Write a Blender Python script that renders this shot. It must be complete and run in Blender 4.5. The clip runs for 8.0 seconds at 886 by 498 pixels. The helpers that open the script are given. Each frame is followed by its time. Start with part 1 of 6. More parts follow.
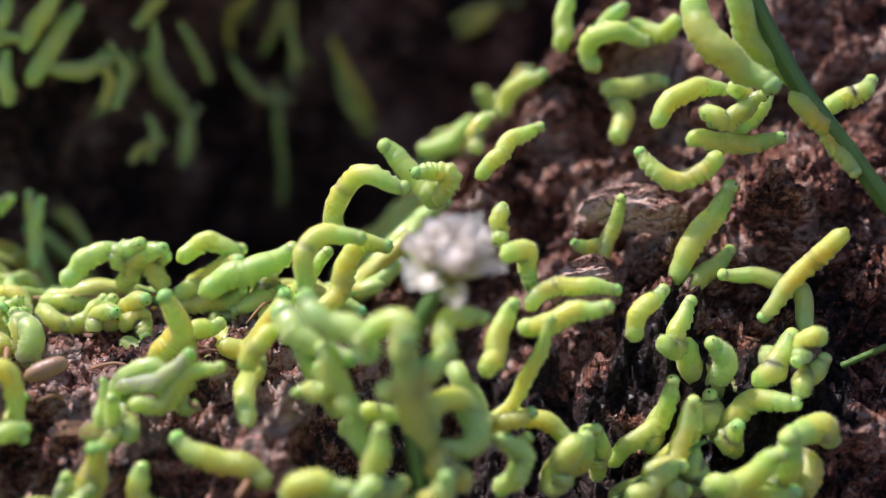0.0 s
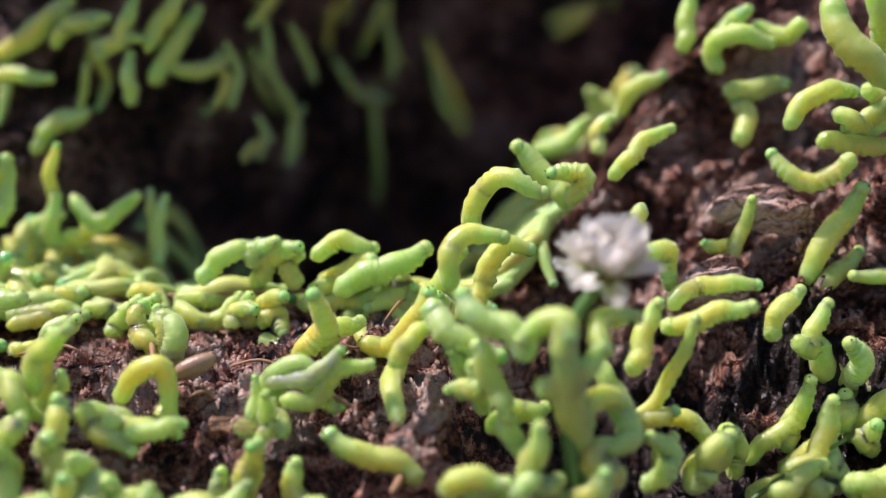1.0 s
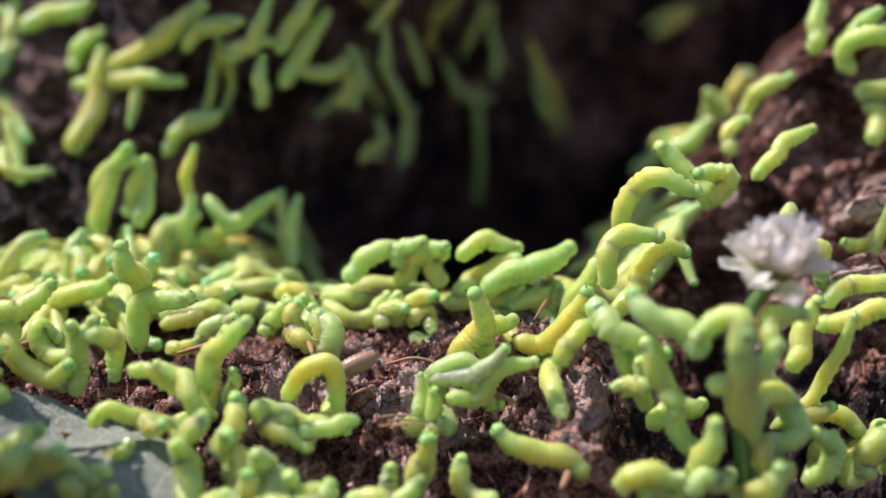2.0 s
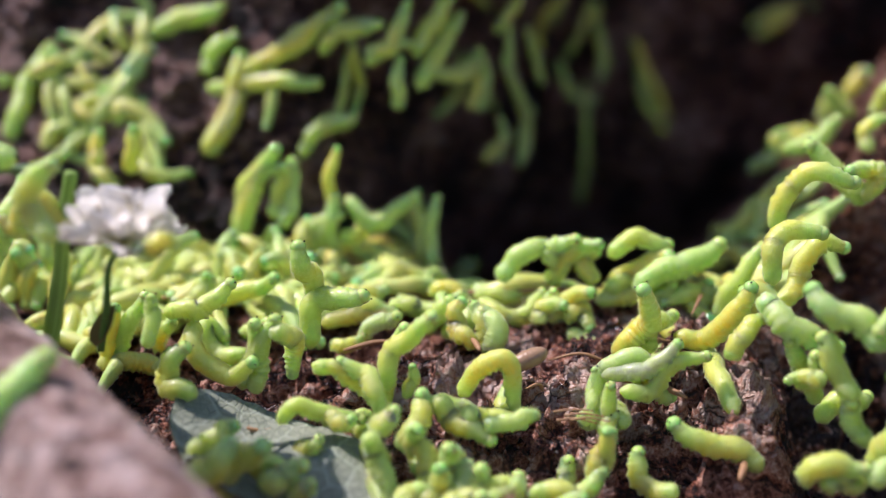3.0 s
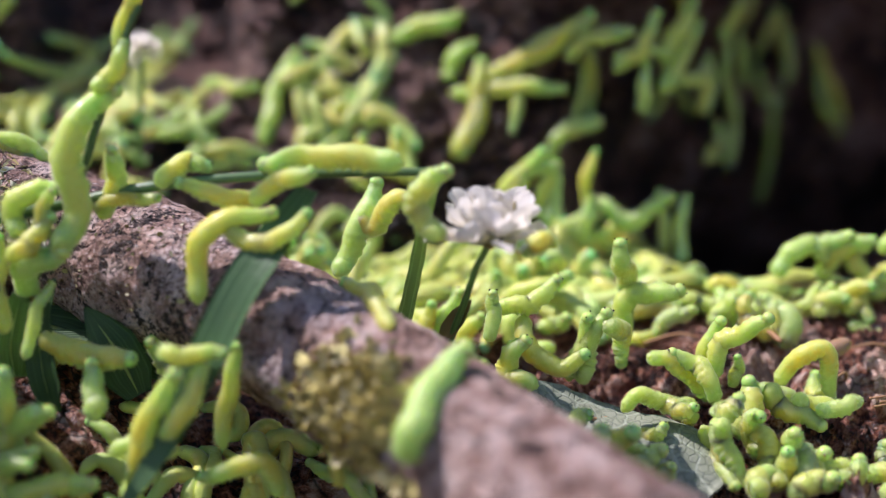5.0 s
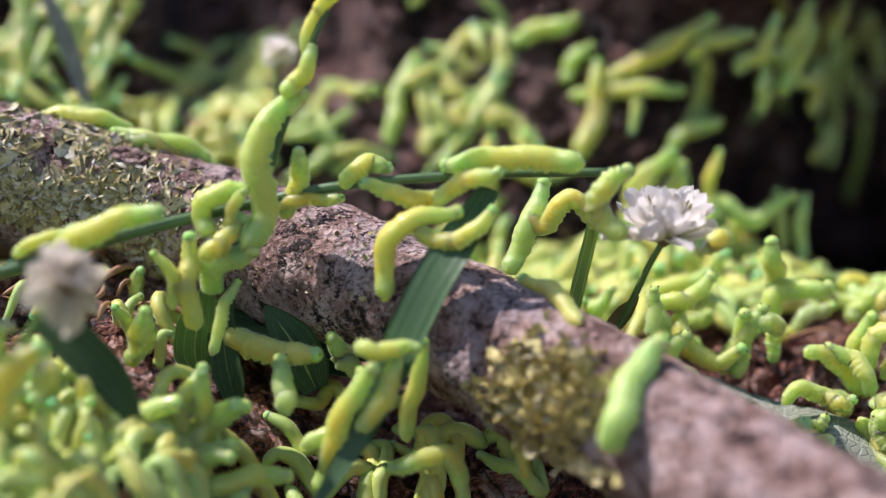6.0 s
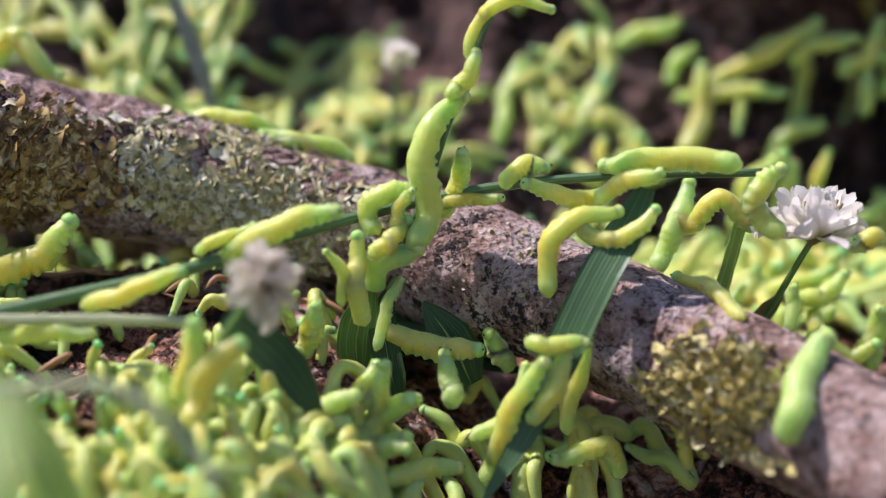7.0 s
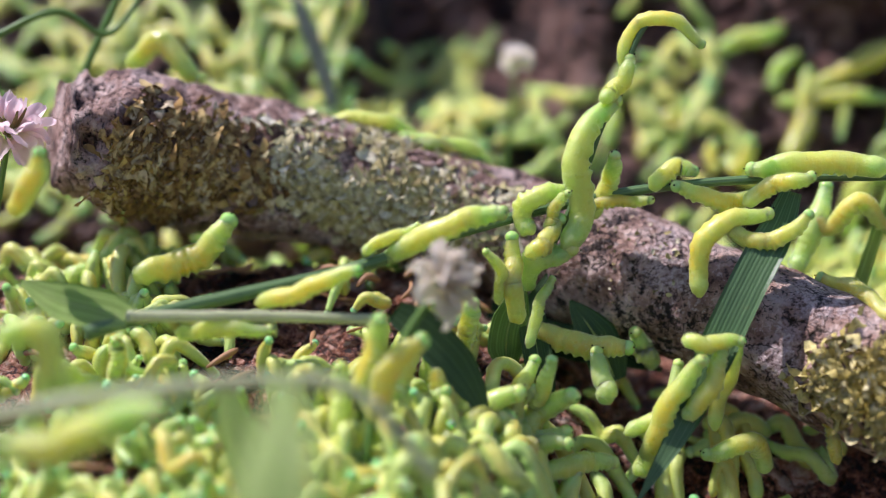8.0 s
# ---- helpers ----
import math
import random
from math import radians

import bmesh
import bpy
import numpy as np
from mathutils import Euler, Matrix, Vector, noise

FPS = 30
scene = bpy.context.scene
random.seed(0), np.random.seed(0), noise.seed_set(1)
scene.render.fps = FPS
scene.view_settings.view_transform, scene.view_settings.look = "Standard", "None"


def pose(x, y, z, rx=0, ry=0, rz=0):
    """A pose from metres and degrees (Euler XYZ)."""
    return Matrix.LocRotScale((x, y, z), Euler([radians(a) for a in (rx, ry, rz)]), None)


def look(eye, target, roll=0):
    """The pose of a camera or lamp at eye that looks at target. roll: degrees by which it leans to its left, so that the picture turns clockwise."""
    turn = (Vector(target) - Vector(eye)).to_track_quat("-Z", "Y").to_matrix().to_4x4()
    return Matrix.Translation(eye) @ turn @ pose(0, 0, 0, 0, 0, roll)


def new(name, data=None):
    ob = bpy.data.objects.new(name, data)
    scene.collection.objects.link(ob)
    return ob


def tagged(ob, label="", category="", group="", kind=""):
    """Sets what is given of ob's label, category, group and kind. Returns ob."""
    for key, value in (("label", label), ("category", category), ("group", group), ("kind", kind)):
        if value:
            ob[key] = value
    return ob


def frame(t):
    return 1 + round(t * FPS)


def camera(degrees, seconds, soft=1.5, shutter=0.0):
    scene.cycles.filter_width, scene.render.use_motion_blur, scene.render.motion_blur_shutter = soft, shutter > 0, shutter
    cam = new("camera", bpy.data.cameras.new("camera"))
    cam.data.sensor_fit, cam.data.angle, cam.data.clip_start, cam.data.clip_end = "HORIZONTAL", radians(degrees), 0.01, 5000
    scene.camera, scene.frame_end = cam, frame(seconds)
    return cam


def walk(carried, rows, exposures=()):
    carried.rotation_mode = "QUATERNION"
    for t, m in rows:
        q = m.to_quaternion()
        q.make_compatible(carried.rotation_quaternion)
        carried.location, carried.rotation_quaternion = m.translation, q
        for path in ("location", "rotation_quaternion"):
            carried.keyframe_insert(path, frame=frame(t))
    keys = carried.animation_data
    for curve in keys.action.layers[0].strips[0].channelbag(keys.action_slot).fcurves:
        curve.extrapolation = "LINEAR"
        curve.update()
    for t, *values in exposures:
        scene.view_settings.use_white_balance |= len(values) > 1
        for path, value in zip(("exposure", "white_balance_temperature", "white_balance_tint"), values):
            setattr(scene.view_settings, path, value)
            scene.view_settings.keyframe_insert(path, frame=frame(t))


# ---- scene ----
cam = camera(38.0, 8.0, 1.0)
MM = 0.001


def aim(x, y, z, yaw, pitch, roll):
    """A camera pose from millimetres and degrees: yaw to the left of +y, pitch up."""
    eye = Vector((x, y, z)) * MM
    a, b = radians(yaw), radians(pitch)
    return look(eye, eye + Vector((-math.sin(a) * math.cos(b), math.cos(a) * math.cos(b), math.sin(b))), roll)


PATH = [
    (0.0, -0.23, -0.26, 123.30, 0.929, -11.284, -0.450),
    (0.5, -11.80, -1.90, 123.90, 1.335, -11.343, -0.466),
    (1.0, -24.68, -3.93, 124.51, 1.569, -11.395, -0.327),
    (1.5, -38.71, -6.33, 125.14, 1.729, -11.418, -0.341),
    (3.0, -86.12, -15.26, 127.15, 2.016, -11.506, -0.970),
    (3.5, -103.18, -18.67, 127.86, 1.821, -11.454, -0.983),
    (4.0, -120.59, -22.24, 128.60, 1.355, -11.447, -0.939),
    (5.5, -173.43, -33.39, 130.97, 0.578, -11.417, -1.285),
    (6.0, -190.71, -37.12, 131.83, 0.365, -11.404, -1.279),
    (6.5, -207.55, -40.79, 132.72, 0.068, -11.403, -1.258),
    (7.0, -223.82, -44.36, 133.65, -0.189, -11.413, -1.233),
    (7.5, -239.33, -47.78, 134.61, -0.366, -11.412, -1.098),
    (8.0, -253.94, -51.00, 135.61, -0.141, -11.410, -0.968),
]
walk(cam, [(t, aim(*p)) for t, *p in PATH], [(0.0, 0.24, 5900, 28), (8.0, 0.24, 5900, 28)])
cam.data.dof.use_dof = True
cam.data.dof.focus_distance = 0.255
cam.data.dof.aperture_fstop = 5.0

# ---- light ----
world = bpy.data.worlds.new("world")
scene.world = world
world.use_nodes = True
wn, wl = world.node_tree.nodes, world.node_tree.links
sky = wn.new("ShaderNodeTexSky")
sky.sky_type, sky.sun_disc = "NISHITA", False
SUN_AZ, SUN_EL = -76.0, 59.0  # degrees from +y towards +x, and above the level
sky.sun_elevation, sky.sun_rotation = radians(SUN_EL), radians(SUN_AZ)
wn["Background"].inputs["Strength"].default_value = 0.105
wl.new(sky.outputs[0], wn["Background"].inputs["Color"])
sun = new("sun", bpy.data.lights.new("sun", "SUN"))
sun.data.energy, sun.data.angle, sun.data.color = 4.4, radians(0.6), (1.0, 0.93, 0.84)
sun_way = Vector((math.sin(radians(SUN_AZ)) * math.cos(radians(SUN_EL)), math.cos(radians(SUN_AZ)) * math.cos(radians(SUN_EL)), math.sin(radians(SUN_EL))))
sun.matrix_world = look(sun_way * 3, (0, 0, 0))


# ---- materials ----
class Nodes:
    """A small hand for writing node materials."""

    def __init__(self, name):
        self.mat = bpy.data.materials.new(name)
        self.mat.use_nodes = True
        self.tree = self.mat.node_tree
        self.bsdf = self.tree.nodes["Principled BSDF"]

    def node(self, kind, **inputs):
        n = self.tree.nodes.new("ShaderNode" + kind)
        for key, value in inputs.items():
            self.put(n.inputs[int(key[1:]) if key[0] == "i" and key[1:].isdigit() else key.replace("_", " ")], value)
        return n

    def put(self, socket, value):
        if isinstance(value, bpy.types.NodeSocket):
            self.tree.links.new(value, socket)
        else:
            socket.default_value = value

    def noise(self, scale, detail=4.0, rough=0.6, vector=None, distortion=0.0):
        n = self.node("TexNoise", Scale=scale, Detail=detail, Roughness=rough, Distortion=distortion)
        self.put(n.inputs["Vector"], vector or self.place())
        return n.outputs["Fac"]

    def place(self, scale=None):
        c = self.node("TexCoord").outputs["Object"]
        if scale:
            m = self.node("Mapping", Scale=scale)
            self.put(m.inputs["Vector"], c)
            return m.outputs[0]
        return c

    def ramp(self, fac, *stops):
        r = self.node("ValToRGB")
        while len(r.color_ramp.elements) < len(stops):
            r.color_ramp.elements.new(0.5)
        for e, (at, colour) in zip(r.color_ramp.elements, stops):
            e.position, e.color = at, (*colour, 1) if len(colour) == 3 else colour
        self.put(r.inputs[0], fac)
        return r.outputs[0]

    def mix(self, fac, a, b, blend="MIX"):
        m = self.node("Mix")
        m.data_type, m.blend_type = "RGBA", blend
        for i, v in ((0, fac), (6, a), (7, b)):
            if isinstance(v, tuple) and len(v) == 3:
                v = (*v, 1)
            self.put(m.inputs[i], v)
        return m.outputs[2]

    def math(self, op, a, b=0.0):
        m = self.node("Math")
        m.operation = op
        self.put(m.inputs[0], a)
        self.put(m.inputs[1], b)
        return m.outputs[0]

    def attr(self, name):
        n = self.node("Attribute")
        n.attribute_name = name
        return n.outputs["Fac"]

    def bump(self, height, strength=0.5, far=0.0005):
        b = self.node("Bump", Strength=strength, Distance=far)
        self.put(b.inputs["Height"], height)
        self.put(self.bsdf.inputs["Normal"], b.outputs[0])

    def glow_through(self, colour, share):
        """Lets daylight pass through a thin petal or blade."""
        thin, both = self.node("BsdfTranslucent"), self.node("MixShader", i0=share)
        self.put(thin.inputs["Color"], colour)
        self.put(both.inputs[1], self.bsdf.outputs[0])
        self.put(both.inputs[2], thin.outputs[0])
        self.put(self.tree.nodes["Material Output"].inputs["Surface"], both.outputs[0])

    def done(self, **inputs):
        for key, value in inputs.items():
            if isinstance(value, tuple) and len(value) == 3 and key != "Subsurface_Radius":
                value = (*value, 1)
            self.put(self.bsdf.inputs[key.replace("_", " ")], value)
        return self.mat


def larva_skin(name, tail, gut, front, deep=1.8):
    """Soft translucent skin: the gut shows yellow through the middle, clear green towards the ends, the back and the belly."""
    n = Nodes(name)
    along = n.attr("along")
    wander = n.math("ADD", along, n.math("MULTIPLY", n.math("SUBTRACT", n.noise(240, 3), 0.5), 0.16))
    body = n.ramp(wander, (0.0, tail), (0.12, tail), (0.27, gut), (0.66, gut), (0.84, front), (0.94, front), (1.0, (0.32, 0.64, 0.17)))
    r = n.attr("each")
    body = n.mix(n.ramp(r, (0.50, (0, 0, 0)), (1.0, (0.75, 0.75, 0.75))), body, (0.40, 0.63, 0.14))
    body = n.mix(n.ramp(r, (0.06, (0.7, 0.7, 0.7)), (0.20, (0, 0, 0))), body, (0.78, 0.54, 0.06))
    body = n.mix(n.ramp(n.noise(420, 4, 0.65), (0.40, (0, 0, 0)), (0.66, (0.55, 0.55, 0.55))), body, (0.57, 0.70, 0.18))
    body = n.mix(n.ramp(n.attr("back"), (0.66, (0, 0, 0)), (0.98, (0.45, 0.45, 0.45))), body, (0.46, 0.67, 0.18))
    body = n.mix(n.ramp(n.attr("back"), (0.06, (0.65, 0.65, 0.65)), (0.30, (0, 0, 0))), body, (0.46, 0.70, 0.20))
    body = n.mix(n.ramp(n.noise(1700, 2), (0.70, (0, 0, 0)), (0.78, (0.45, 0.45, 0.45))), body, (0.20, 0.27, 0.05))
    fine = n.math("SINE", n.math("MULTIPLY", along, 2 * math.pi * 36))
    n.bump(n.math("ADD", n.math("MULTIPLY", fine, 0.18), n.math("MULTIPLY", n.noise(1500, 4, 0.75), 4.5)), 0.30, 0.00020)
    if deep < 1:
        n.bsdf.subsurface_method = "BURLEY"
    return n.done(Base_Color=body, Roughness=n.ramp(n.noise(500, 2), (0.35, (0.26,) * 3), (0.65, (0.44,) * 3)), Sheen_Weight=0.6, Sheen_Roughness=0.22, Sheen_Tint=(0.95, 1.0, 0.76), Subsurface_Weight=1.0, Subsurface_Radius=(0.0040, 0.0042, 0.0018), Subsurface_Scale=deep, Specular_IOR_Level=0.45, Coat_Weight=0.18, Coat_Roughness=0.14)


M_LARVA = larva_skin("larva_skin", (0.41, 0.64, 0.15), (0.68, 0.65, 0.105), (0.39, 0.65, 0.15))
M_LARVA_CROWD = larva_skin("larva_skin_crowd", (0.48, 0.66, 0.17), (0.74, 0.67, 0.13), (0.46, 0.67, 0.17), 0.12)
M_LARVA_GREEN = larva_skin("larva_skin_fresh_green", (0.34, 0.60, 0.23), (0.47, 0.64, 0.21), (0.32, 0.60, 0.23))
M_LARVA_YELLOW = larva_skin("larva_skin_yellow", (0.50, 0.63, 0.12), (0.78, 0.61, 0.07), (0.45, 0.64, 0.13))
M_LARVA_GREY = larva_skin("larva_skin_grey", (0.31, 0.33, 0.25), (0.38, 0.39, 0.31), (0.31, 0.34, 0.26))


def head_shell(name, a, b, c):
    """Glossy head capsule, its green a little different on each one."""
    n = Nodes(name)
    col = n.mix(n.ramp(n.attr("each"), (0.2, (0,) * 3), (0.5, (1,) * 3)), n.mix(n.noise(900, 2), a, b), c)
    return n.done(Base_Color=col, Roughness=0.10, Subsurface_Weight=0.8, Subsurface_Radius=(0.0010, 0.0020, 0.0010), Subsurface_Scale=1.0, Specular_IOR_Level=0.6, Coat_Weight=0.5, Coat_Roughness=0.05)


M_HEAD = head_shell("larva_head", (0.40, 0.69, 0.19), (0.47, 0.71, 0.19), (0.56, 0.72, 0.19))
M_BEAD = head_shell("larva_head_mint", (0.27, 0.76, 0.29), (0.36, 0.78, 0.28), (0.45, 0.76, 0.25))
n = Nodes("pale_hair")
n.glow_through((0.76, 0.86, 0.42, 1), 0.6)
M_HAIR = n.done(Base_Color=(0.76, 0.86, 0.42), Roughness=0.4)
n = Nodes("eye_spot")
M_EYE = n.done(Base_Color=(0.01, 0.012, 0.008), Roughness=0.2)


def bark(name, dark, mid, light, pale, wet=0.0, worn=(), gap_shade=(), relief=0.0034):
    """Rotten bark: crumbly flakes, reddish fibres, black hollows, pale worn patches. Near-black blots at set places
    stand in for shade.
    """
    n = Nodes(name)
    big = n.noise(46, 5, 0.6)
    warp = n.node("TexNoise", Scale=120.0, Detail=3.0)
    n.put(warp.inputs["Vector"], n.place())
    at = n.mix(0.010, n.place(), warp.outputs["Color"], "ADD")
    m = n.node("Mapping", Scale=(0.55, 1.0, 1.5))
    n.put(m.inputs["Vector"], at)
    lump = n.noise(250, 6, 0.68, m.outputs[0])
    grain = n.noise(900, 5, 0.72)
    flake = n.node("TexVoronoi", Scale=420.0)
    n.put(flake.inputs["Vector"], m.outputs[0])
    crack = n.node("TexVoronoi", Scale=110.0)
    crack.feature = "DISTANCE_TO_EDGE"
    n.put(crack.inputs["Vector"], m.outputs[0])
    tone = n.math("ADD", n.math("MULTIPLY", big, 0.5), n.math("ADD", n.math("MULTIPLY", lump, 0.50), n.math("MULTIPLY", grain, 0.40)))
    col = n.ramp(tone, (0.622, dark), (0.668, mid), (0.72, light), (0.79, pale))
    col = n.mix(n.ramp(crack.outputs["Distance"], (0.0, (0.85,) * 3), (0.05, (0,) * 3)), col, dark)
    for x, y, z, size in worn:
        far = n.node("VectorMath")
        far.operation = "DISTANCE"
        n.put(far.inputs[0], n.place())
        far.inputs[1].default_value = (x * MM, y * MM, z * MM)
        near = n.math("ADD", n.math("DIVIDE", far.outputs["Value"], size * MM), n.math("MULTIPLY", big, 1.2))
        col = n.mix(n.ramp(near, (0.95, (0.95,) * 3), (1.15, (0,) * 3)), col, n.ramp(grain, (0.36, light), (0.44, (0.66, 0.40, 0.28)), (0.52, (0.84, 0.59, 0.44)), (0.64, (0.93, 0.74, 0.60))))
    # near-black blots paint the shade that fills the gap below the slope
    for x, y, z, size in gap_shade:
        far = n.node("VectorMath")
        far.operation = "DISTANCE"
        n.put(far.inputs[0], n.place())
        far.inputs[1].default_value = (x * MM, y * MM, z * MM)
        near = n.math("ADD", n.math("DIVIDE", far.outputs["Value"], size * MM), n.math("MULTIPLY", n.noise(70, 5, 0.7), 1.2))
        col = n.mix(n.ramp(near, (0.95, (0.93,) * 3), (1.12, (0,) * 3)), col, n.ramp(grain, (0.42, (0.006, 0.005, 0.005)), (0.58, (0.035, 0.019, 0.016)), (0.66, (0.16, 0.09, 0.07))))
    h = n.math("ADD", n.math("MULTIPLY", lump, 1.9), n.math("MULTIPLY", flake.outputs["Distance"], 0.35))
    h = n.math("ADD", h, n.math("MULTIPLY", n.math("MINIMUM", crack.outputs["Distance"], 0.2), 5.0))
    h = n.math("ADD", h, n.math("MULTIPLY", grain, 0.55))
    n.bump(h, 1.0, relief)
    return n.done(Base_Color=col, Roughness=n.ramp(n.noise(160, 3), (0.35, (0.36 - 0.2 * wet,) * 3), (0.7, (0.7,) * 3)), Specular_IOR_Level=0.5)


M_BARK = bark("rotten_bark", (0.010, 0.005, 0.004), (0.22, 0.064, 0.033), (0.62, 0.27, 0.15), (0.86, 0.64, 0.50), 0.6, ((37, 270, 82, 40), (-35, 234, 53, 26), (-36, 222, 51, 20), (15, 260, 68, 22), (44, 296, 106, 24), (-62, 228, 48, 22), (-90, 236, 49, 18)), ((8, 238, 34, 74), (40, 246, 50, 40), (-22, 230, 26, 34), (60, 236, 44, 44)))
M_CHUNK = bark("pale_rotten_wood", (0.16, 0.065, 0.040), (0.62, 0.34, 0.22), (0.84, 0.57, 0.42), (0.94, 0.74, 0.60), 0.3, relief=0.0018)
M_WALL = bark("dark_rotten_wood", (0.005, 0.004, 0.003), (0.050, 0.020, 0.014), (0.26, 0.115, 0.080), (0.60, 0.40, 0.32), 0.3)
n = Nodes("branch_bark")
g1, g2, g3 = n.noise(62, 6, 0.7), n.noise(950, 5, 0.7), n.noise(230, 5, 0.65)
crust = n.math("ADD", n.math("MULTIPLY", n.math("SUBTRACT", g3, 0.5), 0.55), g2)
col = n.ramp(n.noise(150, 5, 0.6), (0.36, (0.27, 0.150, 0.108)), (0.50, (0.57, 0.365, 0.28)), (0.63, (0.87, 0.68, 0.58)))
col = n.mix(n.ramp(crust, (0.38, (0.92,) * 3), (0.455, (0,) * 3)), col, (0.052, 0.026, 0.019))
col = n.mix(n.ramp(crust, (0.57, (0,) * 3), (0.66, (0.7,) * 3)), col, (0.90, 0.76, 0.69))
col = n.mix(n.ramp(g1, (0.35, (0.9,) * 3), (0.42, (0,) * 3)), col, n.ramp(g2, (0.44, (0.012, 0.009, 0.009)), (0.53, (0.10, 0.066, 0.055)), (0.62, (0.42, 0.35, 0.31))))
col = n.mix(n.ramp(n.noise(50, 4, 0.6), (0.56, (0,) * 3), (0.63, (0.6,) * 3)), col, n.ramp(g2, (0.40, (0.24, 0.15, 0.13)), (0.48, (0.60, 0.47, 0.43)), (0.60, (0.86, 0.77, 0.73))))
warp = n.node("TexNoise", Scale=260.0, Detail=4.0)
n.put(warp.inputs["Vector"], n.place())
split = n.node("TexVoronoi", Scale=105.0)
split.feature = "DISTANCE_TO_EDGE"
m = n.node("Mapping", Scale=(0.6, 1.0, 1.3))
n.put(m.inputs["Vector"], n.mix(0.012, n.place(), warp.outputs["Color"], "ADD"))
n.put(split.inputs["Vector"], m.outputs[0])
crevice = n.math("ADD", split.outputs["Distance"], n.math("MULTIPLY", n.math("SUBTRACT", g3, 0.45), 0.25))
col = n.mix(n.ramp(crevice, (0.005, (0.92,) * 3), (0.035, (0,) * 3)), col, n.ramp(g2, (0.45, (0.014, 0.009, 0.008)), (0.60, (0.12, 0.075, 0.058))))
for x, y, z, size in ((196, -52, 17, 40), (180, -46, 22, 26), (214, -66, 8, 30), (290, -130, -30, 18)):
    far = n.node("VectorMath")
    far.operation = "DISTANCE"
    n.put(far.inputs[0], n.place())
    far.inputs[1].default_value = (x * MM, y * MM, z * MM)
    near = n.math("ADD", n.math("DIVIDE", far.outputs["Value"], size * MM), n.math("MULTIPLY", n.noise(110, 5, 0.7), 1.3))
    col = n.mix(n.ramp(near, (0.98, (0.95,) * 3), (1.10, (0,) * 3)), col, n.ramp(g2, (0.45, (0.010, 0.007, 0.006)), (0.54, (0.07, 0.040, 0.030)), (0.60, (0.30, 0.22, 0.18)), (0.66, (0.75, 0.70, 0.62))))
vor = n.node("TexVoronoi", Scale=640.0)
n.put(vor.inputs["Vector"], n.place())
n.bump(n.math("ADD", n.math("MULTIPLY", g2, 1.3), n.math("ADD", vor.outputs["Distance"], n.math("ADD", n.math("MULTIPLY", n.math("MINIMUM", crevice, 0.05), 16.0), n.math("ADD", n.math("MULTIPLY", g1, 1.5), g3)))), 1.0, 0.0014)
M_LOG = n.done(Base_Color=col, Roughness=n.ramp(g2, (0.3, (0.5,) * 3), (0.7, (0.85,) * 3)), Specular_IOR_Level=0.4)
n = Nodes("lichen")
rnd = n.node("NewGeometry").outputs["Random Per Island"]
col = n.ramp(rnd, (0.0, (0.36, 0.30, 0.08)), (0.35, (0.62, 0.53, 0.17)), (0.7, (0.74, 0.66, 0.28)), (1.0, (0.79, 0.75, 0.50)))
col = n.mix(n.ramp(n.noise(700, 4), (0.35, (0.6,) * 3), (0.52, (0,) * 3)), col, (0.20, 0.15, 0.04))
n.bump(n.noise(900, 4), 0.6, 0.0005)
M_LICHEN = n.done(Base_Color=col, Roughness=0.85, Specular_IOR_Level=0.2)
n = Nodes("grey_lichen")
rnd = n.node("NewGeometry").outputs["Random Per Island"]
col = n.ramp(rnd, (0.0, (0.34, 0.28, 0.11)), (0.35, (0.54, 0.49, 0.22)), (0.7, (0.68, 0.63, 0.38)), (1.0, (0.80, 0.76, 0.58)))
col = n.mix(n.ramp(n.noise(600, 4), (0.36, (0.6,) * 3), (0.48, (0,) * 3)), col, (0.16, 0.11, 0.05))
n.bump(n.noise(900, 4), 0.6, 0.0005)
M_LICHEN_GREY = n.done(Base_Color=col, Roughness=0.85, Specular_IOR_Level=0.2)

n = Nodes("orange_brown_lichen")
rnd = n.node("NewGeometry").outputs["Random Per Island"]
col = n.ramp(rnd, (0.0, (0.16, 0.09, 0.035)), (0.4, (0.40, 0.25, 0.08)), (0.75, (0.56, 0.42, 0.16)), (1.0, (0.66, 0.56, 0.36)))
col = n.mix(n.ramp(n.noise(500, 4), (0.38, (0.7,) * 3), (0.50, (0,) * 3)), col, (0.10, 0.055, 0.025))
n.bump(n.noise(900, 4), 0.6, 0.0005)
M_LICHEN_BROWN = n.done(Base_Color=col, Roughness=0.85, Specular_IOR_Level=0.2)


def green(name, a, b, veins=60, rough=0.42, thin=0.25, deep=0.3):
    """Blade or stem: parallel veins over the width, mottled green, a little light through it."""
    n = Nodes(name)
    across = n.math("ADD", n.attr("back"), n.math("MULTIPLY", n.noise(90, 3), 0.05))
    v = n.math("ADD", n.math("SINE", n.math("MULTIPLY", across, veins)), n.math("MULTIPLY", n.math("SINE", n.math("MULTIPLY", across, veins * 0.37)), 0.6))
    col = n.mix(n.noise(120, 4), a, b)
    col = n.mix(n.ramp(v, (0.45, (0,) * 3), (1.2, (0.4,) * 3)), col, tuple(min(1, c * 1.7) for c in b))
    col = n.mix(n.ramp(n.noise(60, 5, 0.7), (0.64, (0,) * 3), (0.76, (0.5,) * 3)), col, (0.30, 0.27, 0.08))
    n.bump(n.math("ADD", n.math("MULTIPLY", v, 0.5), n.math("MULTIPLY", n.noise(260, 4), 3.0)), deep, 0.0002 if deep < 0.5 else 0.0005)
    n.glow_through(col, thin)
    return n.done(Base_Color=col, Roughness=rough, Specular_IOR_Level=0.3)


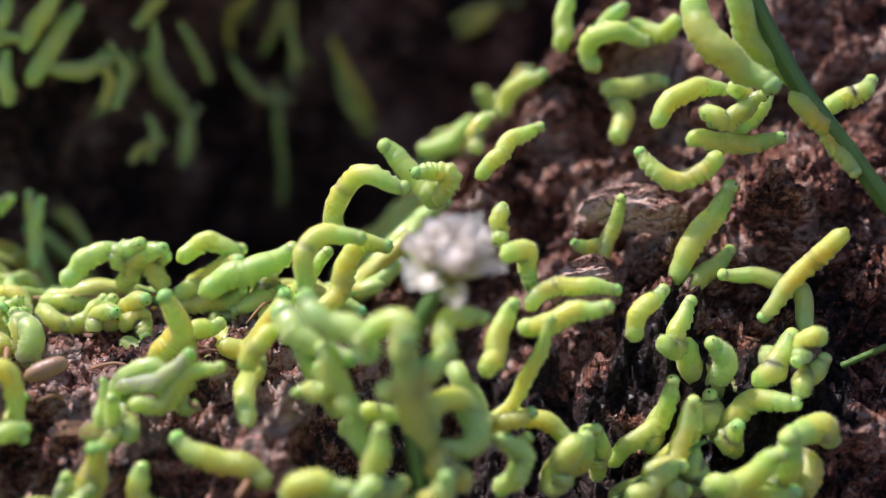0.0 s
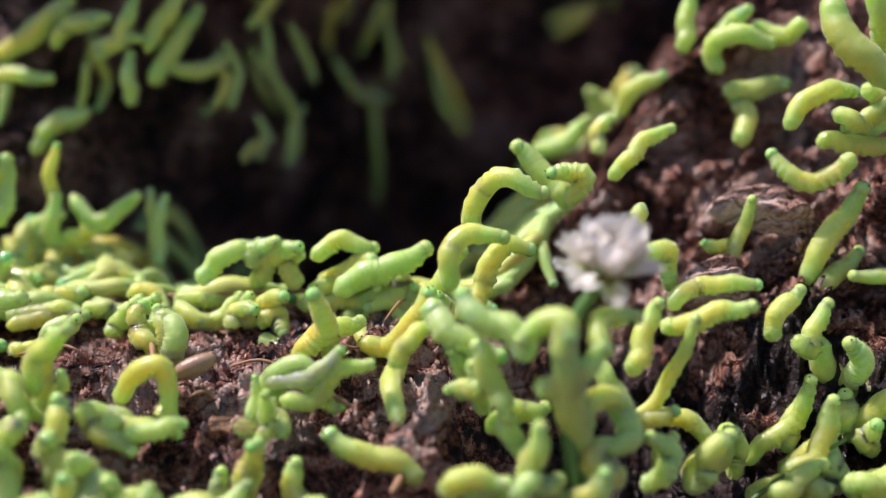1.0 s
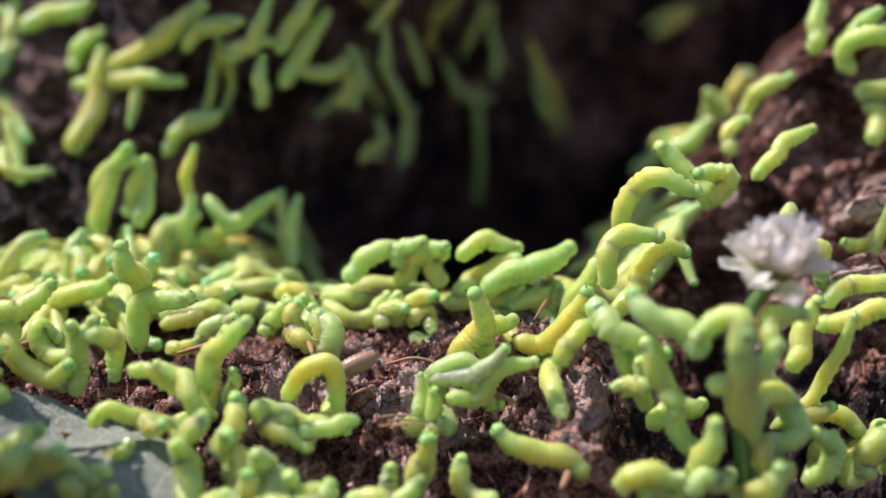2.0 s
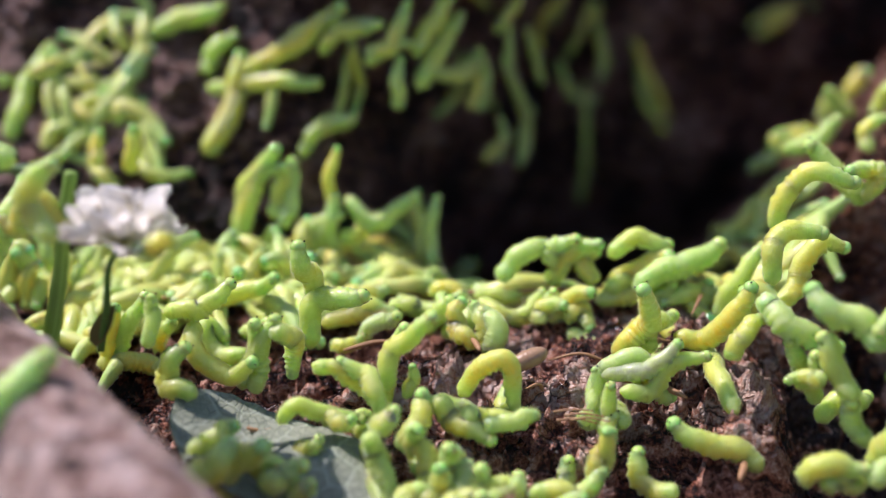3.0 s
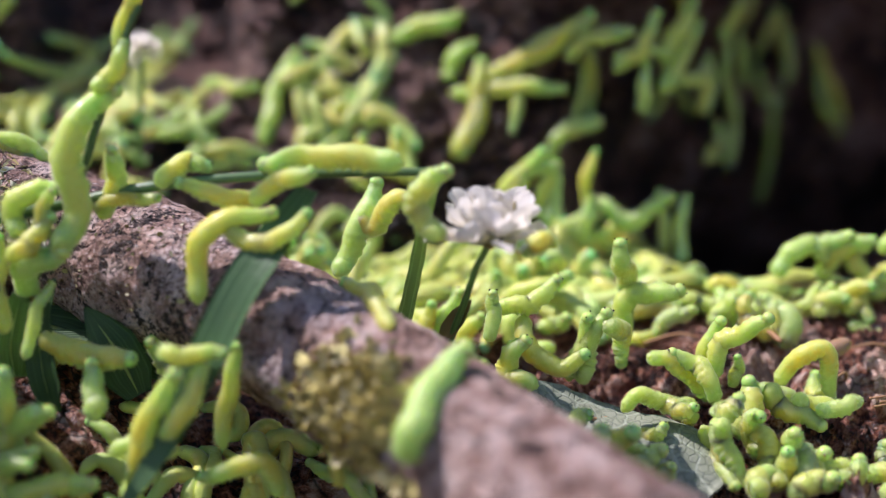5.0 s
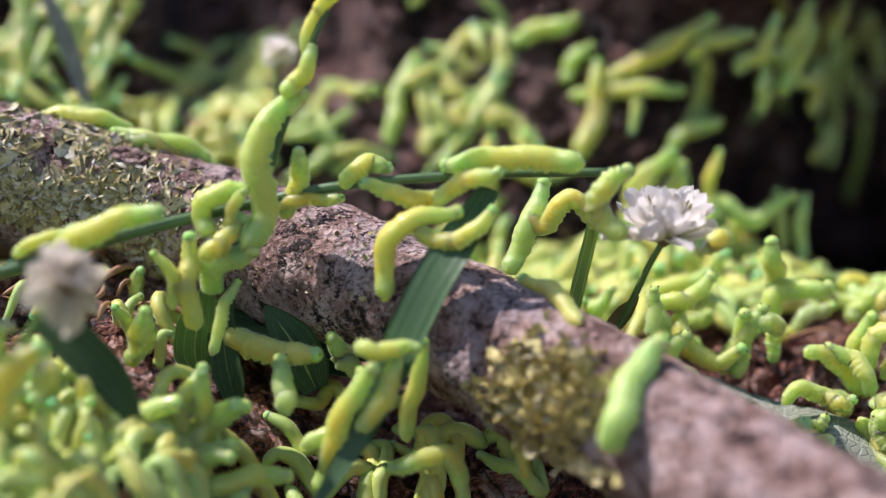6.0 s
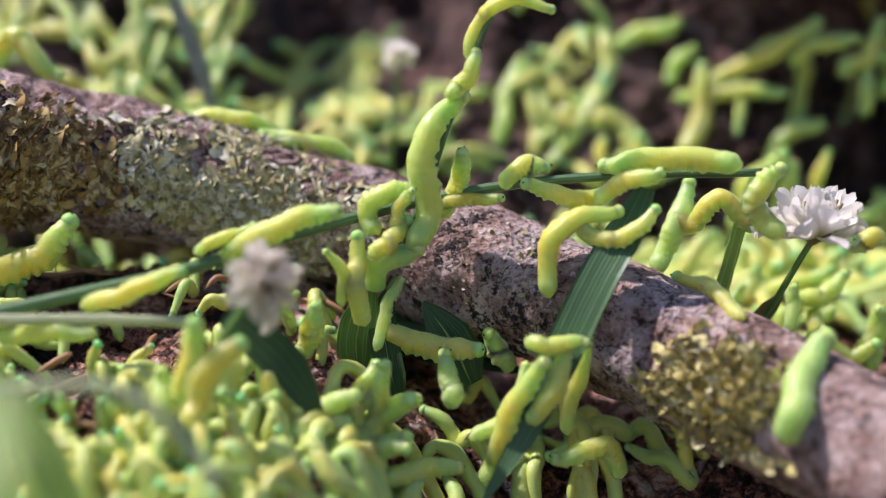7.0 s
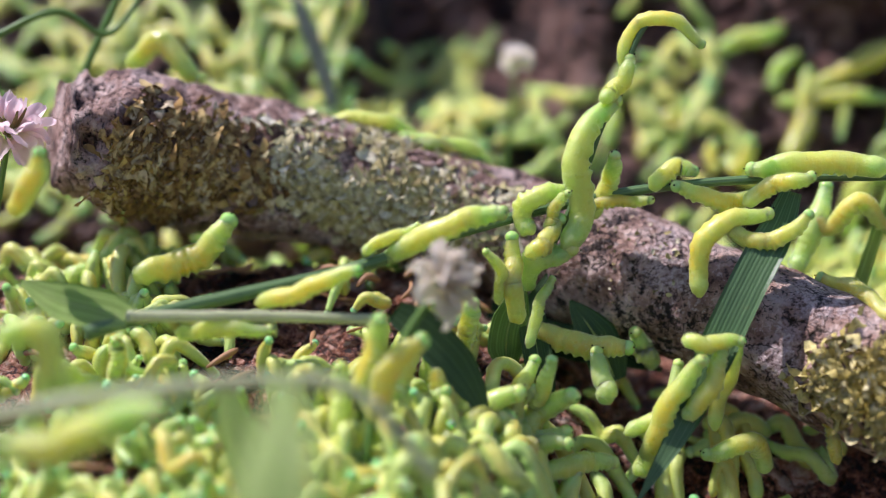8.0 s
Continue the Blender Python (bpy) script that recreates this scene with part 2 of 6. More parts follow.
M_BLADE = green("grass_blade", (0.12, 0.25, 0.055), (0.21, 0.36, 0.10), 75, 0.40)
# darker copy of the grass green; under the branch its tone stands in for shade
M_BLADE_DARK_SHADED = green("dark_shaded_grass_blade", (0.036, 0.085, 0.028), (0.070, 0.135, 0.050), 75, 0.55, 0.2)
M_BLADE_FOLD = green("ribbed_grass_blade", (0.070, 0.150, 0.055), (0.14, 0.25, 0.105), 62, 0.36, 0.3, 0.28)
M_BLADE_LIGHT = green("light_grass_blade", (0.42, 0.60, 0.17), (0.56, 0.70, 0.28), 60, 0.42, 0.6)
M_STEM = green("green_stem", (0.10, 0.22, 0.045), (0.17, 0.30, 0.07), 20, 0.42)
# base colour lightened to paint in the white sheen seen on a green stalk
M_STALK_PALE = green("pale_glossy_stalk", (0.46, 0.52, 0.22), (0.70, 0.73, 0.48), 30, 0.16, 0.3)
# brighter copy of the grass green, with sunlight put into the colour
M_BLADE_LIT = green("lit_grass_blade", (0.26, 0.44, 0.07), (0.44, 0.58, 0.18), 62, 0.42, 0.45)
M_STALK = green("dark_stalk", (0.075, 0.15, 0.05), (0.13, 0.22, 0.085), 40, 0.32, 0.1)
n = Nodes("leaf_grey_green")
w = n.node("TexVoronoi", Scale=560.0)
n.put(w.inputs["Vector"], n.place())
w.feature = "DISTANCE_TO_EDGE"
w2 = n.node("TexVoronoi", Scale=130.0)
n.put(w2.inputs["Vector"], n.place())
w2.feature = "DISTANCE_TO_EDGE"
col = n.mix(n.noise(90, 5, 0.7), (0.21, 0.24, 0.165), (0.35, 0.375, 0.275))
col = n.mix(n.ramp(w.outputs["Distance"], (0.0, (0.6,) * 3), (0.14, (0,) * 3)), col, (0.17, 0.20, 0.14))
col = n.mix(n.ramp(w2.outputs["Distance"], (0.0, (0.8,) * 3), (0.05, (0,) * 3)), col, (0.40, 0.45, 0.34))
n.bump(n.math("ADD", n.math("MINIMUM", w.outputs["Distance"], 0.12), n.math("MULTIPLY", n.noise(500, 4), 0.2)), 0.7, 0.0014)
M_LEAF = n.done(Base_Color=col, Roughness=0.7, Specular_IOR_Level=0.2)
n = Nodes("clover_petal")
col = n.mix(n.ramp(n.attr("along"), (0.0, (1,) * 3), (0.45, (0,) * 3)), (0.95, 0.92, 0.84), (0.70, 0.70, 0.40))
col = n.mix(n.ramp(n.noise(260, 3), (0.55, (0,) * 3), (0.8, (0.5,) * 3)), col, (0.74, 0.60, 0.56))
n.glow_through(col, 0.6)
M_PETAL = n.done(Base_Color=col, Roughness=0.5)
n = Nodes("pink_clover_petal")
col = n.mix(n.ramp(n.attr("along"), (0.0, (1,) * 3), (0.5, (0,) * 3)), (0.98, 0.94, 0.84), (0.76, 0.78, 0.44))
n.glow_through(col, 0.7)
M_PETAL_PINK = n.done(Base_Color=n.mix(n.noise(200, 2), col, (0.94, 0.90, 0.86)), Roughness=0.5)
n = Nodes("rose_clover_petal")
col = n.mix(n.ramp(n.attr("along"), (0.0, (1,) * 3), (0.5, (0,) * 3)), (0.96, 0.78, 0.80), (0.80, 0.74, 0.56))
n.glow_through(col, 0.6)
M_PETAL_ROSE = n.done(Base_Color=n.mix(n.noise(200, 2), col, (0.96, 0.88, 0.86)), Roughness=0.5)
n = Nodes("withered_petal")
n.glow_through((0.80, 0.74, 0.60, 1), 0.5)
M_WITHER = n.done(Base_Color=n.mix(n.noise(150, 3), (0.74, 0.64, 0.50), (0.90, 0.85, 0.74)), Roughness=0.6, Subsurface_Weight=0.2, Subsurface_Radius=(0.001, 0.0008, 0.0006), Subsurface_Scale=1.0)
n = Nodes("brown_calyx")
M_CALYX = n.done(Base_Color=n.mix(n.noise(300, 3), (0.16, 0.20, 0.04), (0.30, 0.17, 0.06)), Roughness=0.6)
n = Nodes("brown_fibre")
M_FIBRE = n.done(Base_Color=n.mix(n.noise(200, 3), (0.30, 0.15, 0.06), (0.46, 0.26, 0.12)), Roughness=0.6)
n = Nodes("pupa_case")
M_PUPA = n.done(Base_Color=n.mix(n.noise(300, 3), (0.30, 0.17, 0.085), (0.46, 0.30, 0.17)), Roughness=0.4, Subsurface_Weight=0.15, Subsurface_Radius=(0.001, 0.0006, 0.0003), Subsurface_Scale=1.0)


# ---- shaping ----
def step(a, b, x):
    u = np.clip((x - a) / (b - a), 0, 1)
    return u * u * (3 - 2 * u)


def hashed(ix, iy, seed):
    h = (ix.astype(np.int64) * 374761393 + iy.astype(np.int64) * 668265263 + seed * 974634533) & 0x7FFFFFFF
    h = ((h ^ (h >> 13)) * 1274126177) & 0x7FFFFFFF
    return ((h ^ (h >> 16)) & 0xFFFF) / 65535.0


def value_noise(x, y, seed):
    ix, iy = np.floor(x), np.floor(y)
    fx, fy = x - ix, y - iy
    fx, fy = fx * fx * (3 - 2 * fx), fy * fy * (3 - 2 * fy)
    a, b, c, d = hashed(ix, iy, seed), hashed(ix + 1, iy, seed), hashed(ix, iy + 1, seed), hashed(ix + 1, iy + 1, seed)
    return (a + (b - a) * fx) * (1 - fy) + (c + (d - c) * fx) * fy


def fbm(x, y, seed, octaves=4, gain=0.5):
    out, amp, tot = 0.0, 1.0, 0.0
    for k in range(octaves):
        out = out + amp * (value_noise(x * 2**k + 17.3 * k, y * 2**k - 9.1 * k, seed + k) - 0.5)
        tot += amp
        amp *= gain
    return out / tot


class Shape:
    """Vertices and faces gathered in millimetres, with a value along and over the back for each vertex."""

    def __init__(self):
        self.v, self.f, self.m, self.a, self.b, self.e, self.each = [], [], [], [], [], [], 0.5

    def add(self, verts, faces, along=None, back=None, slot=0):
        k = len(self.v)
        self.v.extend(tuple(p) for p in verts)
        self.f.extend(tuple(i + k for i in face) for face in faces)
        self.m.extend([slot] * len(faces))
        self.e.extend([self.each] * len(verts))
        self.a.extend([0.0] * len(verts) if along is None else along)
        self.b.extend([0.0] * len(verts) if back is None else back)
        return self

    def build(self, name, mats, parent=None, at=(0, 0, 0), label="", smooth=True):
        at = np.array(at, float)
        me = bpy.data.meshes.new(name)
        me.from_pydata((np.array(self.v) - at) * MM, [], self.f)
        for key, values in (("along", self.a), ("back", self.b), ("each", self.e)):
            me.attributes.new(key, "FLOAT", "POINT").data.foreach_set("value", np.array(values, np.float32))
        for m in mats if isinstance(mats, (list, tuple)) else [mats]:
            me.materials.append(m)
        me.polygons.foreach_set("material_index", self.m)
        me.polygons.foreach_set("use_smooth", [smooth] * len(self.f))
        me.update()
        ob = new(name, me)
        if parent is None:
            ob.location = Vector(at) * MM
        else:
            ob.parent = parent
            ob.location = Vector(at) * MM - Vector(parent["base"]) * MM
        ob["base"] = tuple(float(c) for c in at)
        return tagged(ob, label) if label else ob


def root(name, at, label, category, group="", kind=""):
    """An empty at a thing's base, in millimetres."""
    ob = new(name)
    ob.empty_display_size = 0.002
    ob.location = Vector(at) * MM
    ob["base"] = tuple(float(c) for c in at)
    return tagged(ob, label, category, group, kind)


def spline(points, count):
    """An even Catmull-Rom curve through the points."""
    p = np.array(points, float)
    p = np.vstack([2 * p[0] - p[1], p, 2 * p[-1] - p[-2]])
    out = []
    for i in range(1, len(p) - 2):
        u = np.linspace(0, 1, 16, endpoint=i == len(p) - 3)[:, None]
        a, b, c, d = p[i - 1 : i + 3]
        out.append(0.5 * (2 * b + (c - a) * u + (2 * a - 5 * b + 4 * c - d) * u**2 + (3 * b - a - 3 * c + d) * u**3))
    q = np.vstack(out)
    s = np.r_[0, np.cumsum(np.linalg.norm(np.diff(q, axis=0), axis=1))]
    want = np.linspace(0, s[-1], count)
    return np.stack([np.interp(want, s, q[:, k]) for k in range(3)], 1)


def frames(c, up):
    """Unit tangents, backs and sides along a curve."""
    t = np.gradient(c, axis=0)
    t /= np.linalg.norm(t, axis=1)[:, None] + 1e-9
    n = np.array(up, float)
    if abs(n @ t[0]) > 0.93:
        n = np.array((0.25, -1.0, 0.15))
    ns = []
    for k in t:
        n = n - (n @ k) * k
        n = n / (np.linalg.norm(n) + 1e-9)
        ns.append(n)
    ns = np.array(ns)
    return t, ns, np.cross(t, ns)


def tube(shape, c, radii, up=(0, 0, 1), sides=10, slot=0, span=(0.0, 1.0), under=None):
    """A closed round tube along c. under: how far the belly side bulges at each ring."""
    t, n, b = frames(c, up)
    k = len(c)
    ang = np.linspace(0, 2 * math.pi, sides, endpoint=False)
    radii = np.broadcast_to(radii, (k,))[:, None] * np.ones(sides)
    if under is not None:
        radii = radii * (1 + 0.17 * fbm(np.arange(k)[:, None] * 0.38 + c[0, 0], np.arange(sides)[None] * 0.9 + c[0, 2], 5, 2))
    if under is not None:
        two = np.clip(np.cos(ang - radians(150)), 0, 1) ** 6 + np.clip(np.cos(ang + radians(150)), 0, 1) ** 6
        radii = radii * (1 + under[:, None] * two[None])
    v = c[:, None] + radii[..., None] * (np.cos(ang)[None, :, None] * n[:, None] + np.sin(ang)[None, :, None] * b[:, None])
    verts = list(v.reshape(-1, 3)) + [c[0], c[-1]]
    faces = [(i * sides + j, i * sides + (j + 1) % sides, (i + 1) * sides + (j + 1) % sides, (i + 1) * sides + j) for i in range(k - 1) for j in range(sides)]
    faces += [(k * sides, (j + 1) % sides, j) for j in range(sides)]
    faces += [(k * sides + 1, (k - 1) * sides + j, (k - 1) * sides + (j + 1) % sides) for j in range(sides)]
    s = np.linspace(span[0], span[1], k)
    along = list(np.repeat(s, sides)) + [span[0], span[1]]
    back = list(np.tile(0.5 + 0.5 * np.cos(ang), k)) + [0.5, 0.5]
    shape.add(verts, faces, along, back, slot)
    return t, n, b


def ball(shape, at, r, axis=(0, 0, 1), stretch=1.0, sides=10, rings=7, slot=0):
    """A rounded lump, longer along the axis by stretch."""
    u = np.linspace(-0.985, 0.985, rings)
    c = np.array(at) + np.outer(u * r * stretch, np.array(axis) / np.linalg.norm(axis))
    tube(shape, c, r * np.sqrt(1 - u**2), (0.3, -1, 0.2), sides, slot)


def girth(s):
    """How thick a larva is along its body, tail 0 to head 1: twelve soft rings, a blunt tail, a slimmer front."""
    ends = np.clip(s / 0.08, 0.10, 1) ** 0.5
    part = s * 12 - np.floor(s * 12)
    rings = 0.985 + 0.022 * np.sin(math.pi * part) ** 0.6
    return ends * rings * (0.84 + 0.17 * np.sin(math.pi * np.clip(s * 1.1, 0, 1))) * (1 - 0.26 * np.clip((s - 0.72) / 0.28, 0, 1) ** 1.4)


def feet(s):
    """Stubby prolegs along the belly and three pairs of true legs behind the head."""
    out = np.zeros_like(s)
    for at, high in ((0.05, 0.30), (0.29, 0.34), (0.375, 0.40), (0.458, 0.42), (0.54, 0.40), (0.625, 0.34), (0.76, 0.44), (0.835, 0.48), (0.91, 0.48)):
        out = np.maximum(out, 0.62 * high * np.exp(-(((s - at) / 0.021) ** 2)))
    return out


SWAYING, BOWING = [], []
EYE = Shape()
ball(EYE, (0, 0, 0), 0.2, (0, 0, 1), 1.0, 6, 5)
eye_mesh = None
LABELS = {
    "": ("yellow-green caterpillar with a bright green head", M_LARVA),
    "green": ("fresh green plump caterpillar", M_LARVA_GREEN),
    "yellow": ("yellow caterpillar with a green head", M_LARVA_YELLOW),
    "grey": ("dull grey-green withered caterpillar", M_LARVA_GREY),
}


def larva(*points, r=1.9, tone="", up=(0, 0, 1), on="on rotten bark", sway=None, bow=None, eyes=True, hairy=True):
    """A caterpillar, tail first, along points in millimetres. sway: (degrees, period, start) by which its front half swings;
    bow: rows of (seconds, degrees) by which the front half turns in the picture's plane."""
    global eye_mesh
    words, skin = LABELS[tone]
    base = points[0]
    thing = root("caterpillar", base, words + " " + on, "caterpillar", "caterpillars")
    n = 72
    c = spline(points, n)
    k = sum(points[0]) + sum(points[-1])
    whole = sway is None and bow is None
    cut = n if whole else 33
    s = np.linspace(0, 1, n)
    rad, low = r * girth(s) * (1 + 0.025 * np.sin(9 * s + k) + 0.02 * np.sin(23 * s + 2 * k)), feet(s)
    c = c + np.clip(s * 4, 0, 1)[:, None] * 0.36 * r * np.stack([np.sin(5.5 * s + k), np.sin(6.3 * s + 3 * k), np.sin(6 * s + 2 * k)], 1)
    c = c + 0.08 * r * np.stack([np.sin(17 * s + k), np.sin(13 * s + 2 * k), np.sin(19 * s + 3 * k)], 1)
    body, shade = Shape(), (k * 0.377) % 1
    body.each = shade
    inner = np.ones(n)
    if not whole:
        inner[cut - 3 : cut] = (1.0, 0.985, 0.93)
    t, nn, bb = tube(body, c[:cut], (rad * inner)[:cut], up, 14, 0, (0, s[cut - 1]), low[:cut])
    body.build("body" if whole else "rear_body", skin, thing, base)
    holder = thing
    if not whole:
        front = Shape()
        front.each = shade
        i = cut - 3
        t, nn, bb = tube(front, c[i:], rad[i:] * np.r_[0.93, 0.99, np.ones(n - i - 2)], nn[i], 14, 0, (s[i], 1), low[i:])
        holder = front.build("front_body", skin, thing, tuple(c[i]))
        if bow:
            BOWING.append((holder, bow))
        else:
            SWAYING.append((holder, bb[0], *sway))
    head = Shape()
    head.each = shade
    way = t[-1]
    ball(head, c[-1] + way * r * 0.02, r * 0.71, way, 0.92, 12, 9)
    ob = head.build("head", M_HEAD, holder, tuple(c[-1]), "glossy bright green head capsule")
    if hairy:
        dice = np.random.default_rng(int(abs(k) * 10))
        fuzz = Shape()
        tt, hn, hb = frames(c, up)
        i, a = dice.integers(2, n - 1 if whole else cut - 7, 1700 if whole else 850), dice.uniform(0, 2 * math.pi, 1700 if whole else 850)
        d = np.cos(a)[:, None] * hn[i] + np.sin(a)[:, None] * hb[i]
        foot = c[i] + d * rad[i][:, None] * 0.97 + tt[i] * dice.uniform(-0.3, 0.3, len(i))[:, None]
        w = np.cross(d, tt[i]) * 0.034
        tips = foot + d * dice.uniform(0.20, 0.60, len(i))[:, None] + tt[i] * dice.uniform(-0.15, 0.15, len(i))[:, None]
        fuzz.add(np.stack([foot - w, foot + w, tips], 1).reshape(-1, 3), [(q, q + 1, q + 2) for q in range(0, 3 * len(i), 3)])
        tagged(fuzz.build("hairs", M_HAIR, thing, base, smooth=False), "short pale hairs", kind="stuff")
    if eyes and whole:
        for side in (-1, 1):
            spot = EYE.build("eye_spot", M_EYE, ob, tuple(c[-1])) if eye_mesh is None else new("eye_spot", eye_mesh)
            spot.parent = ob
            if eye_mesh is None:
                spot.data.transform(Matrix.Translation(Vector(c[-1]) * MM))
                eye_mesh = spot.data
            spot.location = Vector(way * r * 0.55 + side * bb[-1] * r * 0.55 + nn[-1] * r * 0.16) * MM
    return thing


def plain_larva(sh, points, r, k):
    """A caterpillar of the crowds, tail first, its body and head added to sh."""
    s = np.linspace(0, 1, 30)
    c = spline(points, 30)
    c = c + np.clip(s * 4, 0, 1)[:, None] * 0.22 * r * np.stack([np.sin(5.5 * s + k), np.sin(6.3 * s + 3 * k), np.sin(6 * s + 2 * k)], 1)
    sh.each = (k * 0.7548) % 1
    rr = r * (0.80 + 0.36 * ((k * 0.618) % 1))
    t, nn, bb = tube(sh, c, rr * girth(s) * (1 + 0.06 * np.sin(11 * s + k)), (0, 0, 1), 10, 0, (0, 1), feet(s))
    ball(sh, c[-1] + t[-1] * rr * 0.03, rr * 0.70, t[-1], 0.95, 9, 7, 1)


def crowd(where, spots, r=1.8):
    """Caterpillars of a crowd that nobody could count, as one mass."""
    sh = Shape()
    for k, points in enumerate(spots):
        plain_larva(sh, points, r, k)
    tagged(sh.build("caterpillar_mass", [M_LARVA_CROWD, M_BEAD]), "heap of yellow-green caterpillars " + where, "caterpillars", kind="stuff")


# ---- the lie of the land (millimetres) ----
def ground_z(x, y):
    """Height of the rotten trunk's top: a shelf, a dark gap, a slope that climbs beyond it, a higher floor before the branch."""
    x, y = np.asarray(x, float), np.asarray(y, float)
    shelf = 41 + 0.36 * (y - 217)
    shelf = np.where(y > 262, 57.2 + 0.06 * (y - 262), shelf)
    shelf = shelf - (30 * step(284, 298, y) + 0.45 * np.clip(y - 265, 0, 40)) * step(-112, -80, x)
    shelf = shelf + 30 * step(-205, -262, x) * step(262, 225, y)
    shelf = shelf + 7 * np.exp(-(((x + 34) / 9) ** 2 + ((y - 226) / 9) ** 2))
    shelf = shelf - 28 * step(-35, -18, x) * step(256, 232, y) - 6 * step(-20, 0, x)
    # the shelf breaks off into a dark hole
    shelf = shelf - 20 * step(219, 210, y) * step(-86, -66, x) * step(-17, -19, x)
    shelf = shelf - 16 * step(-240, -222, x) * step(-128, -145, x) * step(206, 190, y)
    slope = 78 + 1.15 * (y - 272) + 0.18 * (x - 34) - 0.9 * np.clip(252 - y, 0, 30) - (14 * step(256, 248, y) + 20 * step(249, 239, y) * step(-4, 6, x)) * step(60, 40, x)
    cap = 95 + 1.0 * (x - 15) + 0.06 * (y - 280)
    slope = np.minimum(slope, cap) - 80 * step(345, 395, y)
    z = np.maximum(shelf, slope)
    return np.maximum(z, 8 + 0 * x)


def wall_y(x, z):
    """How far back the dark inner face of the hollow lies."""
    x, z = np.asarray(x, float), np.asarray(z, float)
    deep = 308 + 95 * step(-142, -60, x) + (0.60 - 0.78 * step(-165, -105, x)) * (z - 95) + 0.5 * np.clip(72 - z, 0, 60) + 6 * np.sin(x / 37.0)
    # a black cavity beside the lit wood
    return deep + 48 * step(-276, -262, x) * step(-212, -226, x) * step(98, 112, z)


def log_r(x):
    """The fallen branch's thickness: stouter towards its broken end."""
    return 13.4 + 3.6 * step(-245, -335, np.asarray(x, float))


def log_axis(x):
    """The fallen branch's middle line."""
    u = np.asarray(x, float) + 200
    return np.stack([u - 200, 213 - 0.6386 * u - 4.34e-3 * u**2, 69.7 - 0.3304 * u - 0.39e-3 * u**2], -1)


# ---- end of the lie of the land ----
def sheet(name, us, vs, place, mat, label, category):
    """A rough sheet over a grid; place(u, v) gives its points."""
    u, v = np.meshgrid(us, vs, indexing="ij")
    p = place(u, v).reshape(-1, 3)
    a, b = len(us), len(vs)
    i = (np.arange(a - 1)[:, None] * b + np.arange(b - 1)[None]).ravel()
    faces = np.stack([i, i + b, i + b + 1, i + 1], 1)
    me = bpy.data.meshes.new(name)
    me.from_pydata(p * MM, [], faces.tolist())
    me.materials.append(mat)
    me.polygons.foreach_set("use_smooth", [True] * len(faces))
    me.update()
    return tagged(new(name, me), label, category, kind="structure")


def rough(u, v, seed, k=1.0):
    """Flaky relief: broad lumps, ridged fibres, small crumbs."""
    ridge = np.abs(fbm(u / 9, v / 22, seed + 40, 4))
    crumb = np.abs(fbm(u / 3.8, v / 2.7, seed + 60, 4, 0.66))
    return k * (7.0 * fbm(u / 26, v / 26, seed, 3) + 6.0 * (0.16 - ridge) + 12.0 * (0.12 - crumb) + 4.6 * (0.10 - np.abs(fbm(u / 3.4, v / 2.4, seed + 20, 3, 0.65)))) - 1.5


def terrace(h, high):
    """Turns a smooth height into ledges with steep fronts."""
    u = h / high
    f = np.floor(u)
    return (f + step(0.5, 0.95, u - f)) * high


def trunk_top(x, y):
    h, steep = rough(x, y, 3), step(-35, 5, x)
    ledge = terrace(42.0 * fbm(x / 34, y / 15, 83, 5, 0.55), 6.5) + 12 * fbm(x / 13, y / 8, 84, 4, 0.6) - 1.5
    # the shelf's front breaks into fibrous ridges
    edge = step(262, 240, y) * step(-176, -150, x) * step(-8, -26, x)
    a, b = 0.82 * x + 0.57 * y, 0.82 * y - 0.57 * x
    h = h + edge * (terrace(28.0 * fbm(a / 26, b / 9, 93, 4, 0.55), 3.4) + 12.0 * (0.12 - np.abs(fbm(a / 20, b / 2.6, 95, 3, 0.6))))
    return np.stack([x + 1.5 * fbm(x / 6, y / 6, 77, 2), y + 1.5 * fbm(x / 6, y / 6, 78, 2) - steep * (0.8 * h + 0.95 * ledge), ground_z(x, y) + h * (1 + 0.25 * steep) + steep * 0.55 * ledge], -1)


def hollow(x, z):
    # above, the trunk goes back on the lit side
    # beside it an unseen lip leans out, added above the view to shade the hollow
    over = step(-178, -145, x) * step(-34, -58, x)
    shade_brow = 150 - 16 * over
    high, past = np.minimum(z, shade_brow), np.clip(z - shade_brow, 0, None)
    deep = wall_y(x, high)
    y = deep + past * (1 - over) - over * np.minimum(past, np.clip(deep - 298, 0, None))
    return np.stack([x, y + 1.8 * rough(x, z, 51), high + 0.12 * past + 2 * fbm(x / 8, z / 8, 91, 2)], -1)


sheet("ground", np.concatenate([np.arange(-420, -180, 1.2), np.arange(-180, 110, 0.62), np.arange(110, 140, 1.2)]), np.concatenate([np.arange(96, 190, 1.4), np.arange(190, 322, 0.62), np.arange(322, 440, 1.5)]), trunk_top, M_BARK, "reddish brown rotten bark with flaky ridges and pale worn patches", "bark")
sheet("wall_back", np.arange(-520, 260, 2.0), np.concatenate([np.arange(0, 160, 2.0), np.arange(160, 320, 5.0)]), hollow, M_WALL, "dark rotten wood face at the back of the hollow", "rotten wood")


def forest_floor(x, y):
    return np.stack([x, y, -14 + 0 * x - 4 * fbm(x / 90, y / 90, 5, 3)], -1)


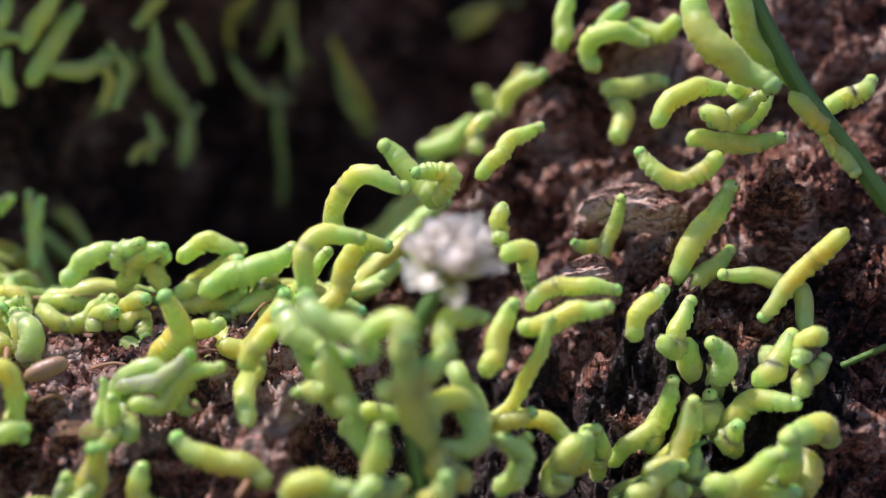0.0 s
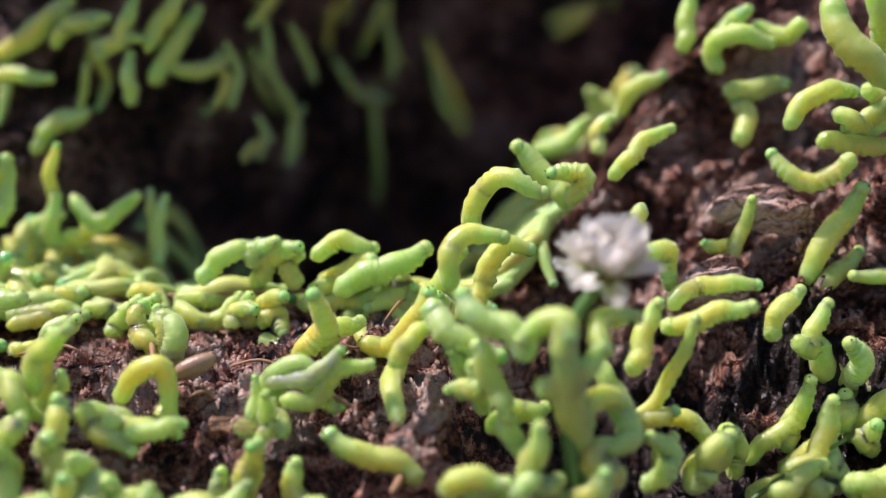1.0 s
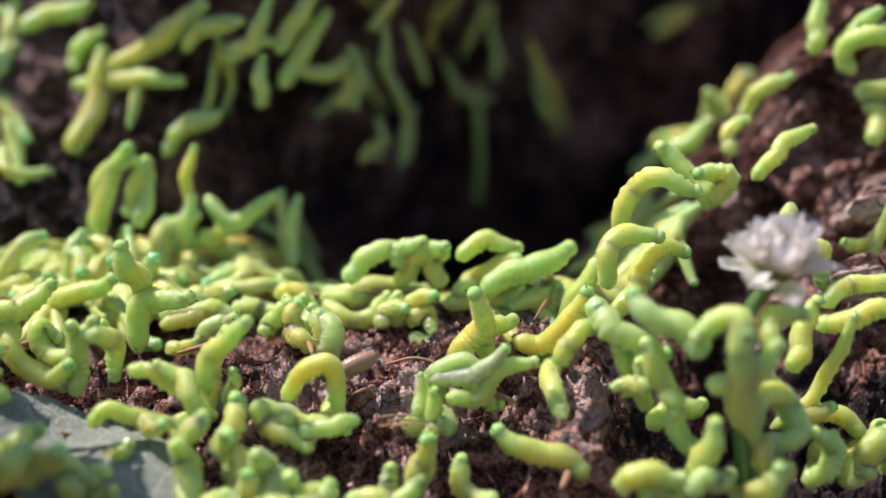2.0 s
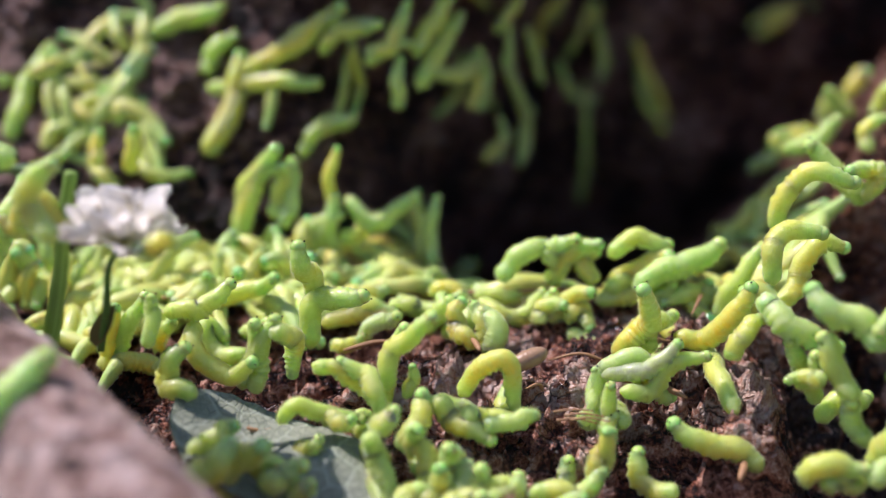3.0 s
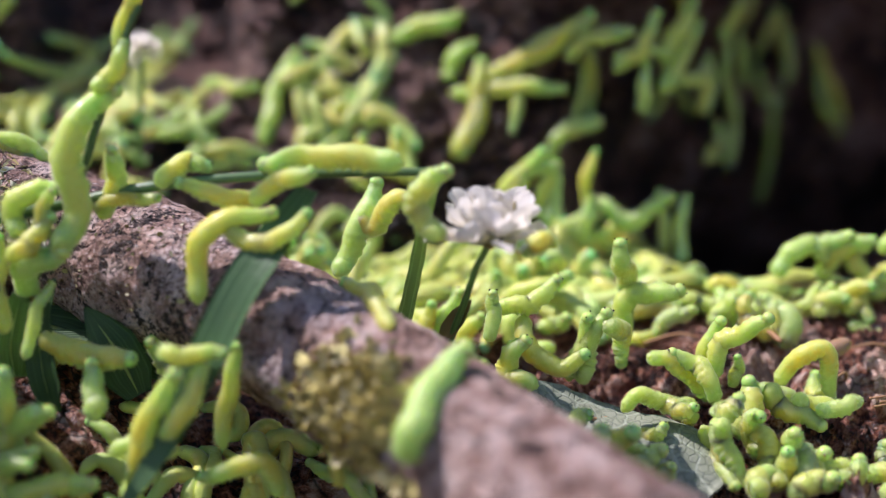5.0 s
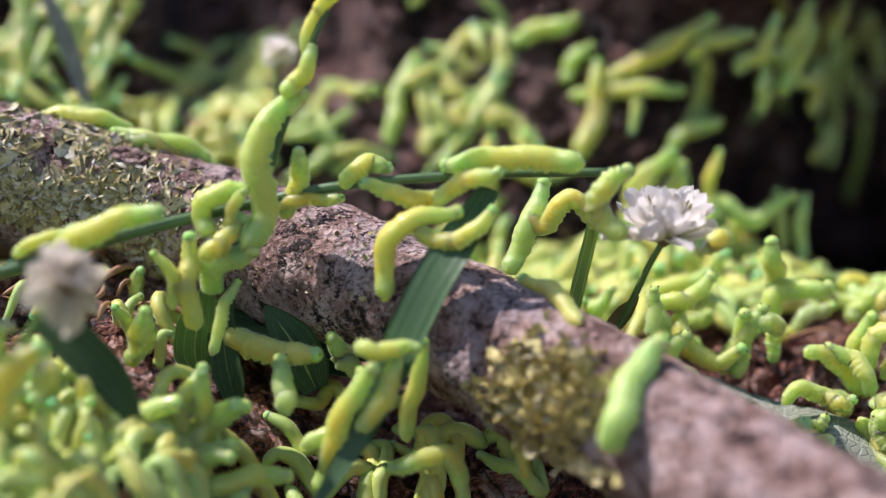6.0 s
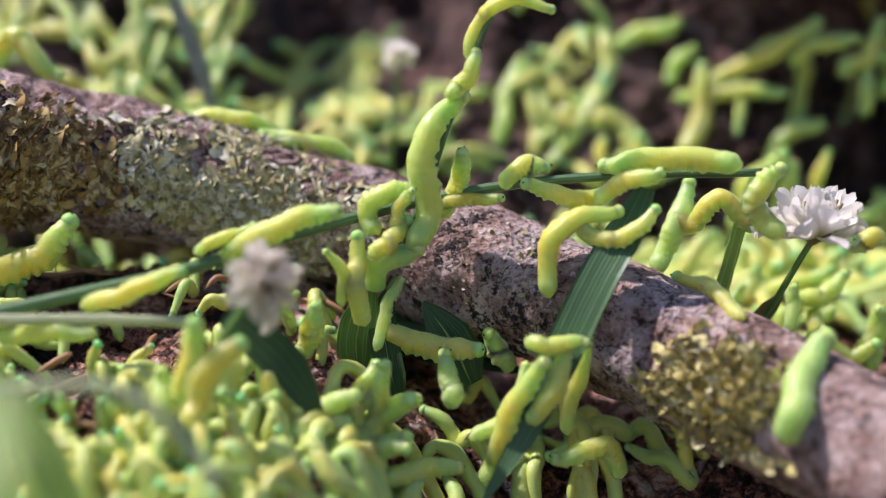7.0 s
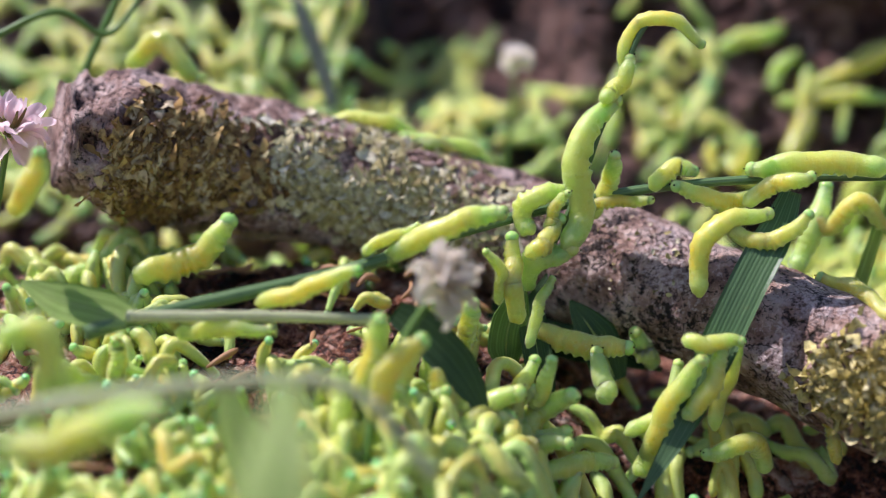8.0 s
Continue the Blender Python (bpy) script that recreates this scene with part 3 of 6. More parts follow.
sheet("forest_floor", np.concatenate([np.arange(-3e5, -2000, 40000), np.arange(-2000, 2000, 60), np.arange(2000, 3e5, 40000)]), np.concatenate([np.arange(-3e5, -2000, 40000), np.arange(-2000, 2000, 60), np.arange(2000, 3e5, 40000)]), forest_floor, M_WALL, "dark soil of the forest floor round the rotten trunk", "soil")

# ---- the fallen branch ----
branch = root("fallen_branch", (-420, 280, 60), "fallen branch with pinkish grey bark, dark patches and lichen", "branch")
xs = np.concatenate([np.linspace(-334, -92, 220)])
axis = log_axis(xs)
sh = Shape()
sides = 72
t, nn, bb = frames(axis, (0, 0, 1))
ang = np.linspace(0, 2 * math.pi, sides, endpoint=False)
xx, aa = np.meshgrid(xs, ang, indexing="ij")
rad = log_r(xx) + 2.6 * fbm(xx / 30, 3 + np.cos(aa) * 1.2, 7, 2) + 2.2 * fbm(xx / 7, 5 + np.sin(aa) * 2.2, 8, 4, 0.6) + 0.9 * fbm(xx / 2.2, aa * 5.0, 9, 2) + 1.1 * np.exp(-(((xx + 222) / 9) ** 2))
rad = rad + step(-285, -320, xx) * (7.0 * fbm(xx / 9, 4 + np.cos(aa) * 2.0 + np.sin(aa) * 1.3, 14, 4, 0.6) - 1.0)
for px, pa, deep, wide in ((-322, 1.2, 9.0, 2.2), (-324, 1.75, 6.0, 1.6), (-300, 0.2, 6.0, 3.0), (-308, 2.0, 6.0, 2.4), (-282, 1.9, 4.0, 2.0)):
    rad = rad - deep * np.exp(-(((xx - px) / wide) ** 2) - ((aa - pa) * 14 / wide / 1.3) ** 2)
rad = rad * (1 - step(-322, -336, xx) * np.clip(0.25 + 1.6 * fbm(xx / 5, 9 + np.cos(aa) * 2.5, 12, 3), 0, 0.75))
v = axis[:, None] + rad[..., None] * (np.cos(ang)[None, :, None] * nn[:, None] + np.sin(ang)[None, :, None] * bb[:, None])
k = len(xs)
faces = [(i * sides + j, i * sides + (j + 1) % sides, (i + 1) * sides + (j + 1) % sides, (i + 1) * sides + j) for i in range(k - 1) for j in range(sides)]
verts = list(v.reshape(-1, 3)) + [axis[0], axis[-1]]
faces += [(k * sides, (j + 1) % sides, j) for j in range(sides)] + [(k * sides + 1, (k - 1) * sides + j, (k - 1) * sides + (j + 1) % sides) for j in range(sides)]
sh.add(verts, faces)
sh.build("stem", M_LOG, branch, (-420, 280, 60))


# ---- loose flakes and fibres of bark ----
def flakes(name, label, x0, x1, y0, y1, count, seed, mat):
    dice = random.Random(seed)
    xs = np.array([dice.uniform(x0, x1) for _ in range(count)])
    ys = np.array([dice.uniform(y0, y1) for _ in range(count)])
    at = trunk_top(xs, ys)
    sh = Shape()
    for p in at:
        long, wide, thick = dice.uniform(0.8, 3.6), dice.uniform(0.3, 1.2), dice.uniform(0.15, 0.45)
        turn = np.array(Euler((dice.gauss(0.2, 0.5), dice.gauss(0, 0.5), dice.uniform(0, 6.3))).to_matrix())
        bend = dice.uniform(-0.25, 0.25) * long
        ring = []
        for i, u in enumerate((-0.5, -0.1, 0.25, 0.5)):
            w = wide * (0.35, 1.0, 0.8, 0.25)[i] * dice.uniform(0.7, 1.2)
            for q, h in ((-0.5, 0), (0.5, 0), (0.5, 1), (-0.5, 1)):
                ring.append(p + turn @ np.array((u * long, q * w, h * thick + bend * u * u * 4)))
        faces = [(4 * i + j, 4 * i + (j + 1) % 4, 4 * i + 4 + (j + 1) % 4, 4 * i + 4 + j) for i in range(3) for j in range(4)] + [(3, 2, 1, 0), (12, 13, 14, 15)]
        sh.add(ring, faces)
    return tagged(sh.build(name, mat, smooth=False), label, "bark flakes", kind="stuff")


flakes("bark_flakes", "loose reddish brown bark flakes and crumbs", -170, -20, 196, 262, 700, 5, M_BARK)
flakes("bark_flakes", "loose dark bark flakes on the slope", -20, 110, 225, 320, 700, 6, M_BARK)



def chunk(at, long, high, thick, seed, label, slant=0.0):
    """A worn slab of pale wood that juts from the slope, ragged at its edge and stepped across its face."""
    n, m = 64, 40
    u, v = np.meshgrid(np.linspace(0, 2 * math.pi, n, endpoint=False), np.linspace(0, 1, m), indexing="ij")
    edge = 1 + 0.34 * fbm(2.2 * np.cos(u) + 5, 2.2 * np.sin(u) + 5, seed, 4, 0.6) + 0.16 * np.sin(3 * u + seed)
    a, b = edge * v * np.cos(u), edge * v * np.sin(u)
    rise = thick * (1 - v**8) + terrace(4.0 * fbm(a * long / 11, b * high / 1.9, seed + 3, 4, 0.55), 0.7) + 0.9 * fbm(a * long / 2.4, b * high / 1.2, seed + 5, 4, 0.65)
    along, out = np.array((math.cos(slant), 0.0, math.sin(slant))), np.array((-0.12, -0.62, 0.78))
    up = np.cross(along, out)
    p = np.array(at) + (a * long)[..., None] * along + (b * high)[..., None] * up + (rise - thick)[..., None] * out
    p = p - (v**6 * 5.0)[..., None] * out
    faces = [(i * m + j, i * m + j + 1, (i + 1) % n * m + j + 1, (i + 1) % n * m + j) for i in range(n) for j in range(m - 1)]
    return tagged(Shape().add(p.reshape(-1, 3), faces).build("wood_chunk", M_CHUNK, None, at), label, "rotten wood")


chunk((35.6, 263.0, 82.3), 11.5, 4.8, 2.0, 131, "pale pinkish worn slab of rotten wood on the slope", -0.10)
chunk((24.5, 255.5, 68.4), 7.5, 4.4, 2.2, 137, "small pale lump of rotten wood on the slope", 0.15)

# ---- masses of caterpillars ----
rng = random.Random(11)


def open_heap(places):
    """Leaves the shaded hollow between the heap and the branch nearly bare."""
    return [(x, y) for k, (x, y) in enumerate(places) if y < 187 - 0.25 * max(0, x + 262) or x < -309 or k % 9 == 0]



def lying(x, y, long, lift=1.6, rise=4.0):
    """A bent line of points over the ground."""
    a = rng.uniform(0, 2 * math.pi)
    bend, twist = rng.uniform(-1.3, 1.3), rng.uniform(-1.9, 1.9)
    pts = []
    px, py = x, y
    for k in range(5):
        z = float(ground_z(px, py)) + lift + heap(px, py)
        pts.append((px, py, z + (rng.uniform(0, rise) if 0 < k < 4 else rng.uniform(0, 2))))
        px, py = px + math.cos(a) * long / 4, py + math.sin(a) * long / 4
        a += bend * 0.5 + twist * (k - 1.5) * 0.6
    return pts


def heap(x, y):
    """How the heap before the branch swells and sinks."""
    return 12.0 * float(fbm(np.array(x / 17.0), np.array(y / 17.0), 57, 2)) * float(step(-214, -240, np.array(x)) * step(232, 215, np.array(y)))


def peeking(x, y, long):
    """One of which only the front half rises from the heap."""
    a, lean = rng.uniform(0, 2 * math.pi), rng.uniform(0.2, 0.9) * long
    z = float(ground_z(x, y)) + heap(x, y) + rng.uniform(-1, 3)
    dx, dy, dz = math.cos(a) * lean, math.sin(a) * lean, math.sqrt(max(0.1, long * long - lean * lean))
    return [(x, y, z), (x + 0.5 * dx, y + 0.5 * dy, z + 0.65 * dz), (x + dx, y + dy, z + dz)]


def standing(x, y, long):
    """One that rears up from the ground and bends over."""
    a = rng.uniform(0, 2 * math.pi)
    z = float(ground_z(x, y)) + 1 + heap(x, y)
    lean = rng.uniform(0.1, 0.5) * long
    return [(x, y, z), (x + 0.3 * lean * math.cos(a), y + 0.3 * lean * math.sin(a), z + 0.4 * long), (x + 0.8 * lean * math.cos(a), y + 0.8 * lean * math.sin(a), z + 0.65 * long), (x + 1.4 * lean * math.cos(a), y + 1.4 * lean * math.sin(a), z + rng.uniform(0.6, 0.8) * long)]


def clinging(x, z, long, hang):
    """One on the face of the hollow; hang: how steeply it lies."""
    a = rng.gauss(-math.pi / 2, 0.35) if hang else rng.uniform(-math.pi, math.pi)
    bend = rng.uniform(-0.9, 0.9)
    pts = []
    for k in range(4):
        pts.append((x, float(wall_y(x, z)) - 2.5 - (rng.uniform(0, 5) if k else 0), z))
        x, z = x + math.cos(a) * long / 3, z + math.sin(a) * long / 3
        a += bend * 0.6
    return pts


def patchy(x0, x1, y0, y1, count, seed, keep=0.0):
    """Random places that gather in patches."""
    out = []
    while len(out) < count:
        x, y = rng.uniform(x0, x1), rng.uniform(y0, y1)
        if fbm(np.array(x / 22.0), np.array(y / 22.0), seed, 2) + rng.uniform(-0.12, 0.12) > keep:
            out.append((x, y))
    return out


crowd("in a crowd over the rotten bark", [lying(x, y, rng.uniform(17, 27)) for x, y in patchy(-172, -108, 252, 298, 66, 31, -0.09) + patchy(-108, -12, 262, 284, 50, 42, -0.09)] + [standing(x, y, rng.uniform(10, 17)) for x, y in patchy(-172, -126, 258, 292, 12, 32)], 2.05)
crowd("in the shade deep in the hollow", [lying(x, y, rng.uniform(16, 24)) for x, y in patchy(-185, -20, 298, 345, 80, 33, -0.05)] + [standing(x, y, rng.uniform(7, 12)) for x, y in patchy(-180, -40, 298, 320, 14, 34)], 1.8)
crowd("in a heap before the branch", [standing(x, y, rng.uniform(7, 13)) for x, y in open_heap(patchy(-345, -240, 120, 215, 70, 36))] + [peeking(x, y, rng.uniform(6, 10)) for x, y in open_heap(patchy(-345, -236, 122, 226, 300, 47, -0.1))] + [lying(x, y, rng.uniform(11, 18), rng.uniform(-1, 5), 7) for x, y in patchy(-240, -214, 120, 166, 60, 43) + open_heap(patchy(-345, -240, 120, 228, 400, 35, -0.08))], 1.36)
crowd("in the shade under the branch", [lying(x, y, rng.uniform(13, 20), rng.uniform(1, 4), 6) for x, y in open_heap(patchy(-245, -150, 160, 215, 34, 37) + patchy(-246, -186, 148, 196, 60, 46, -0.15))] + [lying(x, y, rng.uniform(13, 19), rng.uniform(0, 5), 6) for x, y in patchy(-232, -165, 184, 214, 60, 48, -0.12)[::2]] + [peeking(x, y, rng.uniform(8, 13)) for x, y in open_heap(patchy(-240, -208, 165, 200, 22, 49, -0.12))], 1.7)
crowd("in a crowd behind the branch", [lying(x, y, rng.uniform(15, 22)) for x, y in patchy(-345, -165, 238, 300, 150, 38, -0.1)] + [standing(x, y, rng.uniform(12, 22)) for x, y in patchy(-345, -175, 252, 300, 60, 39)], 1.9)
crowd("clinging to lit rotten wood", [clinging(x, z, rng.uniform(14, 22), False) for x, z in patchy(-400, -170, 72, 140, 96, 40, 0.0) + patchy(-400, -215, 80, 145, 150, 45, -0.2) + patchy(-215, -160, 96, 140, 10, 44, -0.1) + patchy(-264, -178, 90, 110, 30, 50, -0.1) if not (-274 < x < -208 and z > 108) and (x < -226 or z < 110 or round(7 * x) % 2)], 1.9)
crowd("hanging in the dark hollow", [clinging(x, z, rng.uniform(14, 22), True) for x, z in patchy(-150, -20, 108, 140, 10, 41, 0.0)], 1.4)


def litter(name, label, count, seed, x0, x1, y0, y1):
    """Bits of brown straw and shrivelled skins between the caterpillars of the heap."""
    dice = random.Random(seed)
    sh = Shape()
    for _ in range(count):
        x, y = dice.uniform(x0, x1), dice.uniform(y0, y1)
        z = float(ground_z(x, y)) + dice.uniform(2, 6.5)
        a, long = dice.uniform(0, 6.3), dice.uniform(4, 13)
        dx, dy = math.cos(a) * long / 2, math.sin(a) * long / 2
        mid = (x + dice.uniform(-1.5, 1.5), y + dice.uniform(-1.5, 1.5), z + dice.uniform(0, 2.5))
        tube(sh, spline([(x - dx, y - dy, z + dice.uniform(-1, 2)), mid, (x + dx, y + dy, z + dice.uniform(-1, 2))], 9), dice.uniform(0.25, 0.8) * np.array((0.5, 0.9, 1, 1.1, 1, 0.9, 0.8, 0.6, 0.3)), (0, 0, 1), 6)
    return tagged(sh.build(name, M_FIBRE), label, "plant litter", kind="stuff")


litter("plant_litter", "brown straw and shrivelled bits among the heaped caterpillars", 110, 61, -345, -225, 120, 225)
litter("plant_litter", "brown straw bits on the rotten bark", 14, 62, -165, -30, 205, 260)

# ---- single caterpillars ----
larva((43.8, 251.8, 123.6), (45.2, 249.3, 116.2), (50.3, 246.7, 108.9), (58.9, 244.2, 105.8), r=2.9, on="on a grass blade")
larva((50.1, 248.4, 124.6), (55.1, 250.0, 115.1), (62.5, 251.6, 106.1), r=2.4, tone="yellow", on="on a grass blade")
larva((62.9, 249.3, 104.3), (68.3, 248.0, 97.3), (75.7, 246.7, 89.8), r=2.0, tone="yellow", on="on a grass blade")
larva((38.6, 259.4, 96.0), (41.2, 261.1, 101.9), (46.0, 262.9, 103.4), (53.6, 264.6, 103.2), r=2.0)
larva((45.8, 264.6, 93.5), (51.7, 262.0, 92.9), (63.1, 259.4, 93.9), r=2.0)
larva((52.7, 257.8, 104.9), (56.7, 259.0, 100.3), (50.6, 260.2, 97.0), r=1.8, sway=(6, 4, 0))
larva((47.0, 259.2, 99.7), (53.0, 258.0, 98.4), (59.3, 256.8, 102.1), r=1.9)
larva((51.0, 255.4, 91.4), (47.5, 257.1, 87.1), (42.2, 258.9, 86.4), (36.4, 260.6, 90.8), r=2.0)
larva((62.1, 264.2, 103.2), (60.0, 262.0, 98.8), (53.4, 259.8, 96.2), r=1.7, tone="green")
larva((72.2, 258.7, 99.6), (77.5, 260.0, 102.1), (82.6, 261.3, 105.3), r=2.0)
larva((29.2, 286.4, 105.7), (27.8, 285.5, 111.1), (32.6, 284.5, 113.9), (38.6, 283.6, 113.2), r=2.2)
larva((47.4, 285.4, 117.7), (42.9, 288.0, 114.6), (37.0, 290.6, 115.4), r=2.0)
larva((27.4, 294.5, 110.7), (30.9, 292.0, 115.2), (36.2, 289.5, 120.7), r=1.9, tone="green")
larva((20.8, 290.7, 110.1), (22.7, 292.0, 116.5), (24.0, 293.3, 122.9), r=2.0)
larva((33.2, 280.7, 91.1), (34.6, 284.9, 96.3), (33.9, 288.6, 101.0), r=2.2)
larva((30.6, 287.1, 103.0), (37.8, 289.2, 101.8), (45.4, 289.8, 103.9), r=2.2, tone="green")
larva((7.9, 302.6, 94.8), (11.7, 300.0, 100.2), (17.4, 297.4, 105.2), r=2.0, tone="green")
larva((2.6, 286.8, 87.8), (3.0, 288.0, 92.4), (6.2, 289.2, 95.4), r=1.8, sway=(5, 5, 1))
larva((-11.1, 311.4, 86.2), (-3.6, 310.0, 88.0), (2.3, 308.6, 92.9), r=2.2, tone="green")
larva((2.3, 259.7, 85.8), (6.8, 261.2, 90.9), (10.3, 262.8, 94.2), (15.9, 264.3, 95.2), r=1.8)
larva((-24.4, 250.7, 74.3), (-26.3, 248.9, 80.6), (-19.9, 247.1, 89.2), (-10.9, 245.3, 86.9), r=2.1, sway=(7, 5, 0))
larva((-5.4, 260.4, 79.7), (-10.0, 262.0, 87.1), (-16.5, 263.6, 91.6), r=2.4)
larva((-6.0, 259.3, 81.6), (-3.6, 258.0, 85.9), (-8.7, 256.7, 88.6), r=2.0)
larva((6.3, 242.7, 76.0), (7.2, 245.0, 78.9), (6.9, 247.3, 82.4), r=1.8)
larva((27.5, 259.4, 65.5), (29.6, 262.0, 70.9), (31.5, 259.9, 81.9), r=1.6)
larva((29.9, 261.0, 72.1), (26.1, 262.0, 70.9), (23.5, 263.0, 72.6), r=1.5)
larva((42.8, 255.8, 64.5), (47.5, 258.0, 73.4), (52.6, 256.4, 84.9), r=2.4)
larva((43.8, 254.4, 61.3), (48.6, 256.4, 66.1), (53.9, 260.1, 71.0), r=1.9)
larva((67.5, 247.9, 55.8), (66.6, 252.2, 64.0), (59.3, 253.2, 67.7), (52.2, 251.5, 66.9), r=1.9, sway=(6, 4, 2))
larva((75.0, 248.7, 77.6), (66.4, 250.0, 67.4), (61.2, 250.3, 59.5), r=2.0, tone="yellow", sway=(5, 6, 1))
larva((-28.6, 219.1, 53.3), (-24.9, 218.0, 54.4), (-24.9, 216.9, 59.9), r=1.7, on="on a clover stem")
larva((2.7, 223.4, 55.3), (5.8, 226.0, 60.2), (8.8, 228.6, 66.6), r=2.0, tone="yellow")
larva((9.7, 232.6, 62.4), (15.4, 230.9, 62.2), (20.4, 229.1, 65.9), (25.2, 227.4, 67.4), r=2.0)
larva((11.3, 233.8, 65.0), (15.0, 234.6, 69.1), (22.0, 235.4, 68.5), (27.9, 236.2, 68.3), r=1.8, sway=(5, 5, 0))
larva((1.2, 228.9, 42.1), (8.5, 228.3, 48.9), (13.7, 227.7, 57.2), (15.6, 227.1, 64.3), r=1.4)
larva((6.6, 235.4, 75.3), (10.9, 238.0, 74.5), (13.3, 240.6, 69.2), r=2.0)
larva((-2.4, 228.5, 56.5), (0.5, 226.0, 51.8), (3.2, 223.5, 46.7), r=1.9, tone="green")
larva((8.4, 224.8, 34.2), (10.6, 226.0, 38.7), (11.6, 227.2, 42.1), r=1.8, sway=(8, 4, 1))
larva((2.8, 229.2, 42.0), (6.4, 228.0, 45.5), (12.6, 226.8, 46.3), r=1.8, tone="green")
larva((19.4, 229.7, 39.9), (14.2, 231.2, 43.8), (9.5, 232.8, 45.2), (5.3, 234.3, 43.3), r=1.8, tone="yellow")
larva((-39.0, 219.9, 47.0), (-40.4, 229.5, 50.8), (-41.5, 247.0, 53.5), r=2.0)
larva((-35.1, 215.1, 36.7), (-42.8, 216.9, 42.0), (-50.7, 216.0, 45.5), r=2.3)
larva((-60.7, 218.5, 44.6), (-62.7, 225.5, 47.3), (-61.5, 229.2, 51.0), r=1.9, sway=(6, 4, 0))
larva((-65.9, 223.4, 46.6), (-64.2, 227.4, 51.3), (-57.5, 226.6, 55.9), (-53.3, 225.8, 52.9), r=1.9, tone="grey", sway=(7, 5, 0))
larva((-37.2, 253.6, 55.9), (-34.7, 253.6, 63.5), (-29.9, 253.6, 69.4), (-27.4, 253.6, 71.5), r=1.9)
larva((-28.9, 237.3, 62.4), (-23.5, 239.1, 68.6), (-19.7, 240.9, 74.8), (-15.0, 242.7, 74.8), r=2.1, sway=(5, 6, 2))
larva((-39.5, 253.1, 55.4), (-48.0, 248.9, 54.0), (-51.5, 258.9, 57.5), (-47.8, 260.5, 58.1), r=1.7)
larva((-59.8, 238.0, 52.8), (-54.7, 235.0, 60.9), (-56.0, 232.0, 67.9), r=2.3)
larva((-54.6, 256.2, 62.4), (-46.7, 257.4, 67.2), (-40.1, 258.6, 69.6), (-35.0, 259.8, 70.7), r=2.7, tone="green")
larva((-57.0, 234.5, 48.8), (-52.3, 238.2, 50.2), (-49.6, 243.3, 52.1), r=1.8)
larva((-43.6, 261.4, 58.7), (-40.2, 258.5, 57.6), (-37.7, 258.5, 62.4), r=1.9)
larva((-58.4, 229.2, 51.0), (-53.9, 228.0, 50.3), (-50.0, 226.4, 48.0), r=1.9, sway=(9, 4, 1))
larva((-72.8, 214.1, 34.9), (-71.0, 215.2, 36.8), (-71.2, 215.8, 38.4), r=1.7, tone="green")
larva((-68.6, 219.4, 45.1), (-65.4, 220.9, 45.7), (-63.0, 219.7, 46.6), r=1.8, tone="green")
larva((-82.7, 220.3, 45.4), (-82.9, 225.6, 47.3), (-82.0, 227.2, 49.3), r=1.8)
larva((-33.2, 248.6, 55.4), (-31.5, 250.0, 59.7), (-31.8, 248.8, 64.7), r=1.9)
larva((-105.6, 212.7, 49.3), (-108.3, 215.0, 55.9), (-114.5, 217.3, 58.3), r=1.8)
larva((-105.1, 218.5, 52.4), (-104.0, 216.8, 60.6), (-100.2, 215.2, 64.3), (-96.7, 213.5, 66.7), r=1.9, sway=(6, 5, 1))
larva((-101.5, 218.2, 50.7), (-100.6, 219.0, 54.4), (-100.8, 219.8, 56.4), r=1.2)
larva((-91.9, 223.2, 49.4), (-87.7, 222.4, 54.4), (-82.5, 221.6, 56.9), (-81.8, 220.8, 47.5), r=1.9, tone="yellow")
larva((-125.1, 208.9, 49.0), (-122.1, 210.3, 52.0), (-117.6, 211.7, 51.1), (-109.9, 213.1, 47.5), r=1.6)
larva((-117.7, 212.1, 48.5), (-113.7, 210.0, 49.5), (-110.9, 207.9, 49.5), r=1.6)
larva((-103.0, 210.6, 43.4), (-99.8, 212.0, 48.9), (-98.4, 213.4, 53.1), r=2.1, sway=(6, 4, 0))
larva((-96.1, 214.4, 52.5), (-91.8, 213.0, 47.4), (-86.5, 211.6, 45.1), r=2.1, tone="yellow")
larva((-86.7, 209.9, 48.3), (-82.5, 212.0, 48.6), (-77.2, 214.1, 48.1), r=1.6, tone="green")
larva((-98.6, 205.9, 40.2), (-99.4, 209.0, 44.0), (-99.5, 206.5, 48.7), r=1.9)
larva((-107.8, 201.8, 49.9), (-105.5, 203.0, 43.6), (-103.9, 200.2, 38.2), r=1.9, on="on a grey-green leaf")
larva((-124.4, 209.0, 42.2), (-119.9, 208.0, 44.4), (-116.6, 207.0, 46.7), r=1.6, tone="yellow", on="on a grey-green leaf")
larva((-138.0, 186.6, 44.0), (-134.2, 190.0, 48.2), (-130.9, 193.4, 49.9), r=2.6, on="on a grey-green leaf")
larva((-130.6, 202.0, 38.7), (-126.9, 200.0, 43.7), (-121.9, 197.4, 46.3), r=2.0, on="on a grey-green leaf")
larva((-140.3, 201.8, 46.8), (-135.9, 203.0, 48.5), (-131.5, 204.2, 50.2), r=1.8, tone="green", on="on a grey-green leaf")
larva((-133.9, 223.2, 51.0), (-130.9, 222.0, 59.9), (-126.5, 220.8, 65.0), r=1.9)
larva((-127.2, 219.5, 64.5), (-124.0, 222.0, 61.0), (-122.9, 224.5, 55.1), r=1.9, sway=(5, 5, 1))
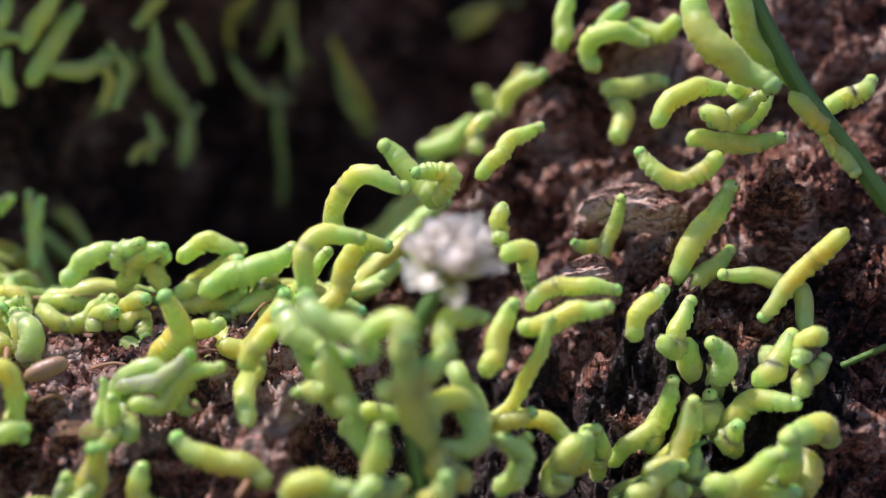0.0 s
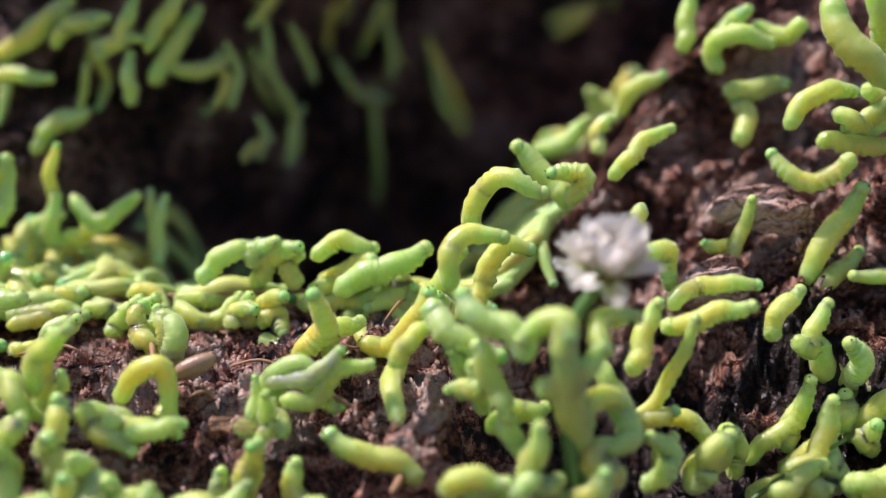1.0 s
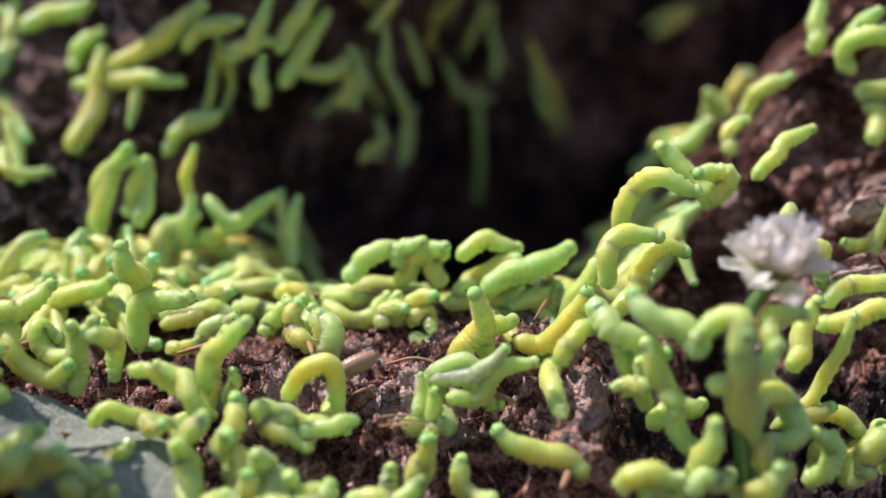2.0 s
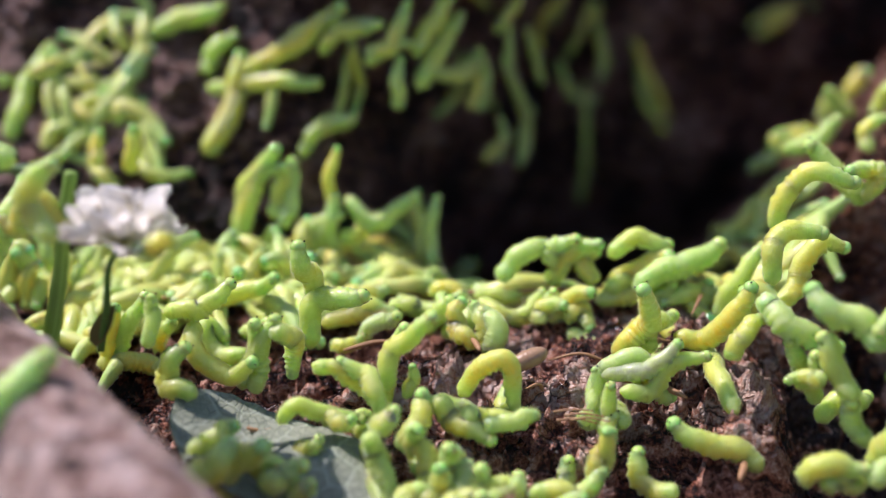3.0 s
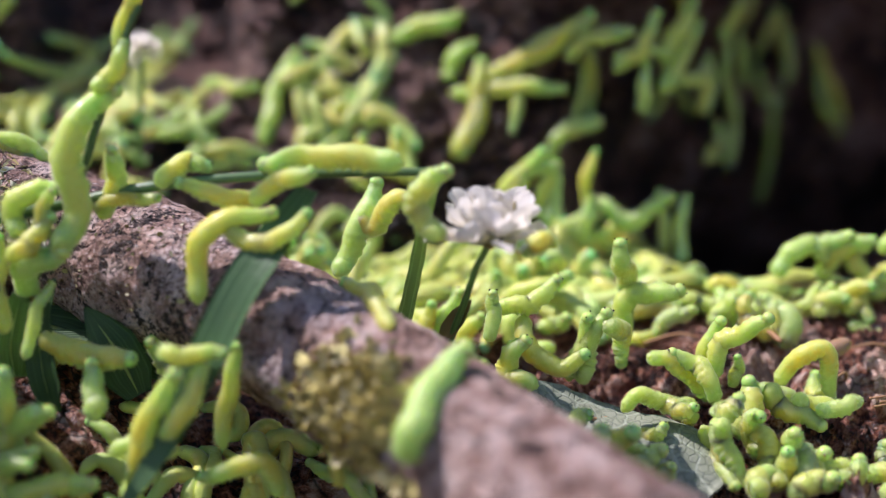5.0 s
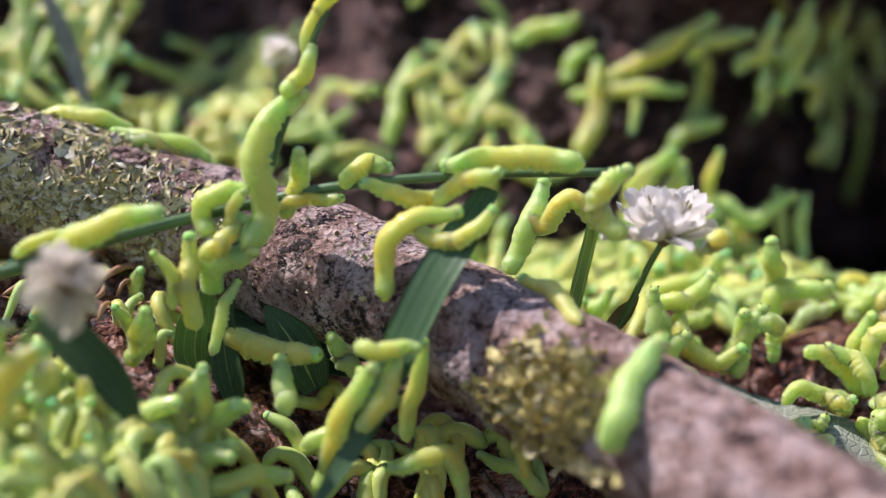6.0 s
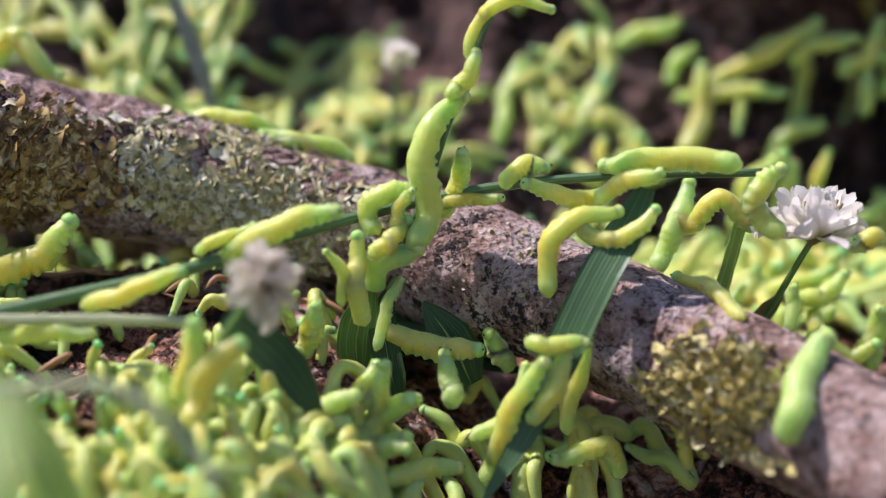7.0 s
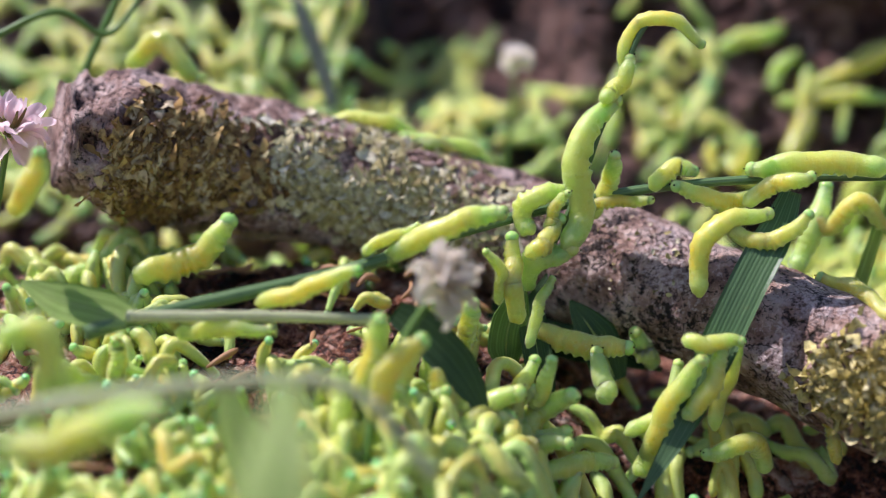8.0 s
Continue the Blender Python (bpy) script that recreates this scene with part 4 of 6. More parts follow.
larva((-142.9, 224.6, 64.9), (-142.3, 222.9, 59.2), (-137.2, 221.1, 54.9), (-131.8, 219.4, 57.9), r=2.0)
larva((-140.8, 214.6, 52.7), (-146.3, 215.5, 54.7), (-147.1, 216.5, 58.8), (-143.6, 217.4, 61.0), r=2.1)
larva((-121.8, 233.5, 56.6), (-122.0, 232.5, 64.4), (-116.7, 231.5, 67.2), (-109.8, 230.5, 68.8), r=2.3)
larva((-69.2, 250.2, 54.5), (-61.2, 245.8, 53.0), (-54.6, 251.9, 55.2), r=1.9)
larva((-53.4, 237.4, 54.3), (-52.6, 240.0, 58.4), (-48.8, 242.6, 60.6), r=2.0)
larva((-48.4, 240.9, 56.3), (-40.4, 239.0, 56.2), (-36.6, 237.0, 61.4), (-34.7, 235.1, 68.2), r=2.2)
larva((-39.7, 222.8, 56.2), (-38.0, 224.0, 61.4), (-33.0, 225.2, 63.3), r=1.9, sway=(6, 6, 1))
larva((-64.2, 225.1, 52.5), (-57.3, 224.0, 53.9), (-49.4, 222.9, 59.4), r=1.7, tone="grey")
larva((-66.4, 220.6, 45.8), (-65.9, 222.0, 50.4), (-66.0, 223.4, 54.5), r=1.1, tone="green")
larva((-65.3, 217.7, 43.2), (-63.0, 220.0, 47.1), (-63.0, 218.1, 52.2), r=1.5)
larva((-61.2, 221.9, 50.8), (-54.1, 222.6, 50.7), (-50.9, 223.4, 54.7), (-44.9, 224.1, 57.2), r=1.7)
larva((-66.1, 214.2, 33.2), (-65.5, 213.0, 40.1), (-63.5, 211.8, 45.3), r=1.8)
larva((-51.4, 209.5, 35.1), (-56.8, 212.0, 36.0), (-58.0, 214.5, 41.4), r=1.9, sway=(8, 5, 1))
larva((-33.7, 225.1, 68.9), (-28.9, 222.0, 63.0), (-21.7, 218.9, 60.3), r=2.4, tone="green")
larva((-29.5, 234.6, 68.3), (-29.3, 235.5, 75.5), (-26.2, 236.5, 79.6), (-20.4, 237.4, 78.3), r=2.1, sway=(5, 4, 1))
larva((-22.7, 223.2, 47.8), (-26.5, 222.0, 55.2), (-29.9, 220.8, 60.6), r=1.9)
larva((-23.0, 223.3, 44.0), (-17.6, 226.0, 47.3), (-11.4, 228.7, 47.3), r=2.1)
larva((-145.3, 287.9, 69.5), (-141.9, 285.0, 81.6), (-134.3, 282.1, 91.6), r=2.2)
larva((-137.1, 282.8, 74.5), (-133.6, 284.0, 82.4), (-132.2, 285.2, 87.5), r=1.9)
larva((-123.3, 291.0, 74.3), (-123.6, 290.0, 82.0), (-122.3, 289.0, 90.0), r=1.5, tone="green", on="on dark rotten wood", hairy=False, eyes=False)
larva((-102.7, 297.9, 61.4), (-103.3, 300.0, 70.3), (-103.0, 302.1, 77.8), r=1.6, tone="green", on="on dark rotten wood", hairy=False, eyes=False)
larva((-131.7, 306.1, 89.8), (-125.8, 305.9, 94.0), (-118.8, 304.8, 96.1), r=2.2, on="on dark rotten wood", hairy=False, eyes=False)
larva((-157.1, 305.1, 87.3), (-152.1, 309.4, 96.1), (-148.2, 316.1, 111.7), r=2.6, tone="yellow", on="on dark rotten wood", hairy=False, eyes=False, sway=(4, 5, 0))
larva((-148.0, 313.5, 105.7), (-137.3, 311.9, 112.8), (-121.6, 304.2, 122.1), r=2.4, on="on dark rotten wood", hairy=False, eyes=False)
larva((-157.8, 314.4, 102.9), (-145.0, 312.2, 103.6), (-129.2, 307.6, 104.5), r=2.1, on="on dark rotten wood", hairy=False, eyes=False)
larva((-125.1, 306.5, 116.3), (-118.4, 303.2, 118.0), (-111.7, 300.3, 117.7), r=2.0, on="on dark rotten wood", hairy=False, eyes=False)
larva((-108.5, 303.6, 97.5), (-107.6, 302.7, 103.8), (-106.8, 302.1, 109.4), r=1.9, tone="green", on="on dark rotten wood", hairy=False, eyes=False)
larva((-115.8, 302.7, 111.5), (-109.3, 300.8, 113.5), (-104.7, 300.4, 122.3), r=2.0, on="on dark rotten wood", hairy=False, eyes=False)
larva((-102.9, 303.4, 110.3), (-99.8, 304.3, 118.7), (-94.2, 309.4, 125.4), r=2.3, on="on dark rotten wood", hairy=False, eyes=False)
larva((-75.0, 349.8, 78.2), (-75.0, 347.1, 92.1), (-81.5, 332.6, 107.2), r=1.4, tone="green", on="on dark rotten wood", hairy=False, eyes=False)
larva((-82.9, 335.4, 80.2), (-81.6, 336.4, 87.1), (-81.9, 334.9, 91.9), r=1.3, tone="green", on="on dark rotten wood", hairy=False, eyes=False)
larva((-40.0, 391.0, 110.6), (-34.5, 394.0, 98.6), (-28.2, 397.3, 84.5), r=1.6, on="on dark rotten wood", hairy=False, eyes=False)
larva((-99.4, 307.1, 106.9), (-91.8, 316.3, 105.7), (-87.2, 322.9, 107.9), r=2.0, tone="green", on="on dark rotten wood", hairy=False, eyes=False)
larva((-50.8, 385.6, 97.7), (-50.5, 384.4, 106.4), (-51.3, 381.8, 115.9), r=1.4, tone="green", on="on dark rotten wood", hairy=False, eyes=False)
larva((-1.8, 396.1, 110.9), (6.0, 396.6, 115.4), (12.8, 396.7, 120.5), r=1.7, on="on dark rotten wood", hairy=False, eyes=False)
larva((-90.5, 320.0, 95.7), (-88.7, 321.6, 102.1), (-88.9, 320.0, 109.5), r=1.4, tone="green", on="on dark rotten wood", hairy=False, eyes=False)
larva((-83.0, 328.5, 114.9), (-79.9, 333.1, 120.6), (-75.1, 340.6, 126.4), r=1.6, on="on dark rotten wood", hairy=False, eyes=False)
larva((-69.9, 355.6, 99.3), (-71.7, 350.7, 107.6), (-75.1, 343.1, 115.8), r=1.3, tone="green", on="on dark rotten wood", hairy=False, eyes=False)
larva((-196.7, 304.3, 87.2), (-193.0, 310.9, 97.9), (-184.4, 313.3, 100.9), r=2.6, on="on dark rotten wood", hairy=False, eyes=False)
larva((-182.6, 314.0, 101.9), (-176.7, 318.2, 108.7), (-173.2, 322.0, 115.0), r=2.6, on="on dark rotten wood", hairy=False, eyes=False)
larva((-173.1, 294.6, 84.0), (-172.0, 292.0, 89.9), (-170.2, 289.4, 94.7), r=2.0, on="on dark rotten wood", hairy=False, eyes=False)
larva((-180.8, 290.9, 86.4), (-180.3, 292.0, 90.7), (-179.8, 293.1, 93.6), r=1.7, on="on dark rotten wood", hairy=False, eyes=False)
larva((-173.0, 322.8, 116.5), (-163.6, 325.2, 120.6), (-154.4, 324.2, 123.1), r=2.6, on="on dark rotten wood", hairy=False, eyes=False)
larva((-158.8, 316.7, 106.4), (-155.4, 319.1, 112.0), (-152.0, 320.4, 116.2), r=2.0, tone="green", on="on dark rotten wood", hairy=False, eyes=False)
larva((-207.7, 305.6, 90.8), (-203.8, 314.1, 104.3), (-199.0, 319.4, 112.6), r=2.4, on="on dark rotten wood", hairy=False, eyes=False)
larva((-130.6, 291.2, 65.2), (-127.4, 290.0, 71.0), (-121.7, 288.8, 73.2), r=1.8, tone="green", on="on dark rotten wood", hairy=False, eyes=False)
larva((-122.0, 289.4, 68.3), (-116.7, 292.0, 69.1), (-111.0, 294.6, 72.1), r=2.0, on="on dark rotten wood", hairy=False, eyes=False)
larva((-133.3, 305.7, 85.6), (-128.3, 306.5, 92.5), (-118.6, 305.0, 96.0), r=1.9, on="on dark rotten wood", hairy=False, eyes=False)
larva((-156.2, 305.0, 86.5), (-150.9, 310.2, 97.1), (-147.3, 313.7, 105.9), r=2.2, on="on dark rotten wood", hairy=False, eyes=False, sway=(5, 5, 2))
larva((-139.6, 313.1, 111.4), (-131.4, 310.0, 117.0), (-120.4, 303.8, 122.4), r=2.0, on="on dark rotten wood", hairy=False, eyes=False)
larva((-127.5, 307.6, 111.6), (-121.6, 304.7, 117.7), (-112.4, 300.6, 118.1), r=1.9, on="on dark rotten wood", hairy=False, eyes=False)
larva((-114.7, 302.8, 108.4), (-109.9, 300.8, 114.1), (-104.6, 302.2, 113.1), r=1.9, on="on dark rotten wood", hairy=False, eyes=False)
larva((-146.8, 288.9, 69.7), (-142.2, 286.0, 82.2), (-134.4, 283.1, 87.2), r=2.2, on="on dark rotten wood", hairy=False, eyes=False, sway=(6, 5, 0))
larva((-135.0, 282.7, 72.2), (-131.9, 284.0, 79.9), (-132.2, 285.3, 86.9), r=2.0, tone="green", on="on dark rotten wood", hairy=False, eyes=False)
larva((-121.1, 291.4, 59.6), (-123.7, 290.0, 68.1), (-123.4, 288.6, 78.5), r=2.2, tone="green", on="on dark rotten wood", hairy=False, eyes=False)
larva((-99.8, 289.8, 60.7), (-99.2, 292.0, 69.1), (-98.6, 294.2, 76.9), r=1.7, tone="green", on="on dark rotten wood", hairy=False, eyes=False)
larva((-119.8, 292.6, 77.8), (-113.4, 290.0, 71.5), (-102.5, 287.4, 78.6), r=2.0, tone="green", on="on dark rotten wood", hairy=False, eyes=False)
larva((-103.1, 304.7, 102.6), (-97.4, 307.9, 113.0), (-91.7, 313.4, 120.9), r=2.4, on="on dark rotten wood", hairy=False, eyes=False)
larva((-87.9, 324.1, 94.8), (-86.2, 325.3, 103.9), (-87.1, 322.3, 111.8), r=1.4, tone="green", on="on dark rotten wood", hairy=False, eyes=False)
larva((-74.9, 347.3, 93.4), (-78.6, 338.7, 103.0), (-79.8, 334.1, 116.3), r=1.4, tone="green", on="on dark rotten wood", hairy=False, eyes=False)
larva((-77.0, 346.3, 76.6), (-75.3, 347.7, 87.2), (-72.8, 351.5, 92.2), r=1.4, tone="green", on="on dark rotten wood", hairy=False, eyes=False)
larva((-86.4, 329.3, 81.2), (-83.6, 333.5, 83.6), (-80.3, 338.9, 85.9), r=1.4, tone="green", on="on dark rotten wood", hairy=False, eyes=False)
larva((-56.3, 392.9, 57.8), (-55.1, 383.4, 80.0), (-55.0, 380.4, 97.0), r=1.4, tone="green", on="on dark rotten wood", hairy=False, eyes=False)
larva((-50.9, 386.5, 92.3), (-59.2, 374.8, 95.0), (-65.0, 363.3, 104.6), r=1.4, tone="green", on="on dark rotten wood", hairy=False, eyes=False)
larva((-29.1, 398.1, 79.9), (-34.7, 395.4, 90.6), (-38.5, 392.8, 102.8), r=1.5, tone="green", on="on dark rotten wood", hairy=False, eyes=False)
larva((-3.4, 395.6, 114.3), (5.2, 396.2, 118.5), (17.3, 398.1, 119.2), r=1.4, on="on dark rotten wood", hairy=False, eyes=False)
larva((-280.4, 236.6, 103.5), (-274.3, 237.5, 107.8), (-267.3, 238.5, 106.6), (-259.6, 239.4, 103.1), r=2.1, tone="yellow", on="on the fallen branch")
larva((-242.1, 237.3, 96.0), (-250.8, 236.0, 101.5), (-258.8, 234.7, 102.6), r=2.0, on="on the fallen branch")
larva((-229.8, 198.2, 84.7), (-225.3, 200.1, 91.3), (-225.9, 202.0, 101.7), (-223.8, 203.9, 109.4), (-219.8, 205.8, 113.9), r=2.6, on="on a grass blade")
larva((-223.2, 208.3, 89.2), (-219.3, 206.0, 97.8), (-218.2, 203.7, 103.2), r=1.8, on="on a grass blade")
larva((-220.9, 202.9, 112.9), (-218.5, 204.0, 116.6), (-215.9, 205.1, 121.0), r=1.7, on="on a grass blade")
larva((-263.7, 188.4, 86.1), (-255.6, 187.0, 91.2), (-241.8, 185.6, 94.2), r=2.2, on="on a grass stalk")
larva((-268.6, 186.4, 87.3), (-264.1, 188.0, 89.1), (-258.5, 189.6, 91.8), r=1.2, on="on a grass stalk")
larva((-288.4, 180.2, 79.2), (-279.7, 178.0, 82.4), (-269.0, 175.8, 85.5), r=1.7, tone="yellow", on="on a grass stalk")
larva((-235.8, 199.7, 87.5), (-236.8, 201.0, 92.2), (-229.0, 202.3, 96.9), r=2.0, on="on a grass stalk")
larva((-232.8, 199.8, 88.5), (-231.2, 199.0, 92.4), (-228.8, 198.2, 95.7), r=1.2, tone="yellow", on="on a grass stalk")
larva((-237.2, 194.7, 84.2), (-233.5, 197.0, 86.7), (-229.7, 199.3, 89.9), r=1.8, tone="yellow", on="on a grass stalk", sway=(5, 4, 0))
larva((-237.0, 204.1, 75.4), (-234.4, 201.0, 81.5), (-228.9, 197.9, 85.5), r=2.4, tone="green", on="on a grass stalk")
larva((-238.4, 194.7, 70.6), (-239.4, 196.0, 79.5), (-240.3, 197.3, 88.0), r=2.0, on="on a grass stalk", sway=(4, 5, 0))
larva((-242.4, 194.8, 74.7), (-242.1, 194.0, 81.1), (-245.1, 193.2, 85.3), r=1.2, tone="yellow", on="on a grass stalk")
larva((-236.6, 198.4, 64.6), (-234.2, 200.0, 73.5), (-231.0, 201.6, 78.3), r=1.2, tone="green", on="on a grass stalk")
larva((-224.2, 207.7, 90.8), (-217.9, 206.0, 93.2), (-211.8, 204.3, 93.5), r=1.3, tone="yellow", on="on a grass stalk")
larva((-211.7, 204.8, 96.1), (-206.3, 206.0, 99.4), (-201.8, 207.2, 99.6), r=1.8, on="on a grass stalk")
larva((-190.3, 204.2, 93.9), (-199.9, 203.0, 93.3), (-206.2, 201.8, 96.2), r=1.8, tone="yellow", on="on a grass stalk")
larva((-165.8, 198.0, 99.6), (-174.5, 200.0, 100.0), (-183.8, 202.0, 101.6), (-190.4, 204.0, 99.6), r=2.3, on="on a grass stalk")
larva((-193.7, 200.2, 92.9), (-187.1, 198.0, 97.4), (-181.2, 195.8, 99.4), r=1.7, tone="yellow", on="on a grass blade")
larva((-203.3, 194.7, 75.3), (-202.0, 195.6, 85.2), (-196.7, 196.4, 90.4), (-190.2, 197.3, 91.9), r=2.0, tone="yellow", on="on a grass blade")
larva((-197.9, 195.1, 89.2), (-193.6, 194.4, 86.1), (-187.4, 193.6, 88.2), (-182.2, 192.9, 91.6), r=1.7, on="on a grass blade", sway=(4, 6, 1))
larva((-180.0, 212.1, 76.3), (-175.2, 215.0, 83.0), (-172.7, 217.9, 93.9), r=2.2, tone="green", on="on the fallen branch")
larva((-175.8, 214.5, 87.7), (-171.5, 212.8, 85.4), (-167.1, 211.2, 90.9), (-161.8, 209.5, 86.0), r=1.9, tone="green", on="on the fallen branch")
larva((-158.9, 194.6, 86.4), (-162.9, 196.0, 92.2), (-159.1, 197.4, 99.0), r=2.1, tone="yellow", on="on a white clover head", sway=(4, 5, 1))
larva((-138.4, 197.1, 85.9), (-142.5, 196.0, 84.7), (-145.4, 194.9, 85.2), r=1.7, tone="yellow", on="on a white clover head")
larva((-168.2, 184.6, 73.1), (-171.7, 197.0, 75.7), (-177.8, 201.5, 77.8), r=1.8, on="on the fallen branch")
larva((-165.9, 164.6, 55.9), (-163.5, 166.5, 63.5), (-155.2, 175.8, 70.2), r=2.8, tone="green", on="on the fallen branch")
larva((-208.5, 184.6, 69.8), (-203.2, 183.4, 69.4), (-197.4, 184.4, 68.8), r=1.6, on="on a grass blade")
larva((-215.1, 186.7, 43.7), (-211.6, 184.0, 55.5), (-204.8, 181.3, 65.5), r=2.1, tone="yellow", on="on a grass blade")
larva((-207.9, 181.8, 54.6), (-203.2, 183.0, 62.0), (-200.2, 184.2, 67.7), r=1.8, on="on a grass blade")
larva((-199.6, 193.1, 48.5), (-198.7, 192.0, 58.0), (-196.1, 190.9, 67.8), r=1.7, on="on a grass blade")
larva((-177.5, 184.3, 44.1), (-179.1, 186.0, 50.9), (-183.1, 187.7, 56.0), r=1.3, on="on the fallen branch", sway=(8, 4, 0))
larva((-158.8, 181.9, 40.6), (-160.6, 180.0, 44.2), (-162.9, 178.1, 47.7), r=1.5, tone="green", on="on the fallen branch")
larva((-254.6, 168.3, 55.7), (-248.7, 177.5, 56.3), (-240.1, 179.6, 61.0), r=2.5, tone="yellow")
larva((-244.7, 167.3, 49.8), (-239.0, 182.0, 51.5), (-230.1, 180.6, 52.3), r=2.2)
larva((-216.3, 185.4, 42.1), (-212.1, 188.0, 48.7), (-208.1, 190.6, 48.7), r=2.0)
larva((-250.3, 194.2, 65.0), (-248.1, 192.0, 71.0), (-247.7, 189.8, 76.4), r=1.7, sway=(6, 4, 1))
larva((-150.5, 217.0, 61.5), (-149.8, 218.0, 66.6), (-148.9, 219.0, 71.4), r=1.5, tone="green", on="on a clover stem")
larva((-209.3, 206.3, 58.1), (-212.2, 205.0, 62.3), (-214.8, 203.7, 66.2), r=2.0, tone="green", on="on the fallen branch")
larva((-262.7, 173.4, 63.3), (-261.7, 176.0, 67.5), (-261.7, 178.6, 70.8), r=2.0)
larva((-189.3, 192.5, 39.8), (-193.4, 190.0, 46.4), (-201.8, 187.5, 46.4), r=1.9)
larva((-254.8, 169.4, 56.1), (-249.0, 180.5, 57.3), (-237.6, 183.5, 60.9), r=2.3, tone="yellow")
larva((-242.5, 172.7, 50.3), (-236.9, 186.0, 55.1), (-228.5, 184.6, 57.8), r=2.1)
larva((-315.2, 201.4, 79.2), (-306.6, 205.0, 82.4), (-297.4, 208.6, 89.4), r=2.8, tone="yellow")
larva((-325.5, 249.1, 118.8), (-316.0, 246.0, 125.2), (-307.1, 242.9, 116.3), r=2.4, tone="yellow", on="on the fallen branch")
larva((-322.6, 234.8, 105.9), (-318.8, 236.0, 111.0), (-313.2, 237.2, 115.8), r=1.9, tone="yellow", on="on the fallen branch")
larva((-331.3, 177.3, 97.4), (-325.8, 176.0, 102.5), (-325.1, 174.7, 108.9), r=2.0, tone="yellow", on="on a clover stem")
larva((-272.2, 163.4, 57.9), (-272.4, 166.0, 64.8), (-271.2, 168.6, 70.8), r=2.0, on="on a clover stem")
larva((-268.7, 166.6, 65.6), (-266.4, 164.0, 73.6), (-263.6, 161.4, 81.1), r=2.0, tone="yellow", on="on a clover stem")
larva((-266.5, 160.4, 63.0), (-262.9, 162.0, 70.0), (-258.2, 163.6, 76.8), r=2.4, on="on a clover stem")
larva((-246.5, 175.7, 54.1), (-239.5, 179.3, 50.4), (-230.8, 178.7, 51.2), r=2.0)
larva((-240.2, 181.7, 51.8), (-239.2, 184.0, 59.4), (-236.8, 186.3, 66.0), r=1.8, sway=(6, 4, 0))
larva((-234.1, 186.2, 50.6), (-235.9, 184.0, 59.4), (-234.2, 181.8, 66.2), r=1.7, sway=(6, 4, 1))
larva((-249.1, 176.9, 58.6), (-253.2, 178.0, 62.7), (-257.1, 179.1, 68.8), r=1.7, tone="yellow")
larva((-263.6, 173.4, 58.5), (-259.0, 176.0, 60.8), (-253.7, 175.0, 63.5), r=1.6)
larva((-218.9, 185.8, 50.5), (-210.3, 188.0, 54.2), (-207.3, 190.2, 62.8), r=1.7)
larva((-317.9, 123.4, 72.9), (-305.5, 120.0, 75.2), (-293.1, 116.6, 79.4), r=2.6, on="on a grass blade")
larva((-321.9, 138.5, 84.6), (-315.6, 140.0, 84.1), (-311.9, 141.5, 74.5), r=2.3, on="on a grass blade")
larva((-314.6, 179.0, 65.2), (-314.1, 178.0, 69.3), (-313.1, 177.0, 73.3), r=1.6, tone="yellow")
larva((-322.4, 169.5, 71.9), (-318.4, 172.0, 66.9), (-312.5, 174.5, 64.9), r=1.9)
larva((-302.9, 178.1, 74.5), (-295.2, 176.0, 75.4), (-285.6, 173.9, 76.3), r=1.6, on="on a grass stalk")
larva((-251.3, 173.0, 55.8), (-247.0, 178.0, 57.0), (-240.5, 179.5, 57.8), r=2.3)
larva((-240.7, 170.7, 48.4), (-238.2, 184.0, 52.5), (-228.7, 182.4, 60.7), r=2.4)
larva((-223.0, 189.4, 55.6), (-221.7, 192.0, 60.1), (-223.0, 194.6, 63.7), r=2.0, tone="green")
larva((-234.7, 203.0, 67.0), (-225.6, 200.0, 65.4), (-216.6, 197.0, 63.9), r=2.3, tone="green")
larva((-251.8, 194.8, 64.2), (-248.6, 196.0, 69.2), (-247.5, 197.2, 74.3), r=1.9)
larva((-242.7, 237.2, 96.8), (-252.2, 236.0, 100.7), (-261.2, 234.8, 103.1), r=1.9, on="on the fallen branch")
larva((-236.3, 178.8, 46.1), (-228.1, 182.0, 45.6), (-220.5, 184.6, 46.6), r=2.0)
larva((-121.2, 234.9, 65.9), (-121.9, 232.0, 72.7), (-122.3, 229.1, 78.1), r=2.2)
larva((-148.9, 223.8, 66.1), (-141.8, 225.0, 67.5), (-135.8, 226.2, 70.7), r=1.9, tone="yellow")
larva((-132.0, 223.2, 50.8), (-129.9, 222.0, 58.4), (-130.8, 220.8, 64.7), r=1.9)
larva((-119.1, 215.8, 58.2), (-112.8, 218.0, 55.6), (-105.7, 220.2, 47.6), r=1.7)
larva((-107.2, 223.4, 46.6), (-105.7, 226.0, 55.6), (-102.4, 223.5, 62.2), r=1.9, sway=(6, 5, 1))
larva((-109.2, 210.8, 45.4), (-107.4, 206.5, 40.5), (-105.5, 198.8, 37.6), r=1.8, tone="yellow", on="on a grey-green leaf")
larva((-217.5, 206.1, 120.0), (-216.1, 205.6, 125.8), (-212.0, 205.0, 128.8), (-207.1, 204.4, 128.3), (-202.6, 203.9, 124.5), r=1.45, tone="yellow", on="on a grass blade", bow=((0, -38), (5.3, -38), (6.0, -34), (6.5, -30), (7.0, -24), (7.5, -16), (8.0, 0)))
larva((-134.3, 260.7, 60.2), (-130.0, 263.6, 61.8), (-124.9, 266.5, 62.3), r=2.2)
